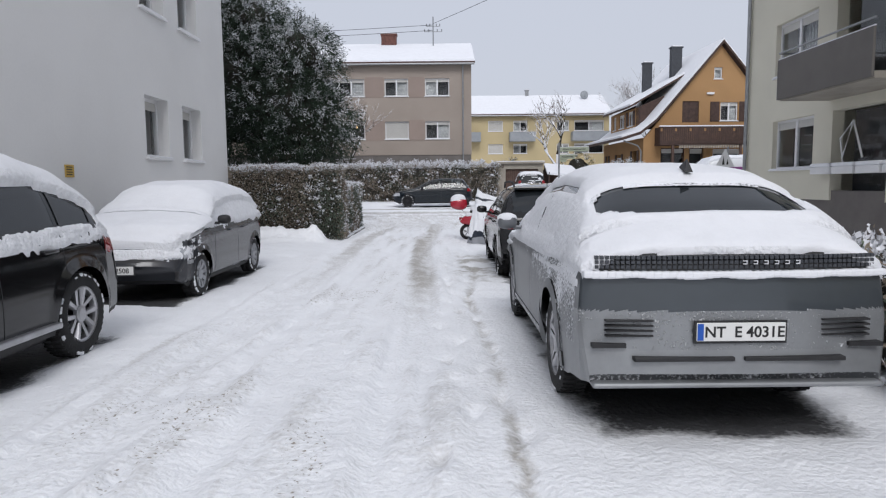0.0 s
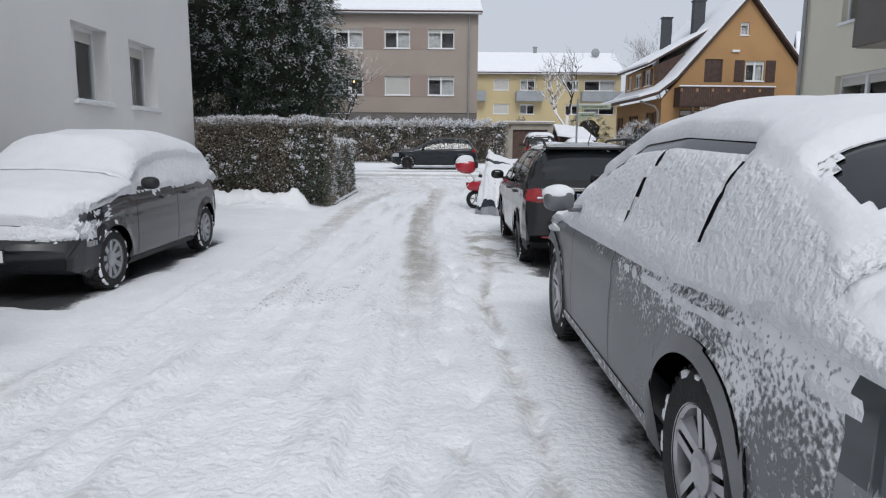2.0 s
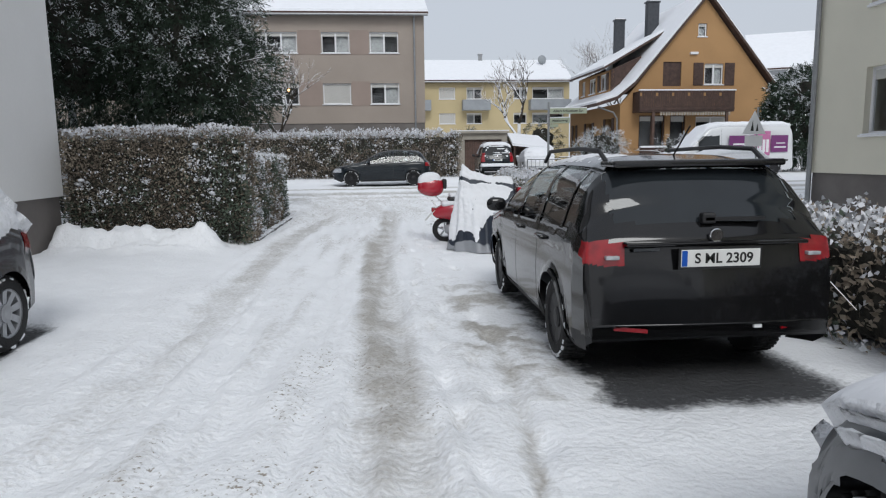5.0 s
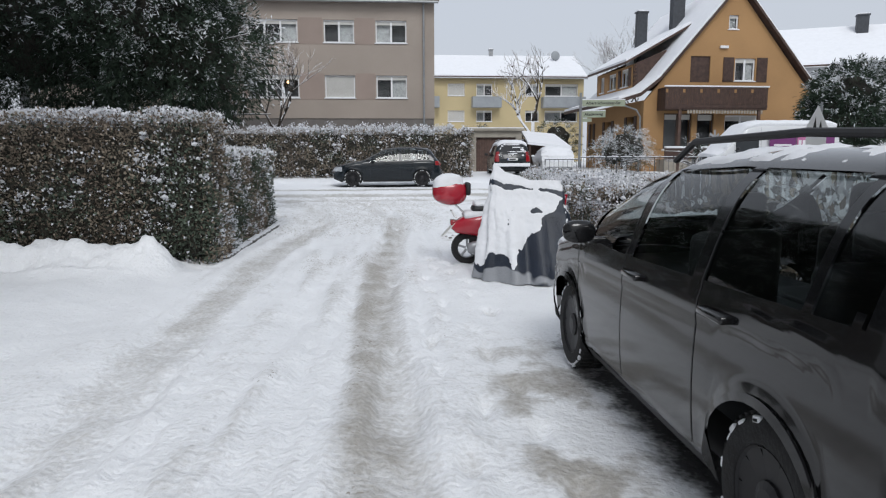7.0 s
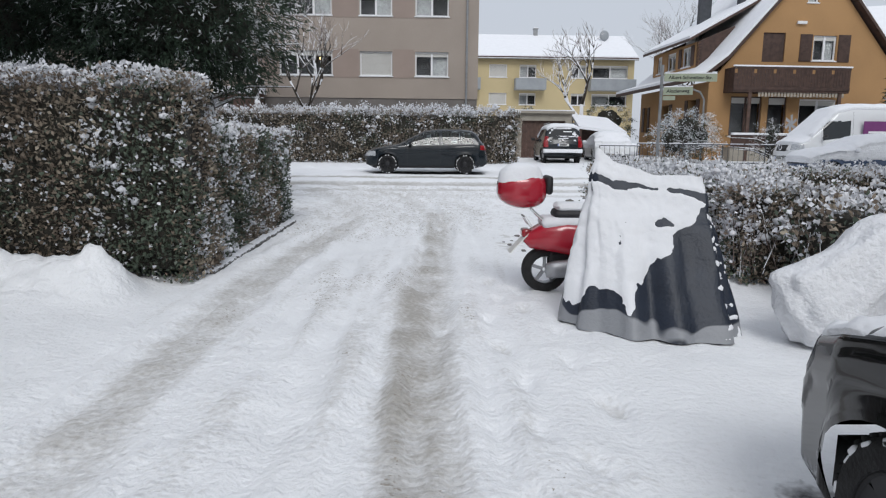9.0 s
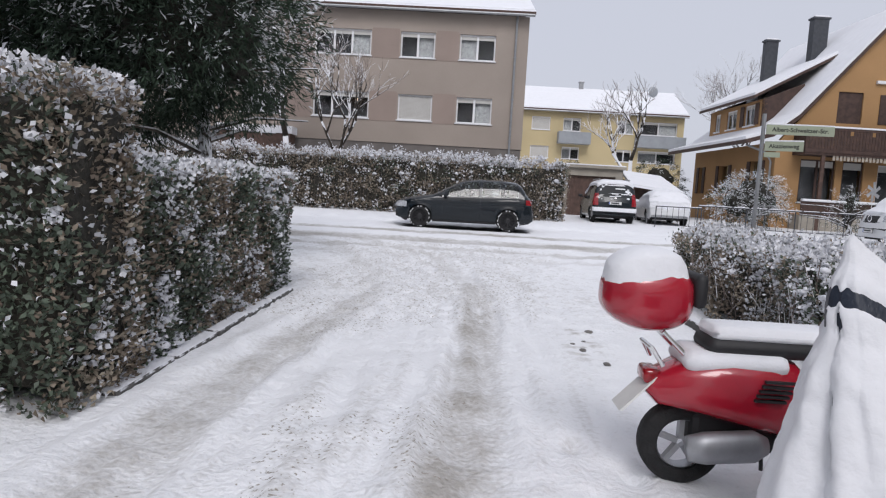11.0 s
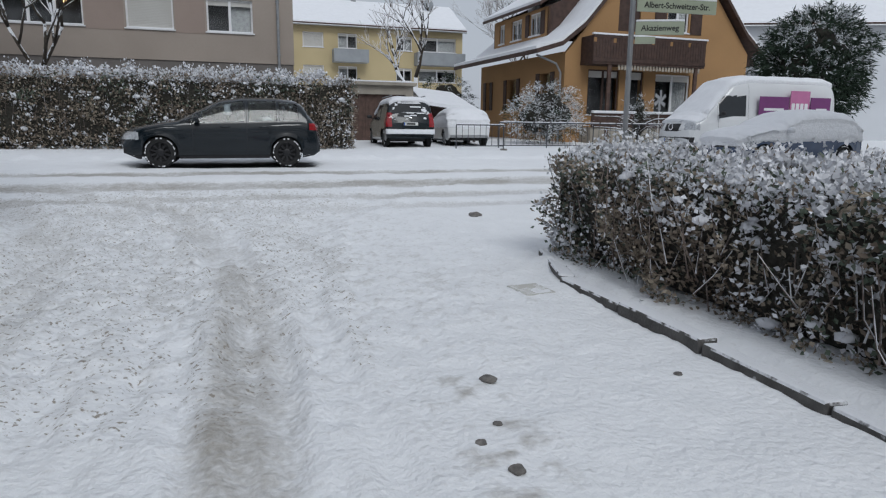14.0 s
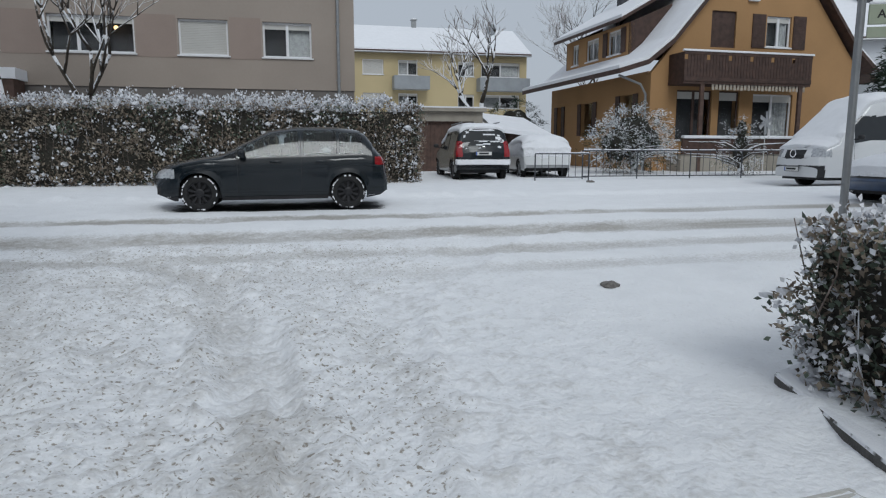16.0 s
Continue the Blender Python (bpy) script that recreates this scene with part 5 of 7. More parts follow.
# black estate, mostly clear of snow
def estate():
    def part(p, nrm, bt):
        x, y, z = p
        b, t = bt
        ay = abs(y)
        if x < 0.6 and nrm[0] < -0.25 and 1.1 < z < 1.44 and ay < 0.63:
            return ("rear_window", "carglass")
        if 0.5 < x < 2.95 and b + 0.02 < z < t - 0.09 and ay > 0.45 and abs(nrm[1]) > 0.45 and not (1.42 < x < 1.5 or 2.18 < x < 2.3 or 0.72 < x < 0.79):
            return ("window", "clear_glass")
        if 2.7 < x < 3.5 and z > b + 0.06 and nrm[0] > 0.2 and ay < 0.66:
            return ("windscreen", "clear_glass")
        if x < 0.25 and 0.83 + 0.5 * max(0, x - 0.12) < z < 1.0 - 0.1 * x and ay > 0.6:
            return ("tail_lamp", "red_lamp")
        for a in (0.9, 3.37):
            if math.hypot(x - a, z - 0.31) < 0.385 and ay > 0.7:
                return ("arch_trim", "black_paint")
        if x < 0.4 and z < 0.37 or z < 0.27:
            return ("lower_trim", "plastic")
        return ("body", "black_paint")

    def snow(p, nrm, a, b, f):
        x, y, z = p
        if x > 3.35 and nrm[2] > 0.6:
            return 0.015 + 0.04 * a + 0.03 * b
        if 0.9 < x < 2.3 and z > 1.45 and 0.3 < abs(y) < 0.54:
            return -0.002 + 0.016 * a + 0.016 * b
        return -0.01

    c = dict(length=4.26, width=1.73, wheel_r=0.31, axles=(0.9, 3.37), rim=("steel", "steelrim"),
             top=((0, 0.45), (0.02, 0.62), (0.05, 0.8), (0.09, 1.0), (0.16, 1.1), (0.4, 1.43), (0.48, 1.5), (0.8, 1.535), (1.6, 1.55), (2.2, 1.52), (2.6, 1.42), (3.3, 1.05), (3.45, 1.0), (4.0, 0.85), (4.17, 0.72), (4.26, 0.5)),
             belt=((0, 0.45), (0.1, 0.97), (0.4, 1.04), (1.5, 1.0), (3.2, 0.95), (4.0, 0.78), (4.26, 0.45)),
             bottom=((0, 0.34), (0.15, 0.25), (0.5, 0.2), (3.9, 0.18), (4.26, 0.35)),
             plan=((0, 0.93), (0.06, 0.97), (0.3, 1.0), (3.7, 1.0), (4.1, 0.93), (4.26, 0.8)),
             round=(0.1, 0.25), tumble=0.4, part=part, snow=snow, mirror=(2.72, 0.98), mirror_mat="black_paint",
             handles=((1.25, 0.88), (2.12, 0.88)), handle_mat="black_paint", seams=(1.42, 2.3, 3.1), seats=(1.05, 2.0))
    ex = []
    r = Mesh()
    for s in (-1, 1):
        r.tube([(0.55, s * 0.57, 1.49), (0.7, s * 0.575, 1.57), (1.2, s * 0.58, 1.59), (2.1, s * 0.575, 1.575), (2.35, s * 0.56, 1.48)], 0.017)
    ex.append(("roof_rail", "plastic", r))
    ex.append(("roof_spoiler", "black_paint", Mesh().box(0.32, -0.6, 1.455, 0.6, 0.6, 1.5, 0.015)))
    ex.append(("wiper", "plastic", Mesh().box(0.12, -0.35, 1.11, 0.16, 0.05, 1.13).box(0.12, -0.02, 1.09, 0.18, 0.07, 1.16, 0.01)))
    ex.append(("aerial", "plastic", Mesh().tube([(0.75, 0, 1.53), (0.5, 0, 1.73)], 0.006)))
    ex.append(("tailgate_edge", "black_paint", Mesh().box(0.03, -0.6, 0.96, 0.13, 0.6, 0.985, 0.01)))
    l = Mesh()
    for s in (-1, 1):
        l.box(0.075, s * 0.63, 0.875, 0.12, s * 0.72, 0.9, 0.006)
    ex.append(("reversing_lamp", "clear_lamp", l))
    for s in (-1, 1):
        ex.append(("reflector", "red_lamp", Mesh().add([(0.035, s * 0.45, 0.4), (0.1, s * 0.72, 0.415), (0.1, s * 0.72, 0.445), (0.035, s * 0.45, 0.425), (0.09, s * 0.45, 0.4), (0.15, s * 0.72, 0.415), (0.15, s * 0.72, 0.445), (0.09, s * 0.45, 0.425)], [(0, 1, 2, 3), (4, 7, 6, 5), (0, 4, 5, 1), (3, 2, 6, 7), (0, 3, 7, 4), (1, 5, 6, 2)])))
    ex.append(("badge", "chrome", Mesh().lathe([(0.0, -0.005), (0.04, -0.005), (0.045, 0.0), (0.045, 0.02)], 20, pose(0.07, 0, 1.02)).box(0.05, 0.38, 0.93, 0.075, 0.55, 0.95)))
    ex.append(("tow_eye", "upvc", Mesh().box(0.01, -0.3, 0.42, 0.03, -0.25, 0.44)))
    c["extra"] = ex
    e = build_car("estate_car", pose(1.76, 10.3, 0, 0, 0, 90), "glossy black estate car with roof rails, cleared of snow", c)
    plate(e, pose(0.01, 0.0, 0.885), "S ML 2309")
    return e


def hatch_table(L_, H, up=0.0):
    return dict(length=L_,
                top=((0, 0.45), (0.03, 0.7), (0.08, 0.92), (0.15, 1.0), (0.45, H - 0.12), (0.6, H - 0.05), (1.0, H), (1.7, H), (2.2 + 2 * up, H - 0.07), (L_ - 1.25 + 1.5 * up, 1.0 + up), (L_ - 1.1 + 1.2 * up, 0.97 + up), (L_ - 0.35, 0.83 + up), (L_ - 0.1, 0.7 + up / 2), (L_, 0.5)),
                belt=((0, 0.45), (0.12, 0.92), (0.5, 0.97 + up / 2), (1.5, 0.93 + up / 2), (L_ - 1.0, 0.88 + up / 2), (L_ - 0.3, 0.74 + up), (L_, 0.45)),
                bottom=((0, 0.34), (0.15, 0.25), (0.5, 0.2), (L_ - 0.4, 0.18), (L_, 0.3)),
                plan=((0, 0.88), (0.06, 0.95), (0.3, 1.0), (L_ - 0.6, 1.0), (L_ - 0.2, 0.93), (L_, 0.82)), round=(0.12, 0.28), tumble=0.4)


def hatch_part(L_, H, paint, side_glass="carglass"):
    def part(p, nrm, bt):
        x, y, z = p
        b, t = bt
        ay = abs(y)
        if x < 0.6 and nrm[0] < -0.25 and 1.02 < z < H - 0.1 and ay < 0.6:
            return ("rear_window", "carglass")
        if 0.55 < x < L_ - 1.35 and b + 0.03 < z < t - 0.08 and ay > 0.45 and abs(nrm[1]) > 0.45 and not (1.6 < x < 1.68 or 0.95 < x < 0.99):
            return ("window", side_glass)
        if L_ - 1.95 < x < L_ - 1.1 and z > b + 0.07 and nrm[0] > 0.2 and ay < 0.66:
            return ("windscreen", "carglass")
        if x < 0.32 and 0.8 < z < 0.95 and ay > 0.5:
            return ("tail_lamp", "red_lamp")
        if x > L_ - 0.5 and 0.58 < z < 0.74 and ay > 0.5:
            return ("head_lamp", "clear_lamp")
        if x > L_ - 0.25 and (z < 0.42 or 0.56 < z < 0.64):
            return ("grille", "plastic")
        if z < 0.25:
            return ("sill", "plastic")
        return ("body", paint)
    return part


def thick_snow(L_, H, side=0.94, t0=0.1):
    """Snow over the whole upper body; side: how far down it clings."""
    def snow(p, nrm, a, b, f):
        x, y, z = p
        if nrm[2] > 0.5 and z > 0.6:
            return t0 * (0.85 if x < L_ - 1.2 else 1.1) + 0.025 * a + 0.01 * b
        if z > side + 0.06 * a + 0.05 * b:
            return 0.03 + 0.015 * a + 0.015 * b + 0.006 * f
        if x > L_ - 0.3 and 0.6 < z < 0.72:
            return 0.02 + 0.03 * b
        if abs(y) > 0.6 and x > L_ - 0.9 and z > 0.55:
            return -0.01 + 0.04 * b + 0.03 * f
        return -0.01
    return snow


def small_hatch():
    L_, H = 4.05, 1.55
    c = hatch_table(L_, H, 0.09)
    c.update(width=1.77, wheel_r=0.31, axles=(0.62, 3.25), rim=("cap", "hubcap"), part=hatch_part(L_, H, "anthracite"), snow=thick_snow(L_, H, 0.97, 0.11),
             mirror=(2.62, 0.98), mirror_mat="plastic", handles=((1.3, 0.85), (2.0, 0.85)), handle_mat="anthracite", seams=(1.62, 2.72))
    c["extra"] = [
                  ("side_badge", "hubcap", bars(Matrix.Identity(4), [(L_ - 0.55 + k * 0.05, 0.8, 0.5, L_ - 0.52 + k * 0.05, 0.86, 0.55) for k in range(4)]))]
    e = build_car("small_car", pose(-4.32, 12.55, 0, 0, 0, -90), "dark grey hatchback buried under thick snow", c)
    plate(e, pose(L_ + 0.005, 0, 0.46, 0, 0, 180), "WD 2508")


def dark_hatch():
    L_, H = 4.32, 1.5
    c = hatch_table(L_, H)
    c.update(width=1.78, wheel_r=0.315, axles=(0.82, 3.42), rim=("multi", "steelrim"), part=hatch_part(L_, H, "navy_paint", "clear_glass"), wheel_snow=True, seats=(0.95, 1.95),
             mirror=(2.65, 0.93), mirror_mat="navy_paint", handles=((1.3, 0.85), (2.1, 0.85)), handle_mat="navy_paint", seams=(1.64, 2.75))
    build_car("small_car", pose(1.6, 34.85, ground_z(34.85) - 0.01, 0, 0, 180), "black-blue hatchback with black rims at the kerb", c)


def black_suv():
    L_, H = 4.7, 1.83

    def part(p, nrm, bt):
        x, y, z = p
        b, t = bt
        ay = abs(y)
        if x < 0.75 and nrm[0] < -0.25 and 1.22 < z < H - 0.12 and ay < 0.65:
            return ("rear_window", "carglass")
        if 0.55 < x < 3.1 and b + 0.03 < z < t - 0.1 and ay > 0.5 and abs(nrm[1]) > 0.45 and not (1.0 < x < 1.07 or 1.9 < x < 2.0):
            return ("window", "carglass")
        if x < 0.4 and 0.92 < z < 1.07 and ay > 0.5:
            return ("tail_lamp", "red_lamp")
        if z < 0.36:
            return ("lower_trim", "plastic")
        return ("body", "black_paint")

    def snow(p, nrm, a, b, f):
        x, y, z = p
        if nrm[2] > 0.5 and z > 1.3:
            return 0.07 + 0.02 * a
        if x < 0.75 and nrm[0] < -0.2 and z > 1.1:
            return 0.03 + 0.02 * a
        if z > 1.04 + 0.05 * a and abs(y) > 0.7 and z < 1.2:
            return 0.014 + 0.03 * b
        return -0.01

    c = dict(length=L_, width=1.89, wheel_r=0.39, axles=(0.84, 3.79), rim=("five", "alloy"),
             top=((0, 0.5), (0.03, 0.8), (0.1, 1.08), (0.2, 1.2), (0.55, 1.57), (0.75, 1.69), (1.2, H), (2.2, H), (2.7, 1.64), (3.4, 1.24), (3.6, 1.18), (4.4, 0.95), (4.6, 0.8), (L_, 0.6)),
             belt=((0, 0.5), (0.12, 1.04), (0.5, 1.19), (1.5, 1.15), (3.5, 1.1), (4.4, 0.9), (L_, 0.55)),
             bottom=((0, 0.42), (0.15, 0.33), (0.5, 0.3), (4.3, 0.28), (L_, 0.4)),
             plan=((0, 0.9), (0.06, 0.96), (0.35, 1.0), (4.0, 1.0), (4.5, 0.93), (L_, 0.82)), round=(0.14, 0.28), tumble=0.38,
             part=part, snow=snow, mirror=(3.0, 1.13), mirror_mat="black_paint", handles=((1.35, 1.0), (2.3, 1.0)), handle_mat="black_paint", seams=(1.1, 1.95, 3.1))
    s = Mesh()
    for q in (-1, 1):
        s.box(1.3, q * 0.86, 0.36, 3.35, q * 1.0, 0.41, 0.015)
    c["extra"] = [("running_board", "alloy", s)]
    build_car("suv", pose(-4.25, 6.8, 0, 0, 0, -90), "black off-road estate with five-spoke rims, partly snowed", c)


def small_van():
    L_, H = 4.2, 1.8

    def part(p, nrm, bt):
        x, y, z = p
        b, t = bt
        ay = abs(y)
        if x < 0.4 and nrm[0] < -0.3 and 1.12 < z < 1.62 and ay < 0.68:
            return ("rear_window", "carglass")
        if 0.5 < x < 3.0 and b + 0.04 < z < t - 0.14 and ay > 0.5 and abs(nrm[1]) > 0.4 and not (1.5 < x < 1.6):
            return ("window", "carglass")
        if x < 0.35 and 0.75 < z < 1.25 and ay > 0.68:
            return ("tail_lamp", "red_lamp")
        return ("body", "navy_paint")

    def snow(p, nrm, a, b, f):
        x, y, z = p
        if nrm[2] > 0.5 and z > 1.2:
            return 0.06 + 0.02 * a
        if x < 0.4 and nrm[0] < -0.2:
            if 0.5 < z < 0.66:
                return 0.04
            if z > 1.0:
                return -0.012 + 0.03 * b
        return -0.01

    c = dict(length=L_, width=1.83, wheel_r=0.32, axles=(0.75, 3.45), rim=("steel", "steelrim"),
             top=((0, 0.5), (0.04, 0.9), (0.1, 1.1), (0.24, 1.66), (0.34, 1.75), (1, H), (2.3, H - 0.04), (3.2, 1.15), (3.4, 1.08), (4.0, 0.9), (L_, 0.6)),
             belt=((0, 0.5), (0.1, 1.02), (1.5, 1.02), (3.3, 1.0), (4, 0.8), (L_, 0.5)), bottom=((0, 0.35), (0.3, 0.24), (L_, 0.28)),
             plan=((0, 0.92), (0.08, 0.97), (0.3, 1), (3.6, 1), (L_, 0.82)), round=(0.05, 0.25), tumble=0.26, square=5.0,
             part=part, snow=snow, mirror=(3.0, 1.05), mirror_mat="plastic", seams=(1.55,))
    c["extra"] = [("badge", "chrome", Mesh().box(0.04, -0.05, 1.02, 0.06, 0.05, 1.09, 0.01)), ("roof_rail", "zinc", Mesh().tube([(0.5, 0.62, 1.86), (2.3, 0.62, 1.84)], 0.02).tube([(0.5, -0.62, 1.86), (2.3, -0.62, 1.84)], 0.02))]
    e = build_car("small_van", pose(5.75, 42.2, ground_z(42.3) - 0.01, 0, 0, 88), "dark blue compact van with snow on the roof", c)
    plate(e, pose(0.03, 0, 0.86), "")
    Mesh().box(-0.012, -0.16, 0.83, -0.006, 0.16, 0.89).move(pose(0.03, 0, 0)).out("plate_bars", "ink", e)


def snowed_car(x, y, turn, paint, label):
    L_, H = 4.2, 1.42
    c = hatch_table(L_, H)
    c.update(width=1.75, wheel_r=0.31, axles=(0.75, 3.35), rim=("cap", "hubcap"), part=hatch_part(L_, H, paint), snow=thick_snow(L_, H, 0.72, 0.12), mirror=(2.65, 0.93), mirror_mat="carsnow")
    return build_car("parked_car", pose(x, y, ground_z(y) - 0.01, 0, 0, turn), label, c)


def delivery_van():
    L_, H = 5.9, 2.55

    def part(p, nrm, bt):
        x, y, z = p
        b, t = bt
        ay = abs(y)
        if 3.7 < x < 4.75 and b + 0.02 < z < 1.95 and z < t - 0.16 and ay > 0.5 and abs(nrm[1]) > 0.4:
            return ("window", "carglass")
        if 4.2 < x < 5.2 and z > b + 0.08 and nrm[0] > 0.25 and z < 2.0 and ay < 0.78:
            return ("windscreen", "carglass")
        if x > L_ - 0.45 and 0.85 < z < 1.1 and ay > 0.55:
            return ("head_lamp", "clear_lamp")
        if x > L_ - 0.3 and (z < 0.62):
            return ("bumper", "plastic")
        if x > L_ - 0.3 and 0.8 < z < 1.05 and ay < 0.4:
            return ("grille", "plastic")
        return ("body", "white_paint")

    def snow(p, nrm, a, b, f):
        x, y, z = p
        if nrm[2] > 0.55 and z > 1.0:
            return 0.08 + 0.02 * a
        return -0.01

    c = dict(length=L_, width=1.99, wheel_r=0.34, axles=(1.0, 4.65), rim=("steel", "steelrim"),
             top=((0, 0.6), (0.04, 2.3), (0.12, 2.48), (0.4, H), (3.6, H), (4.2, 2.4), (4.55, 2.05), (5.2, 1.38), (5.4, 1.25), (5.75, 1.12), (5.86, 0.9), (L_, 0.6)),
             belt=((0, 0.6), (0.1, 1.3), (4.2, 1.3), (5.2, 1.15), (5.7, 1.0), (L_, 0.5)), bottom=((0, 0.4), (0.3, 0.3), (L_, 0.3)),
             plan=((0, 0.95), (0.1, 1), (5.2, 1), (5.7, 0.9), (L_, 0.8)), round=(0.03, 0.22), tumble=0.16, square=6.0,
             part=part, snow=snow, mirror=(4.75, 1.3), mirror_mat="plastic", seams=(3.6, 4.8))
    s = Mesh().box(0.35, 0.985, 1.15, 1.2, 1.0, 1.95).box(2.1, 0.985, 1.15, 3.3, 1.0, 1.95)
    c["extra"] = [("purple_panel", "purple", s), ("pink_panel", "pink", Mesh().box(1.25, 0.985, 1.0, 2.05, 1.0, 2.15)),
                  ("panel_doors", "upvc", bars(Matrix.Identity(4), [(1.32 + k * 0.18, 1.0, 1.15, 1.45 + k * 0.18, 1.006, 1.75) for k in range(4)])),
                  ("panel_writing", "upvc", bars(Matrix.Identity(4), [(2.25, 1.0, 1.28, 3.15, 1.005, 1.38), (2.3, 1.0, 1.5, 3.1, 1.005, 1.58), (0.45, 1.0, 1.35, 1.05, 1.005, 1.42), (0.5, 1.0, 1.55, 0.95, 1.005, 1.6)])),
                  ("badge", "chrome", Mesh().lathe([(0.1, 0.0), (0.12, 0.02), (0.1, 0.03), (0.085, 0.02), (0.1, 0.0)], 20, pose(L_ - 0.03, 0, 0.95))),
                  ("rub_strip", "plastic", Mesh().box(0.3, 0.985, 0.72, 3.6, 1.01, 0.8, 0.01))]
    e = build_car("delivery_van", pose(19.3, 37.7, ground_z(37.7) - 0.01, 0, 0, 180), "white delivery van with purple panels and snowy roof", c)
    plate(e, pose(L_ + 0.01, 0, 0.52, 0, 0, 180), "")
    Mesh().box(L_ + 0.02, -0.18, 0.5, L_ + 0.024, 0.18, 0.55).out("plate_bars", "ink", e)


crossover()
estate()
small_hatch()
dark_hatch()
black_suv()
small_van()
snowed_car(8.35, 43.2, 85, "white_paint", "light car under thick snow by the garage")
snowed_car(15.6, 33.2, 180, "blue_paint", "blue car hidden under thick snow")
delivery_van()


# ---- plants ----
def leaves(name, pts, dirs, length, width, material, parent, rng, droop=0.0):
    """Many small bent leaves, each a folded quad at a point, as one mesh."""
    n = len(pts)
    d = dirs + rng.normal(0, 0.55, (n, 3))
    d[:, 2] -= droop
    d /= np.linalg.norm(d, axis=1, keepdims=True)
    s = np.cross(d, rng.normal(0, 1, (n, 3)))
    s /= np.linalg.norm(s, axis=1, keepdims=True) + 1e-9
    k = np.cross(d, s)
    l = length * rng.uniform(0.6, 1.3, (n, 1))
    w = width * rng.uniform(0.6, 1.3, (n, 1))
    a, b = pts, pts + d * l
    mid = pts + d * l * 0.5 + k * w * 0.25
    V = np.stack((a, mid + s * w * 0.5, b, mid - s * w * 0.5), 1).reshape(-1, 3)
    me = bpy.data.meshes.new(name)
    me.vertices.add(4 * n)
    me.vertices.foreach_set("co", V.ravel())
    me.loops.add(4 * n)
    me.loops.foreach_set("vertex_index", np.arange(4 * n))
    me.polygons.add(n)
    me.polygons.foreach_set("loop_start", np.arange(0, 4 * n, 4))
    me.materials.append(M[material])
    me.update(calc_edges=True)
    ob = new(name, me)
    ob.parent = parent
    return tagged(ob, kind="stuff")


def lumpy(P, s, seed):
    return np.array([noise.noise(Vector(p) * s + Vector((seed, 0, 0))) for p in P])


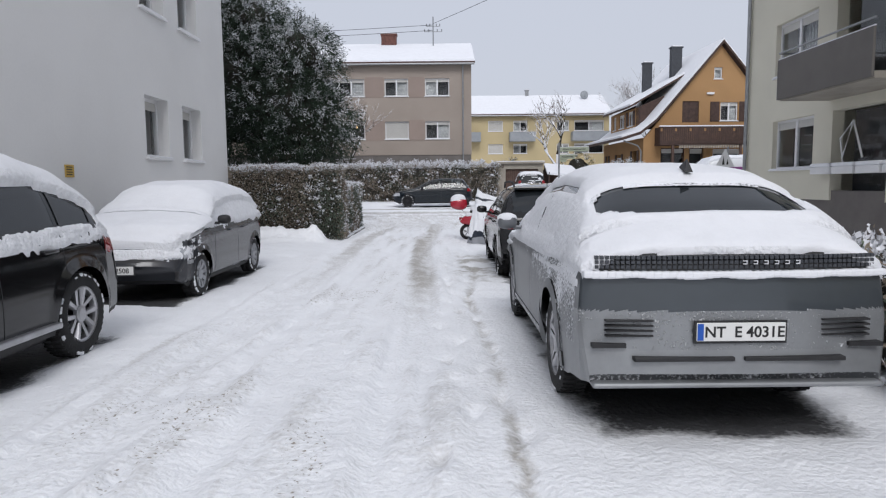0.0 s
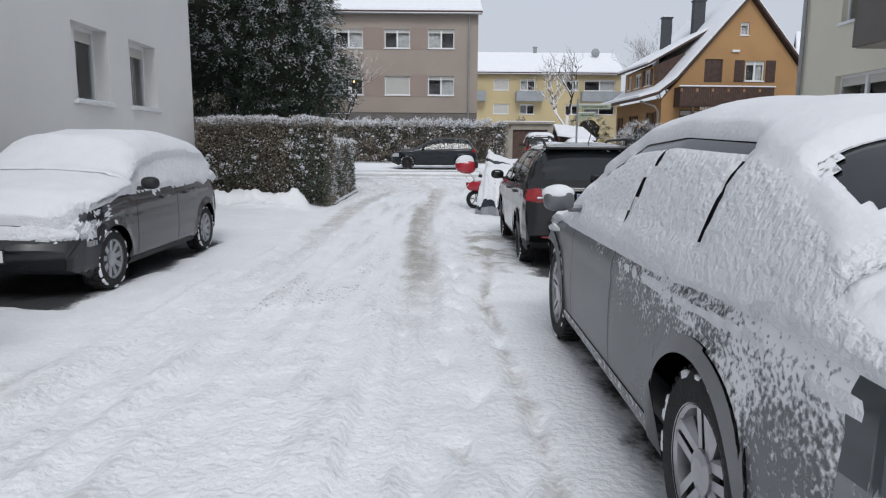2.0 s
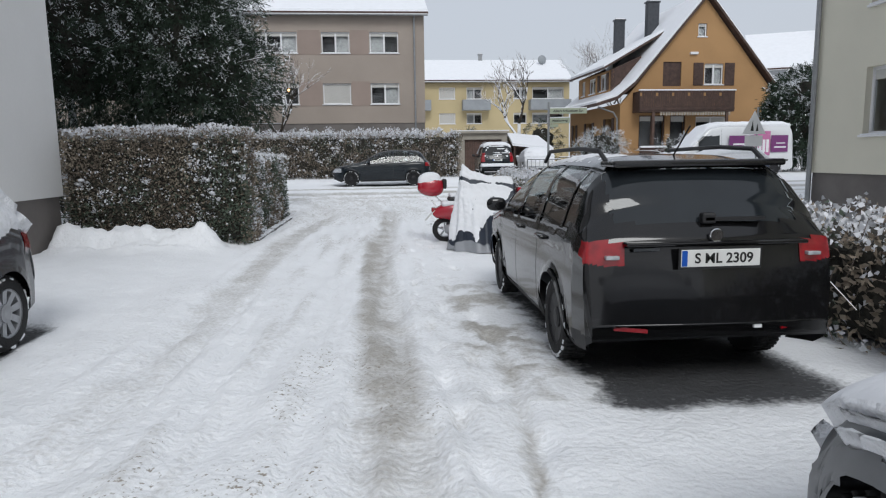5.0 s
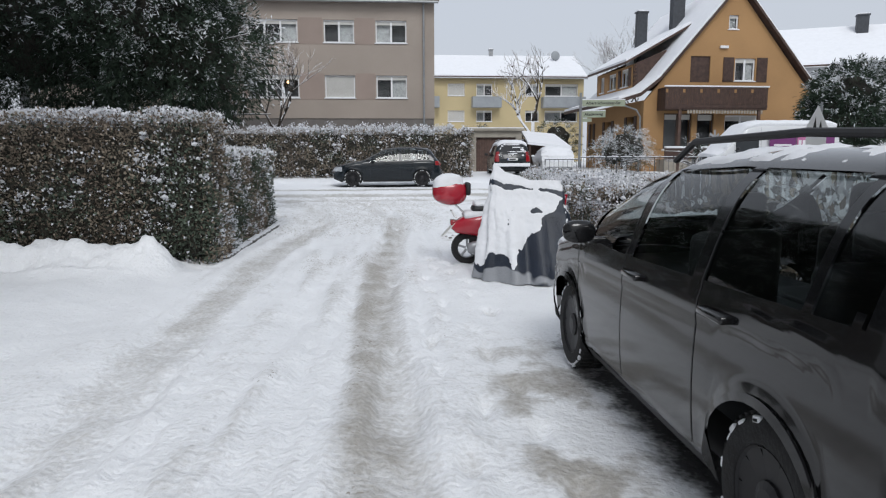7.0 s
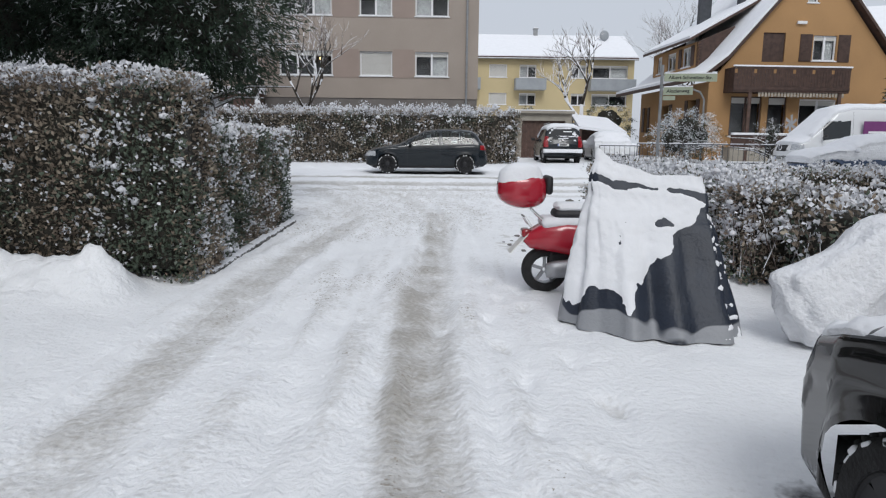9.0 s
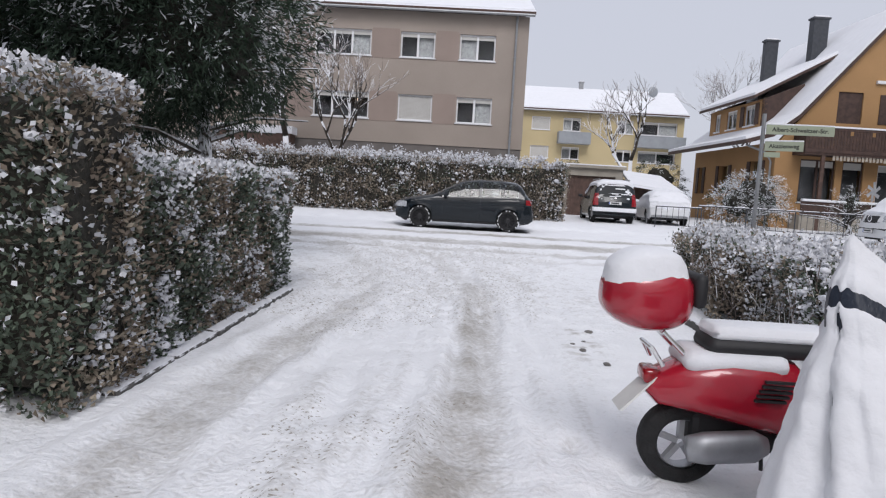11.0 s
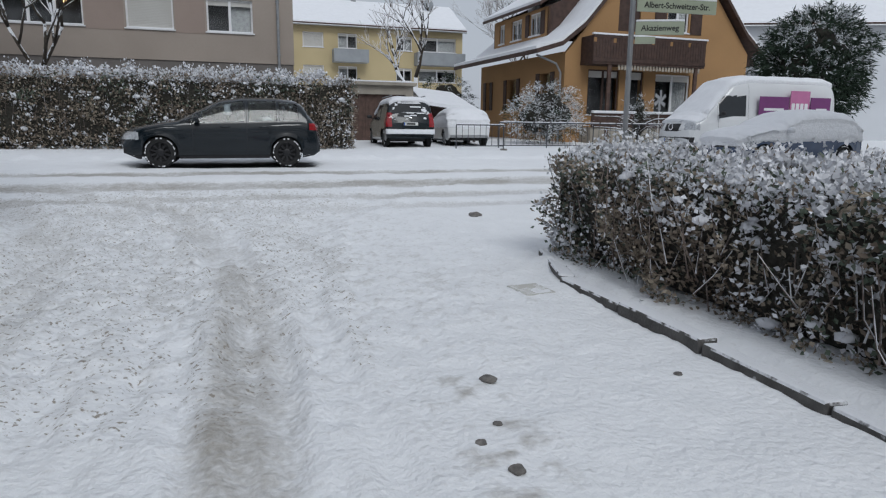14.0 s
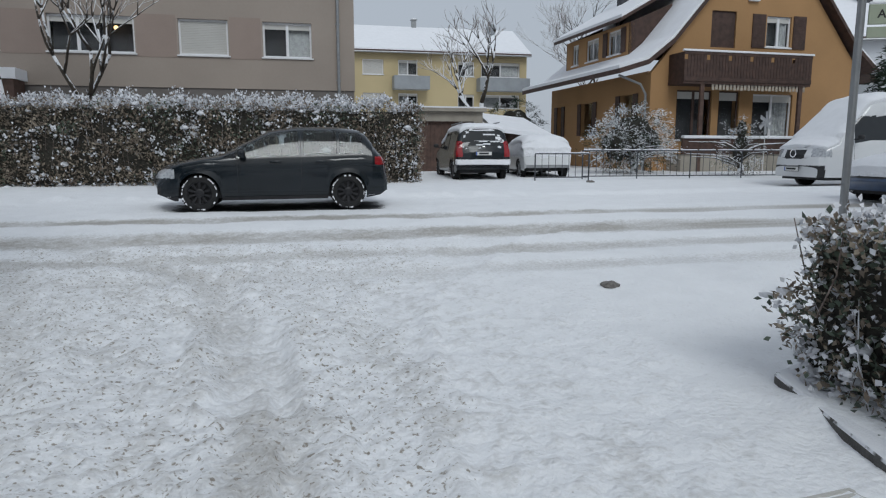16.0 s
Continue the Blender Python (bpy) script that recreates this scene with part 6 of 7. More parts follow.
def hedge(name, label, a, b, width, height, z0, count, seed, mix=0.35, snow=0.28, leaf=0.06, loose=0.05, twigs=0, lumps=0):
    """A clipped hedge from a to b: near-black core painted as inner shade, leaves over its faces, twigs, snow on the
    top and in the leaves.
    """
    rng = np.random.default_rng(seed)
    A, B = np.array((*a, z0), float), np.array((*b, z0), float)
    L_ = np.linalg.norm(B - A)
    ux = (B - A) / L_
    uy = np.array((-ux[1], ux[0], 0))
    e = empty(name, Matrix.Identity(4), label, "hedge")
    m = Matrix(((ux[0], uy[0], 0, A[0]), (ux[1], uy[1], 0, A[1]), (0, 0, 1, A[2]), (0, 0, 0, 1)))
    # core: near-black solid whose colour stands for the shade between the leaves
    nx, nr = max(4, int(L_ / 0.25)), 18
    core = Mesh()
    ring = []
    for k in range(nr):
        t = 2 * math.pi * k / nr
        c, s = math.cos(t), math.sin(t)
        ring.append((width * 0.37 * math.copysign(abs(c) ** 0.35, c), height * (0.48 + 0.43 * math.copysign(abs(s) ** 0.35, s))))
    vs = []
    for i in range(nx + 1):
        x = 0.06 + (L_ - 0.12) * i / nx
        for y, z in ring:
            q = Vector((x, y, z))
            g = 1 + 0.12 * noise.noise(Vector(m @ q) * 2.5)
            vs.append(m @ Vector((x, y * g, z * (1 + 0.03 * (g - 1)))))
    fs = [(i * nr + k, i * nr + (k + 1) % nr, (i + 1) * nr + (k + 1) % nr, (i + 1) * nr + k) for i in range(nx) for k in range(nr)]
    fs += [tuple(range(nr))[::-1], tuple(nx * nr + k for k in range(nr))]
    core.add(vs, fs).out("shaded_core", "core_shade", e)
    # leaf points over sides, ends and top
    areas = np.array([L_ * height, L_ * height, L_ * width, width * height, width * height])
    which = rng.choice(5, count, p=areas / areas.sum())
    u, v = rng.uniform(0, 1, count), rng.uniform(0, 1, count)
    loc = np.zeros((count, 3))
    nrm = np.zeros((count, 3))
    for k, (fx, n3) in enumerate((((u * L_, -width / 2 + 0 * u, v * height), (0, -1, 0)), ((u * L_, width / 2 + 0 * u, v * height), (0, 1, 0)), ((u * L_, (v - 0.5) * width, height + 0 * u), (0, 0, 1)), ((0 * u, (u - 0.5) * width, v * height), (-1, 0, 0)), ((L_ + 0 * u, (u - 0.5) * width, v * height), (1, 0, 0)))):
        q = which == k
        loc[q] = np.stack(fx, 1)[q]
        nrm[q] = n3
    loc -= nrm * rng.uniform(0.0, 0.11, (count, 1))
    corner = np.maximum(np.abs(loc[:, 1]) / (width / 2), 0) * (loc[:, 2] / height)
    loc[:, 2] -= 0.12 * np.clip(corner - 0.8, 0, 1) * height * 0.5
    R = np.stack((ux, uy, (0, 0, 1)), 1)
    W = loc @ R.T + A
    nW = nrm @ R.T
    lump = lumpy(W, 2.2, seed)
    W += nW * (lump[:, None] * loose * 2 + rng.normal(0, loose * 0.35, (count, 1)))
    big = lumpy(W, 0.9, seed + 40)
    clump = lumpy(W, 6.5 * 0.06 / leaf + 0.8, seed + 80)
    green = big + rng.normal(0, 0.25, count) > 0.3 - mix
    topness = (nW[:, 2] > 0.5) * 1.0 + np.clip((loc[:, 2] / height - 0.9) * 5, 0, 0.6)
    patch = np.clip(0.6 + 2.0 * lumpy(W, 1.5, seed + 120), 0.2, 1.8)
    white = rng.uniform(0, 1, count) < np.clip(snow * patch * (0.12 + 6.0 * np.clip(clump - 0.04, 0, 0.4)) + 0.6 * topness, 0, 0.92)
    up = np.tile((0, 0, 0.35), (count, 1))
    leaves("leaves", W[~white & ~green], nW[~white & ~green] * 0.6 + up[~white & ~green], leaf, leaf * 0.55, "hedge", e, rng)
    leaves("evergreen_leaves", W[~white & green], nW[~white & green] * 0.6 + up[~white & green], leaf, leaf * 0.6, "hedge_green", e, rng)
    leaves("snow_flecks", W[white] + nW[white] * 0.012, nW[white] * 0.5 + up[white], leaf * 0.75, leaf * 0.75, "leafsnow", e, rng)
    if lumps:
        # small pillows of snow caught among the leaves
        bm = bmesh.new()
        bmesh.ops.create_icosphere(bm, subdivisions=1, radius=1)
        bm.verts.index_update()
        ball, tris = [v.co.copy() for v in bm.verts], [[v.index for v in f.verts] for f in bm.faces]
        bm.free()
        held = np.flatnonzero((clump > 0.12) & (patch > 0.5))
        t = Mesh()
        for k in rng.choice(held, min(lumps, len(held)), replace=False):
            o, r = Vector(W[k] - nW[k] * 0.02), leaf * rng.uniform(0.45, 1.25)
            a, q = rng.uniform(0.7, 1.5), Matrix.Rotation(rng.uniform(0, 6.28), 4, "Z")
            t.add([o + q @ Vector((v.x * r * a, v.y * r, v.z * r * 0.6)) * (1 + 0.3 * noise.noise(v * 1.7 + o * 9)) for v in ball], tris)
        tagged(t.out("snow_pillows", "leafsnow", e, True), kind="stuff")
    if twigs:
        t = Mesh()
        for k in range(twigs):
            q = W[rng.integers(count)]
            o = np.array((q[0], q[1], z0 + rng.uniform(0.05, 0.5) * height))
            top_ = o + np.array((rng.normal(0, 0.12), rng.normal(0, 0.12), rng.uniform(0.3, 0.65) * height))
            t.tube([o, (o + top_) / 2 + rng.normal(0, 0.03, 3), top_], 0.006, 0.003, 4)
        tagged(t.out("twigs", "twig", e), kind="stuff")
    return e


def conifer(name, label, blobs, trunks, count, seed, leaf=0.2, white=0.3):
    """A yew-like tree: trunks with limbs, near-black cores painted as inner shade, and crown masses of drooping sprays
    with gaps and snow.
    """
    rng = np.random.default_rng(seed)
    e = empty(name, Matrix.Identity(4), label, "tree")
    t = Mesh()
    for (x, y, z), h in trunks:
        t.tube([(x, y, z - 0.2), (x + 0.08, y, z + h * 0.3), (x - 0.05, y + 0.1, z + h * 0.65), (x, y, z + h)], 0.16, 0.05, 9)
        for k in range(10):
            a = rng.uniform(0, 6.28)
            zz = z + h * rng.uniform(0.35, 0.95)
            t.tube([(x, y, zz), (x + 0.9 * math.cos(a), y + 0.9 * math.sin(a), zz + 0.3), (x + 1.9 * math.cos(a), y + 1.9 * math.sin(a), zz + 0.35)], 0.05, 0.015, 6)
    t.out("trunk", "bark", e)
    # dark blobs painted as the shade deep in the crown
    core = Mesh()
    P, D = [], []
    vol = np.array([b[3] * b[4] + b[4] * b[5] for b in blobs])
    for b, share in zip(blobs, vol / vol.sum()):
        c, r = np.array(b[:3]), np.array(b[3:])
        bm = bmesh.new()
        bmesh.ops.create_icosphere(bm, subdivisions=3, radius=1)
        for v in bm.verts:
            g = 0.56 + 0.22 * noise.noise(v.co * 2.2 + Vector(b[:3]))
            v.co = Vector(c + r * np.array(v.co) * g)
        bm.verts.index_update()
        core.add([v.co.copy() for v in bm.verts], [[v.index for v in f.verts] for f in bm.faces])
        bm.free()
        # sprays: a twig with leaves along it
        ns = int(count * share / 26)
        for k in range(ns):
            d = rng.normal(0, 1, 3)
            d /= np.linalg.norm(d)
            rad = 0.78 + 0.2 * noise.noise(Vector(d) * 2.6 + Vector(b[:3])) + rng.normal(0, 0.05)
            o = c + r * d * rad
            out = d * np.array((1, 1, 0.55)) + np.array((0, 0, 0.1))
            ln = rng.uniform(0.35, 0.75)
            for q in range(26):
                w = rng.uniform(0, 1)
                P.append(o + out * ln * w + rng.normal(0, 0.07, 3) - np.array((0, 0, 0.25 * w * w)))
                D.append(out)
    core.out("shaded_core", "core_shade", e)
    P, D = np.array(P), np.array(D)
    cl = lumpy(P, 3.2, seed) + (0.3 if white > 1.5 else 0)
    low = P[:, 2].min() - (0.2 if white < 1.5 else 1.5)
    w = rng.uniform(0, 1, len(P)) < np.clip(white * 8.0 * np.clip(cl - 0.08, 0, 1) * np.clip((P[:, 2] - low) / (0.6 * (P[:, 2].max() - low)), 0.12, 1) * np.clip(0.5 + 0.9 * D[:, 2], 0.05, 1.3), 0, 0.9)
    leaves("needle_sprays", P[~w], D[~w], leaf, leaf * 0.17, "yew", e, rng, 0.5)
    leaves("snowy_sprays", P[w] + np.array((0, 0, 0.03)), D[w], leaf * 0.8, leaf * 0.22, "yew_snow", e, rng, 0.3)
    return e


def bare_tree(name, label, x, y, z, h, seed, spread=0.5, r=0.1, depth=5):
    """A leafless tree: trunk, limbs and twigs, each tapering into the next."""
    rng = random.Random(seed)
    t, tw = Mesh(), Mesh()

    def grow(p, d, ln, rad, lev):
        pts = [p]
        for k in range(3):
            d = (d + Vector((rng.uniform(-1, 1), rng.uniform(-1, 1), rng.uniform(-0.3, 0.5))) * 0.16).normalized()
            p = p + d * ln / 3
            pts.append(p)
        (t if lev > 1 else tw).tube(pts, rad, rad * 0.6, 7 if lev > 2 else 4)
        if lev == 0:
            return
        for k in range(rng.choice((2, 3, 3))):
            q = pts[rng.choice((2, 3, 3))]
            n = Vector((rng.uniform(-1, 1), rng.uniform(-1, 1), rng.uniform(-0.15, 0.75)))
            grow(q, (d + n * spread * 1.7).normalized(), ln * rng.uniform(0.6, 0.85), rad * 0.62, lev - 1)
    grow(Vector((x, y, z - 0.2)), Vector((0, 0, 1)), h * 0.33, r, depth)
    e = empty(name, Matrix.Identity(4), label, "tree")
    t.out("trunk", "bark", e, True)
    tagged(tw.out("twigs", "twig", e), kind="stuff")


hedge("hedge", "tall clipped hedge dusted with snow beside the lane", (-6.05, 18.95), (-2.85, 18.95), 0.95, 2.12, 0, 34000, 3, mix=0.02, snow=0.34, leaf=0.055, lumps=160)
hedge("hedge", "lower clipped hedge with snow on its leaves at the lane's mouth", (-3.42, 19.2), (-3.45, 24.0), 0.98, 1.62, 0, 46000, 5, mix=0.3, snow=0.6, leaf=0.055, lumps=420)
hedge("hedge", "clipped hedge turning along the street, snow-topped", (-3.5, 23.9), (-9.5, 26.0), 0.9, 1.5, 0, 14000, 6, mix=0.2, snow=0.3, leaf=0.06)
hedge("hedge", "loose leafy hedge with clumps of snow at the corner", (3.3, 25.2), (3.38, 18.6), 1.05, 1.05, 0, 46000, 7, mix=0.3, snow=0.85, leaf=0.052, loose=0.13, twigs=420, lumps=520)
hedge("hedge", "loose snowy hedge along the street corner", (3.8, 24.6), (10.5, 24.9), 1.0, 1.0, 0, 16000, 8, mix=0.1, snow=0.5, leaf=0.07, loose=0.1, twigs=120, lumps=150)
hedge("hedge", "snow-covered low shrubs behind the parked cars", (3.75, 18.4), (3.9, 2.0), 1.2, 0.95, 0, 26000, 9, mix=-0.05, snow=0.5, leaf=0.07, loose=0.12, twigs=140)
hedge("hedge", "high mixed hedge along the street with frosted leaves", (-20, 41.6), (3.55, 42.0), 1.1, 2.4, 0.42, 70000, 10, mix=0.0, snow=0.6, leaf=0.1, loose=0.2, twigs=420, lumps=420)
conifer("yew_tree", "dark evergreen yew with snow on its sprays", ((-8.3, 25.6, 5.2, 3.4, 2.8, 3.4), (-10.6, 25.2, 5.8, 3.0, 2.6, 3.6), (-6.1, 25.4, 4.6, 2.2, 2.2, 2.6), (-5.0, 25.6, 3.9, 1.6, 1.6, 1.7), (-5.5, 25.5, 6.3, 1.6, 1.7, 1.7), (-7.6, 25.8, 7.6, 1.9, 1.9, 1.8), (-9.3, 25.2, 8.2, 2.0, 2.0, 1.8)),
        (((-5.0, 25.8, 0), 4.5), ((-7.2, 25.6, 0), 6.5), ((-9.2, 26, 0), 7.5)), 225000, 12, 0.15, 1.1)
conifer("evergreen_tree", "round dark evergreen powdered with snow", ((23.0, 41.5, 4.0, 2.1, 2.1, 2.5), (22.2, 41.3, 3.0, 1.8, 1.8, 2.2)), (((23, 41.5, 0.5), 3.0),), 26000, 13, 0.28, 0.4)
conifer("bush", "round garden bush thick with snow", ((12.6, 45.2, 2.1, 1.2, 1.1, 1.2), (13.2, 45.4, 1.8, 1.0, 1.0, 1.0), (11.9, 45.2, 1.7, 0.9, 0.9, 1.0)), (((12.6, 45.2, 0.5), 1.0),), 11000, 14, 0.13, 3.0)
conifer("bush", "small snowy conifer in the garden", ((16.0, 43.4, 1.5, 0.5, 0.5, 0.9), (16.0, 43.4, 2.2, 0.3, 0.3, 0.6)), (((16, 43.4, 0.5), 1.0),), 1800, 15, 0.12, 2.0)
conifer("bush", "dark shrub before the yellow house", ((11.6, 56.5, 2.6, 1.6, 1.2, 1.8), (5.8, 55, 2.2, 1.4, 1.2, 1.5)), (((11.6, 56.5, 0.6), 1.5),), 6000, 16, 0.2, 0.35)
bare_tree("bare_tree", "bare garden tree with snow on its limbs", -8.2, 44.2, 0.6, 9.6, 4, 0.6, 0.2, 6)
bare_tree("bare_tree", "thin bare tree with snow on its twigs", -6.6, 44.4, 0.6, 7.2, 9, 0.45, 0.12, 6)
bare_tree("bare_tree", "bare bushy tree before the yellow terrace", 10.4, 58, 0.7, 11.0, 21, 0.5, 0.2, 6)
bare_tree("bare_tree", "tall frosted tree behind the ochre house", 22.0, 68, 1, 13.5, 23, 0.45, 0.2, 7)


# ---- things by the lane ----
def scooter():
    """Red scooter, rear towards the lane (local -x)."""
    e = empty("scooter", pose(0.98, 18.28, 0), "red scooter with snow on its top box and seat", "scooter")
    r = 0.225
    for x in (-0.28, 1.0):
        m = pose(x, 0, r, 0, 0, 90)
        Mesh().lathe([(r * 0.62, -0.05), (r * 0.9, -0.06), (r, -0.03), (r, 0.03), (r * 0.9, 0.06), (r * 0.62, 0.05), (r * 0.6, -0.05)], 32, m).out("tyre", "tyre", e, True)
        rim = Mesh().lathe([(r * 0.64, -0.035), (r * 0.58, -0.04), (r * 0.56, 0.04), (r * 0.64, 0.035)], 28, m)
        for k in range(5):
            b = Mesh().box(-0.025, -0.014, 0.02, 0.02, 0.014, r * 0.6).move(m @ pose(0, 0, 0, 72 * k, 0, 0))
            rim.add(b.v, b.f)
        rim.out("rim", "hubcap", e)
    # body: lofted rings along x (x, half width, bottom, top)
    rings = ((-0.5, 0.06, 0.5, 0.58), (-0.44, 0.13, 0.44, 0.62), (-0.3, 0.185, 0.42, 0.7), (-0.1, 0.21, 0.38, 0.74), (0.1, 0.2, 0.33, 0.74), (0.25, 0.17, 0.3, 0.72), (0.38, 0.13, 0.27, 0.6))
    vs, n = [], 20
    for x, w, z0, z1 in rings:
        for k in range(n):
            t = 2 * math.pi * k / n
            c, s = math.cos(t), math.sin(t)
            vs.append((x, w * math.copysign(abs(c) ** 0.7, c), (z0 + z1) / 2 + (z1 - z0) / 2 * math.copysign(abs(s) ** 0.7, s)))
    fs = [(i * n + k, i * n + (k + 1) % n, (i + 1) * n + (k + 1) % n, (i + 1) * n + k) for i in range(len(rings) - 1) for k in range(n)]
    fs += [tuple(range(n)), tuple((len(rings) - 1) * n + k for k in range(n))]
    obj("body", vs, fs, "red_paint", e, True)
    g = Mesh()
    for k in range(5):
        g.box(0.0 + k * 0.012, -0.222, 0.53 + k * 0.025, 0.16 + k * 0.012, -0.2, 0.542 + k * 0.025)
    g.out("cooling_slot", "plastic", e)
    Mesh().box(0.3, -0.16, 0.22, 0.85, 0.16, 0.28, 0.02).out("footboard", "red_paint", e, True)
    sh = Mesh().add([(0.85, -0.22, 0.25), (0.85, 0.22, 0.25), (1.0, 0.24, 0.7), (1.0, -0.24, 0.7), (1.06, 0.15, 0.98), (1.06, -0.15, 0.98), (0.9, -0.2, 0.25), (0.9, 0.2, 0.25), (1.05, 0.2, 0.7), (1.05, -0.2, 0.7), (1.12, 0.12, 0.98), (1.12, -0.12, 0.98)], [(0, 1, 2, 3), (3, 2, 4, 5), (6, 9, 8, 7), (9, 11, 10, 8), (0, 3, 9, 6), (3, 5, 11, 9), (1, 7, 8, 2), (2, 8, 10, 4), (5, 4, 10, 11)])
    sh.out("leg_shield", "red_paint", e)
    Mesh().box(-0.22, -0.14, 0.73, 0.48, 0.14, 0.83, 0.045).out("seat", "plastic", e, True)
    Mesh().box(-0.2, -0.135, 0.81, 0.47, 0.135, 0.89, 0.04).out("seat_snow", "carsnow", e, True)
    Mesh().tube([(1.02, 0, 0.9), (1.0, 0, 1.02)], 0.03).tube([(0.96, -0.33, 1.05), (1.02, 0, 1.03), (0.96, 0.33, 1.05)], 0.018).out("handlebar", "plastic", e)
    ex = Mesh().lathe([(0.0, -0.2), (0.06, -0.19), (0.075, -0.1), (0.075, 0.15), (0.04, 0.22), (0, 0.22)], 16, pose(-0.1, -0.15, 0.26, 0, -6, 0) @ Matrix.Diagonal((1, 0.8, 1.15, 1)))
    ex.out("silencer", "hubcap", e, True)
    Mesh().box(-0.25, -0.07, 0.2, 0.25, 0.07, 0.42, 0.04).tube([(0.2, -0.1, 0.3), (0.26, -0.18, 0.02)], 0.012).tube([(0.2, 0.1, 0.3), (0.26, 0.18, 0.02)], 0.012).out("engine", "plastic", e)
    Mesh().add([(-0.44, -0.09, 0.6), (-0.44, 0.09, 0.6), (-0.62, 0.09, 0.4), (-0.62, -0.09, 0.4), (-0.46, -0.09, 0.59), (-0.46, 0.09, 0.59), (-0.64, 0.09, 0.4), (-0.64, -0.09, 0.4)], [(0, 1, 2, 3), (7, 6, 5, 4), (0, 3, 7, 4), (1, 5, 6, 2), (0, 4, 5, 1), (3, 2, 6, 7)]).out("number_plate", "plate", e)
    Mesh().box(-0.52, -0.08, 0.55, -0.43, 0.08, 0.63, 0.02).out("tail_lamp", "red_lamp", e, True)
    Mesh().tube([(-0.44, -0.12, 0.66), (-0.5, -0.1, 0.75), (-0.5, 0.1, 0.75), (-0.44, 0.12, 0.66)], 0.012).tube([(-0.3, -0.1, 0.7), (-0.45, -0.1, 0.84)], 0.012).tube([(-0.3, 0.1, 0.7), (-0.45, 0.1, 0.84)], 0.012).out("luggage_rack", "chrome", e)
    # top box: rounded shell
    bm = bmesh.new()
    bmesh.ops.create_icosphere(bm, subdivisions=5, radius=1)
    for v in bm.verts:
        x, y, z = v.co
        v.co = Vector((-0.53 + 0.24 * math.copysign(abs(x) ** 0.8, x), 0.2 * math.copysign(abs(y) ** 0.75, y), 1.01 + 0.18 * math.copysign(abs(z) ** 0.7, z) * (1 - 0.22 * (x < 0) * abs(x) * (z < 0))))
    bm.verts.index_update()
    obj("top_box", [v.co.copy() for v in bm.verts], [[v.index for v in f.verts] for f in bm.faces], "red_paint", e, True)
    def line(p):
        return 1.125 + 0.16 * (p.x + 0.53) + 0.05 * noise.noise(p * 5) + 0.015 * noise.noise(p * 22)
    vs = []
    for v in bm.verts:
        k = min(1.0, max(-1.0, (v.co.z - line(v.co)) / 0.035))
        g = 1.0 + 0.025 * k
        vs.append(Vector((-0.53 + (v.co.x + 0.53) * g, v.co.y * g, v.co.z + (0.035 + 0.05 * (1 - ((v.co.x + 0.53) / 0.25) ** 2)) * max(0, k) + 0.02 * min(0, k))))
    obj("top_box_snow", vs, [[v.index for v in f.verts] for f in bm.faces if all(v.co.z > line(v.co) - 0.05 for v in f.verts)], "carsnow", e, True)
    bm.free()
    Mesh().box(-0.31, -0.13, 0.97, -0.24, 0.13, 1.15, 0.03).out("back_pad", "plastic", e, True)
    Mesh().box(-0.34, -0.175, 0.64, 0.2, 0.175, 0.755, 0.05).out("body_snow", "carsnow", e, True)


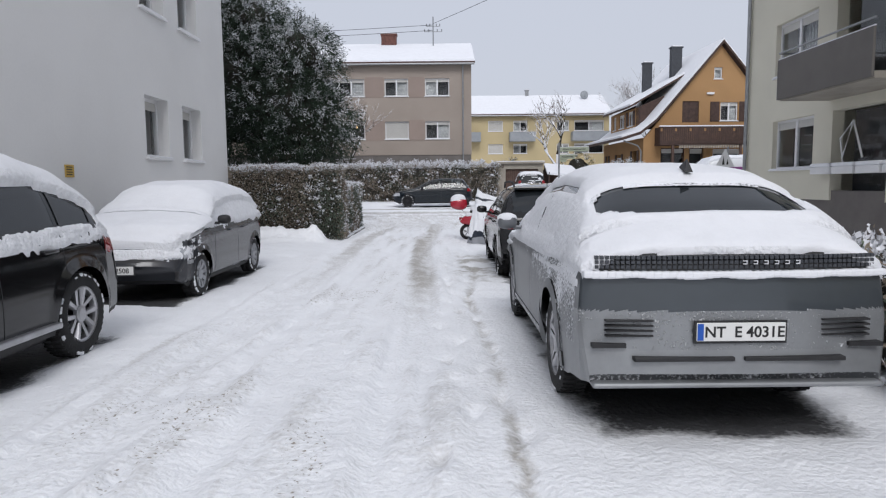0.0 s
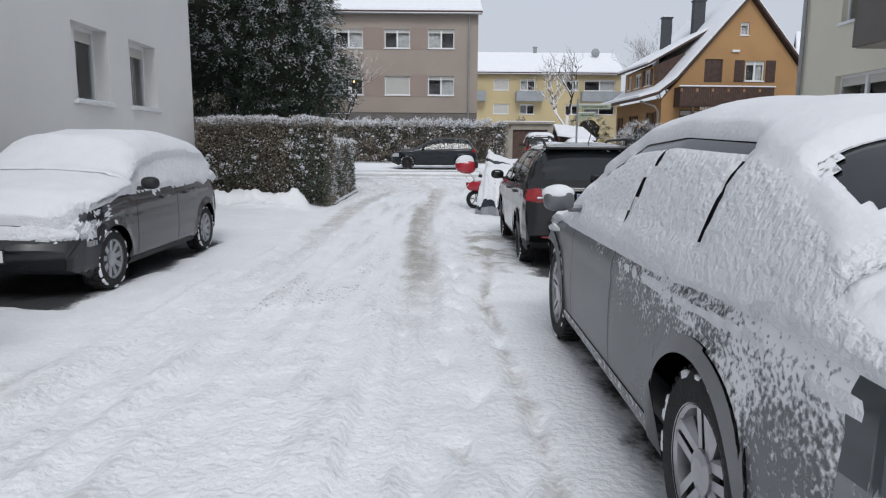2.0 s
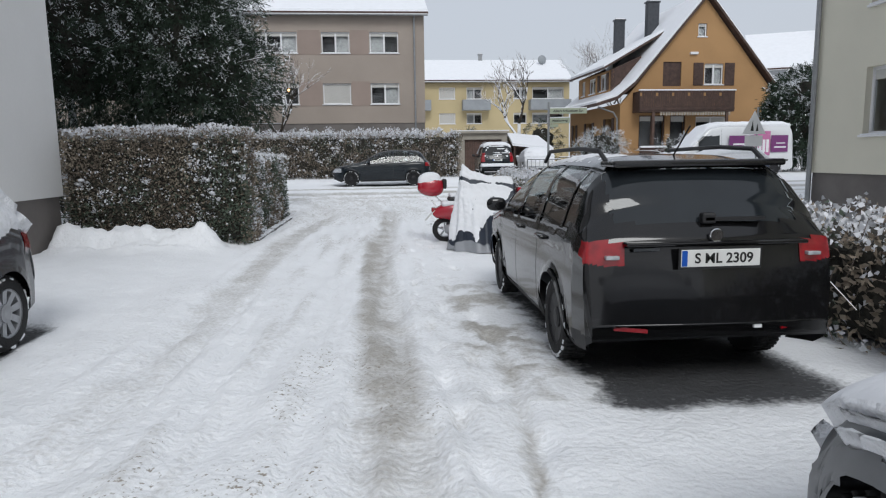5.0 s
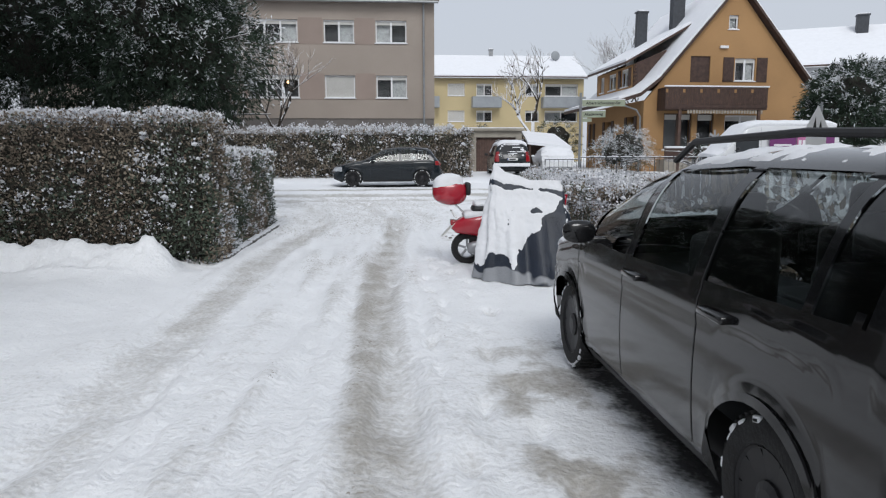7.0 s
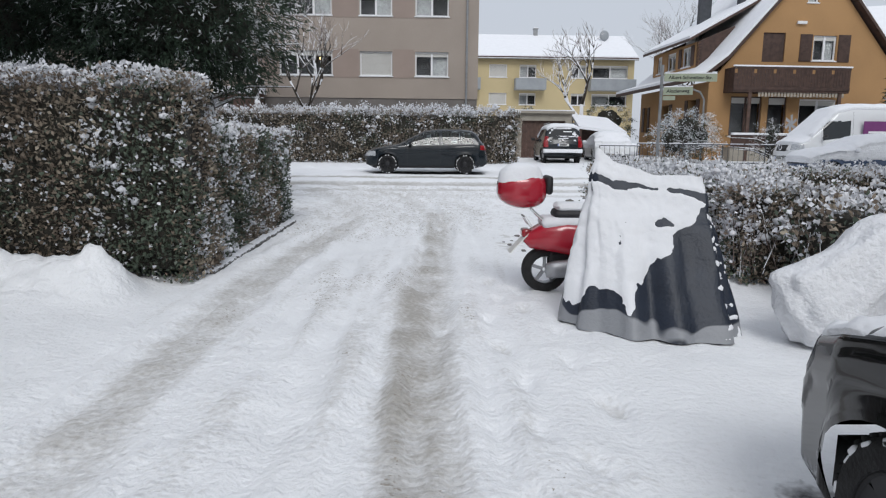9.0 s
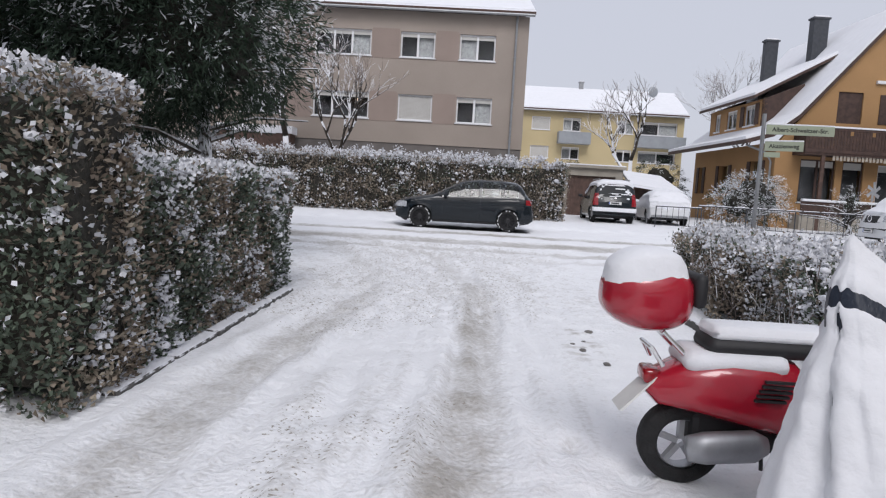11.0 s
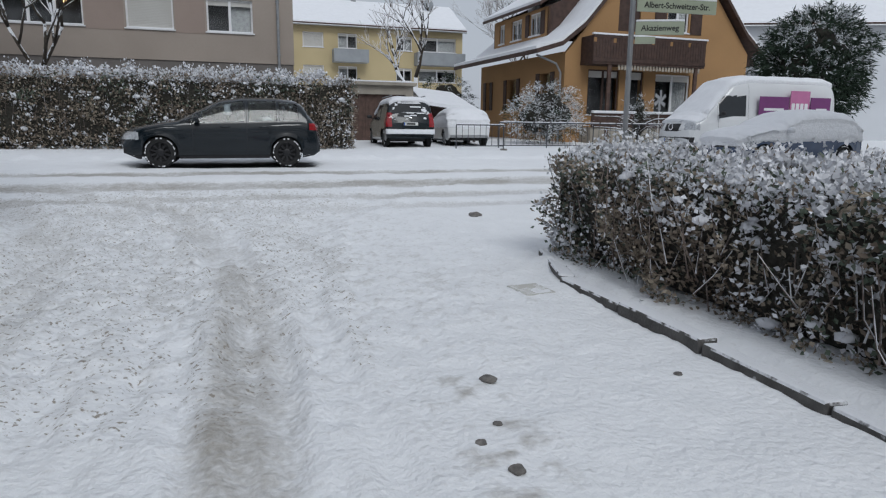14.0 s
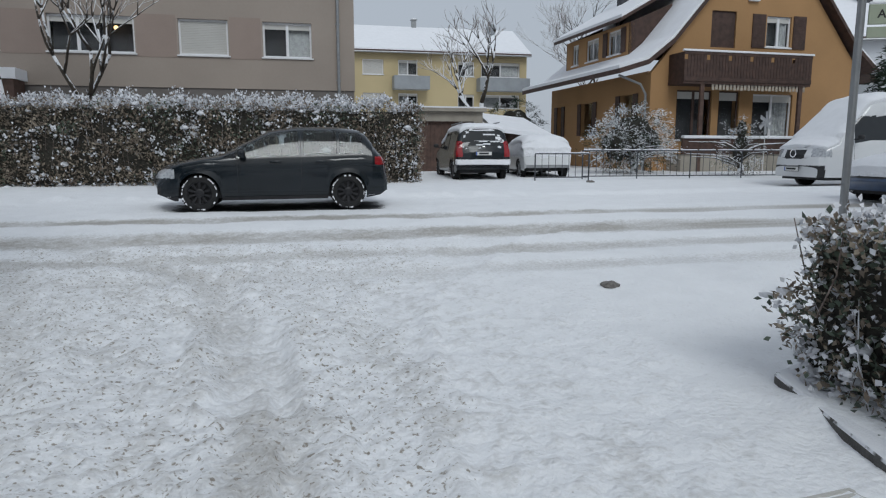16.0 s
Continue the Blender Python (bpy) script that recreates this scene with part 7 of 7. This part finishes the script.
def covered_bike():
    """A motorcycle under a draped navy cover, grey along the hem, snow on what faces up and towards the wind."""
    e = empty("covered_motorcycle", pose(0, 0, 0), "motorcycle under a navy tarpaulin cover laden with snow", "motorcycle")
    # ridge over the bike (x, y, z) and the hem round it (x, y)
    ridge = [(0.93, 17.32, 1.42), (1.05, 17.29, 1.31), (1.35, 17.22, 1.2), (1.72, 17.12, 1.2)]
    hem = [(0.64, 17.24), (0.72, 16.98), (0.94, 16.75), (1.2, 16.6), (1.5, 16.52), (1.8, 16.56), (1.98, 16.8), (2.0, 17.1), (1.9, 17.45), (1.5, 17.7), (1.1, 17.76), (0.78, 17.62)]
    hx, hy = np.array([h[0] for h in hem + hem[:1]]), np.array([h[1] for h in hem + hem[:1]])
    nt, nv = 260, 70
    G, F = np.zeros((nt, nv, 3)), np.zeros((nt, nv))
    for i in range(nt):
        u = i / nt * len(hem)
        bx, by = np.interp(u, range(len(hem) + 1), hx), np.interp(u, range(len(hem) + 1), hy)
        wave = math.sin(u * 5.6) * 0.5 + noise.noise(Vector((u * 1.7, 3.0, 0)))
        rx = min(max(bx * 0.95 + 0.06, ridge[0][0]), ridge[-1][0])
        top = [np.interp(rx, [r[0] for r in ridge], [r[k] for r in ridge]) for k in (0, 1, 2)]
        out = Vector((bx - 1.35, by - 17.15, 0)).normalized()
        for j in range(nv):
            v = j / (nv - 1)
            z = top[2] * (1 - v) + 0.01
            spread = v ** 1.02
            w = 0.055 * wave * smooth01(0.1, 0.8, v) + 0.03 * noise.noise(Vector((u * 1.3, v * 4, 1.0))) * v
            # hanging folds below the sagging ridge
            sag = math.sin(26 * v - 6 * abs(top[0] - 1.4)) * 0.014 * smooth01(0.0, 0.1, v) * (1 - smooth01(0.25, 0.5, v))
            F[i, j] = wave * v * 0.5 + 42 * sag
            x, y = top[0] + (bx - top[0]) * spread, top[1] + (by - top[1]) * spread
            G[i, j] = (x + out.x * (w + sag), y + out.y * (w + sag), max(0.012, z + 0.012 * noise.noise(Vector((x * 7, y * 7, z * 7)))))
    loop = np.concatenate((G[-1:], G, G[:1]))
    nrm = np.cross(np.gradient(loop, axis=0)[1:-1], np.gradient(loop, axis=1)[1:-1])
    nrm /= np.linalg.norm(nrm, axis=2, keepdims=True) + 1e-9
    nrm *= np.sign(nrm[:, :, 2:3] + 1e-6)
    quads = [(i, j) for i in range(nt) for j in range(nv - 1)]

    def quad(i, j):
        k = (i + 1) % nt
        return (i * nv + j, i * nv + j + 1, k * nv + j + 1, k * nv + j)
    obj("cover", G.reshape(-1, 3), [quad(i, j) for i, j in quads], "tarp", e, True)
    T = np.zeros((nt, nv))
    for i in range(nt):
        for j in range(nv):
            x, y, z = G[i, j]
            q = noise.noise(Vector((x * 5, y * 5, z * 5)))
            fine = noise.noise(Vector((x * 22, y * 22, z * 22)))
            # snow caught on the leaning panel above a slanting edge; bare below it and on the folds
            edge = z - 0.25 - 1.15 * max(0, x - 1.08) - 0.13 * q - 0.06 * fine
            t = 0.011 * np.clip(edge * 9, -1.5, 1) - 0.03 * max(0, noise.noise(Vector((x * 9, y * 9, z * 3))) - 0.28)
            if x > 1.74:
                t = -0.01 + 0.03 * fine
            t = max(t, -0.05 + 0.1 * nrm[i, j, 2] + 0.02 * q) if z > 1.0 else t
            T[i, j] = t + 0.009 * fine - 0.03 * np.clip((F[i, j] - 0.42) * 5, 0, 1) * (0.45 < z < 1.3)
    S = G + nrm * np.maximum(T, -0.02)[:, :, None]
    fs = []
    for i, j in quads:
        k = (i + 1) % nt
        if max(T[i, j], T[k, j], T[i, j + 1], T[k, j + 1]) > 0:
            fs.append(quad(i, j))
    obj("clinging_snow", S.reshape(-1, 3), fs, "carsnow", e, True)
    Mesh().box(1.05, 17.05, 0.02, 1.7, 17.25, 0.8, 0.05).out("hidden_frame", "plastic", e)
    w = empty("covered_motorcycle", pose(0, 0, 0), "second parked motorcycle under a light snowy cover", "motorcycle")
    bm = bmesh.new()
    bmesh.ops.create_icosphere(bm, subdivisions=4, radius=1)
    for v in bm.verts:
        x, y, z = v.co
        g = 1 + 0.16 * noise.noise(v.co * 3)
        v.co = Vector((2.65 + 0.55 * x * g, 16.55 + 0.32 * y * g, max(0.02, 0.45 + 0.42 * z * g + 0.16 * math.sin(3 * x))))
    bm.verts.index_update()
    obj("cover", [v.co.copy() for v in bm.verts], [[v.index for v in f.verts] for f in bm.faces], "crust", w, True)
    bm.free()


def street_sign():
    e = empty("street_sign", pose(4.77, 26.9, 0), "grey steel post with two street name plates", "sign")
    Mesh().tube([(0, 0, -0.1), (0, 0, 3.2)], 0.035, 0.035, 14).out("post", "zinc", e)
    for z, w, text, turn, size in ((2.92, 1.15, "Albert-Schweitzer-Str.", -6, 0.105), (2.62, 0.62, "Akazienweg", -24, 0.1)):
        q = pose(0.03, -0.05, z, 0, 0, turn)
        Mesh().box(0.0, -0.012, -0.085, w, 0.012, 0.085, 0.006).move(q).out("name_plate", "sign_green", e)
        writing(text, size, q @ pose(w / 2, -0.0135, 0, 90, 0, 0), "ink", e, "name_writing")
        Mesh().box(0, -0.014, 0.085, w, 0.014, 0.11, 0.008).move(q).out("plate_snow", "snow", e)
    Mesh().box(0.0, -0.01, -0.045, 0.26, 0.01, 0.045).move(pose(0.03, -0.05, 2.47, 0, 0, -24)).out("number_plate", "sign_green", e)
    # warning triangle
    t = empty("warning_sign", pose(11.6, 27.0, 0), "white triangular warning sign on a steel post", "sign")
    Mesh().tube([(0.12, 0.04, -0.1), (0.12, 0.04, 3.0)], 0.03).out("post", "zinc", t)
    Mesh().add([(-0.4, 0, 2.15), (0.4, 0, 2.15), (0, 0, 2.9), (-0.4, 0.02, 2.15), (0.4, 0.02, 2.15), (0, 0.02, 2.9)], [(0, 1, 2), (5, 4, 3), (0, 3, 4, 1), (1, 4, 5, 2), (2, 5, 3, 0)]).out("triangle", "upvc", t)
    Mesh().add([(-0.13, -0.004, 2.25), (-0.02, -0.004, 2.25), (-0.06, -0.004, 2.6), (0.05, -0.004, 2.25), (0.14, -0.004, 2.25), (0.1, -0.004, 2.5)], [(0, 1, 2), (3, 4, 5)]).out("sign_figures", "ink", t)
    Mesh().box(-0.3, 0, 1.75, 0.3, 0.02, 2.1, 0.004).out("lower_plate", "upvc", t)


def railing(label, a, b, z0, h=1.0, n=40):
    e = empty("railing", Matrix.Identity(4), label, "railing")
    A, B = Vector((*a, z0)), Vector((*b, z0))
    up = Vector((0, 0, 1))
    Mesh().tube([A + up * h, B + up * h], 0.022).tube([A + up * 0.15, B + up * 0.15], 0.018).out("rail", "slate", e)
    p = Mesh()
    for k in range(n + 1):
        q = A + (B - A) * k / n
        p.tube([q - up * (0.2 if k % 8 == 0 else -0.15), q + up * h], 0.022 if k % 8 == 0 else 0.009, n=6)
    p.out("bars", "slate", e)
    s = Mesh()
    d = (B - A).normalized()
    for k in range(14):
        q0, q1 = A + (B - A) * (k / 14 + 0.004), A + (B - A) * ((k + 0.93) / 14)
        s.tube([q0 + up * (h + 0.025), q1 + up * (h + 0.028)], 0.02, n=6)
    s.out("rail_snow", "snow", e)


def kerbs():
    k_ = empty("kerb", Matrix.Identity(4), "dark edging stones along the hedge, half under snow", "kerb", kind="structure")
    rng = random.Random(3)
    base = Mesh().box(-0.5, -0.07, -0.1, 0.5, 0.07, 0.1, 0.02)
    me = None
    runs = [((2.42, 18.5), (2.42, 24.0)), ((2.42, 24.0), (2.8, 25.2)), ((2.8, 25.2), (3.8, 25.7)), ((3.8, 25.7), (11, 26.0)), ((-2.86, 19.0), (-2.88, 23.6)), ((-2.88, 23.6), (-3.3, 24.6))]
    for a, b in runs:
        A, B = Vector((*a, 0)), Vector((*b, 0))
        n = max(1, round((B - A).length))
        d = (B - A).normalized()
        ang = math.degrees(math.atan2(d.y, d.x))
        for i in range(n):
            c = A + (B - A) * ((i + 0.5) / n)
            if me is None:
                ob = base.out("kerb_stone", "stone", k_)
                me = ob.data
            else:
                ob = new("kerb_stone", me)
                ob.parent = k_
            ob.matrix_basis = pose(c.x, c.y, rng.uniform(-0.045, -0.01) - (0.03 if c.x < 0 else 0), rng.uniform(-3, 3), 0, ang + rng.uniform(-1.5, 1.5)) @ Matrix.Diagonal(((B - A).length / n * 0.985, 1, 1, 1))


def litter():
    rng = random.Random(8)
    for x, y, s in ((3.05, 28.07, 0.12), (0.95, 22.1, 0.06), (0.72, 21.2, 0.045), (0.85, 20.7, 0.045), (8.7, 40.6, 0.16), (2.0, 21.9, 0.03), (0.8, 21.6, 0.03), (0.66, 21.45, 0.035)):
        bm = bmesh.new()
        bmesh.ops.create_icosphere(bm, subdivisions=3, radius=s * 0.8)
        for v in bm.verts:
            v.co *= 1 + 0.35 * noise.noise(v.co * 12 / s * 0.14 + Vector((x, y, 0)))
            v.co.z *= 0.4
        me = bpy.data.meshes.new("slush_lump")
        bm.to_mesh(me)
        bm.free()
        me.materials.append(M["dirt"])
        ob = new("slush_lump", me)
        ob.location = (x, y, ground_z(y) + s * 0.12)
        tagged(ob, "dirty lump of frozen slush on the snow", "snow lump", "slush lumps")
    # drain grate near the corner
    e = empty("drain_grate", pose(2.0, 23.83, 0.002, 0, 0, 96) @ Matrix.Diagonal((0.64, 0.56, 1, 1)), "snow-filled iron drain grate in the gutter", "drain")
    g = Mesh().box(-0.25, -0.25, -0.03, 0.25, -0.22, 0.012).box(-0.25, 0.22, -0.03, 0.25, 0.25, 0.012)
    for k in range(9):
        g.box(-0.25 + k * 0.06, -0.22, -0.03, -0.225 + k * 0.06, 0.22, 0.01)
    g.out("bars", "shutter", e)
    # pinwheel ornament in the garden
    w = empty("garden_pinwheel", pose(16.6, 42.9, 0.5) @ Matrix.Diagonal((0.6, 0.6, 0.85, 1)), "white garden pinwheel on a stick", "ornament")
    p = Mesh().tube([(0, 0, 0), (0, 0, 2.3)], 0.02)
    p.out("stick", "upvc", w)
    b = Mesh()
    for k in range(6):
        q = pose(0, -0.05, 2.3, 0, 60 * k, 0)
        s = Mesh().add([(0, 0, 0), (0.12, 0.0, 0.12), (0.1, 0.03, 0.5), (-0.08, 0, 0.46), (0, 0.012, 0), (0.12, 0.012, 0.12), (0.1, 0.042, 0.5), (-0.08, 0.012, 0.46)], [(0, 1, 2, 3), (7, 6, 5, 4), (0, 4, 5, 1), (1, 5, 6, 2), (2, 6, 7, 3), (3, 7, 4, 0)]).move(q)
        b.add(s.v, s.f)
    b.out("blades", "hubcap", w)
    # overhead wires
    c = empty("overhead_wires", Matrix.Identity(4), "thin overhead cables above the roofs", "cable")
    for z, x1 in ((13.6, -40), (13.2, -42)):
        pts = [(-0.6 + (x1 + 0.6) * k / 16, 51 - 8 * k / 16, z - 2.2 * math.sin(math.pi * k / 16) * 0.5 - 0.5 * k / 16) for k in range(17)]
        Mesh().tube(pts, 0.018, n=5).out("wire", "slate", c)
    Mesh().tube([(-0.6 + 22 * k / 12, 51 - 40 * k / 12, 13.7 + 3.0 * k / 12 - 1.2 * math.sin(math.pi * k / 12)) for k in range(13)], 0.018, n=5).out("wire", "slate", c)


scooter()
covered_bike()
street_sign()
railing("dark metal garden railing with snow on top", (9.2, 42.3), (19, 41.9), 0.45)
railing("short dark railing beside the parked cars", (7.3, 41.7), (9.1, 41.6), 0.45, 0.9, 8)
kerbs()
litter()
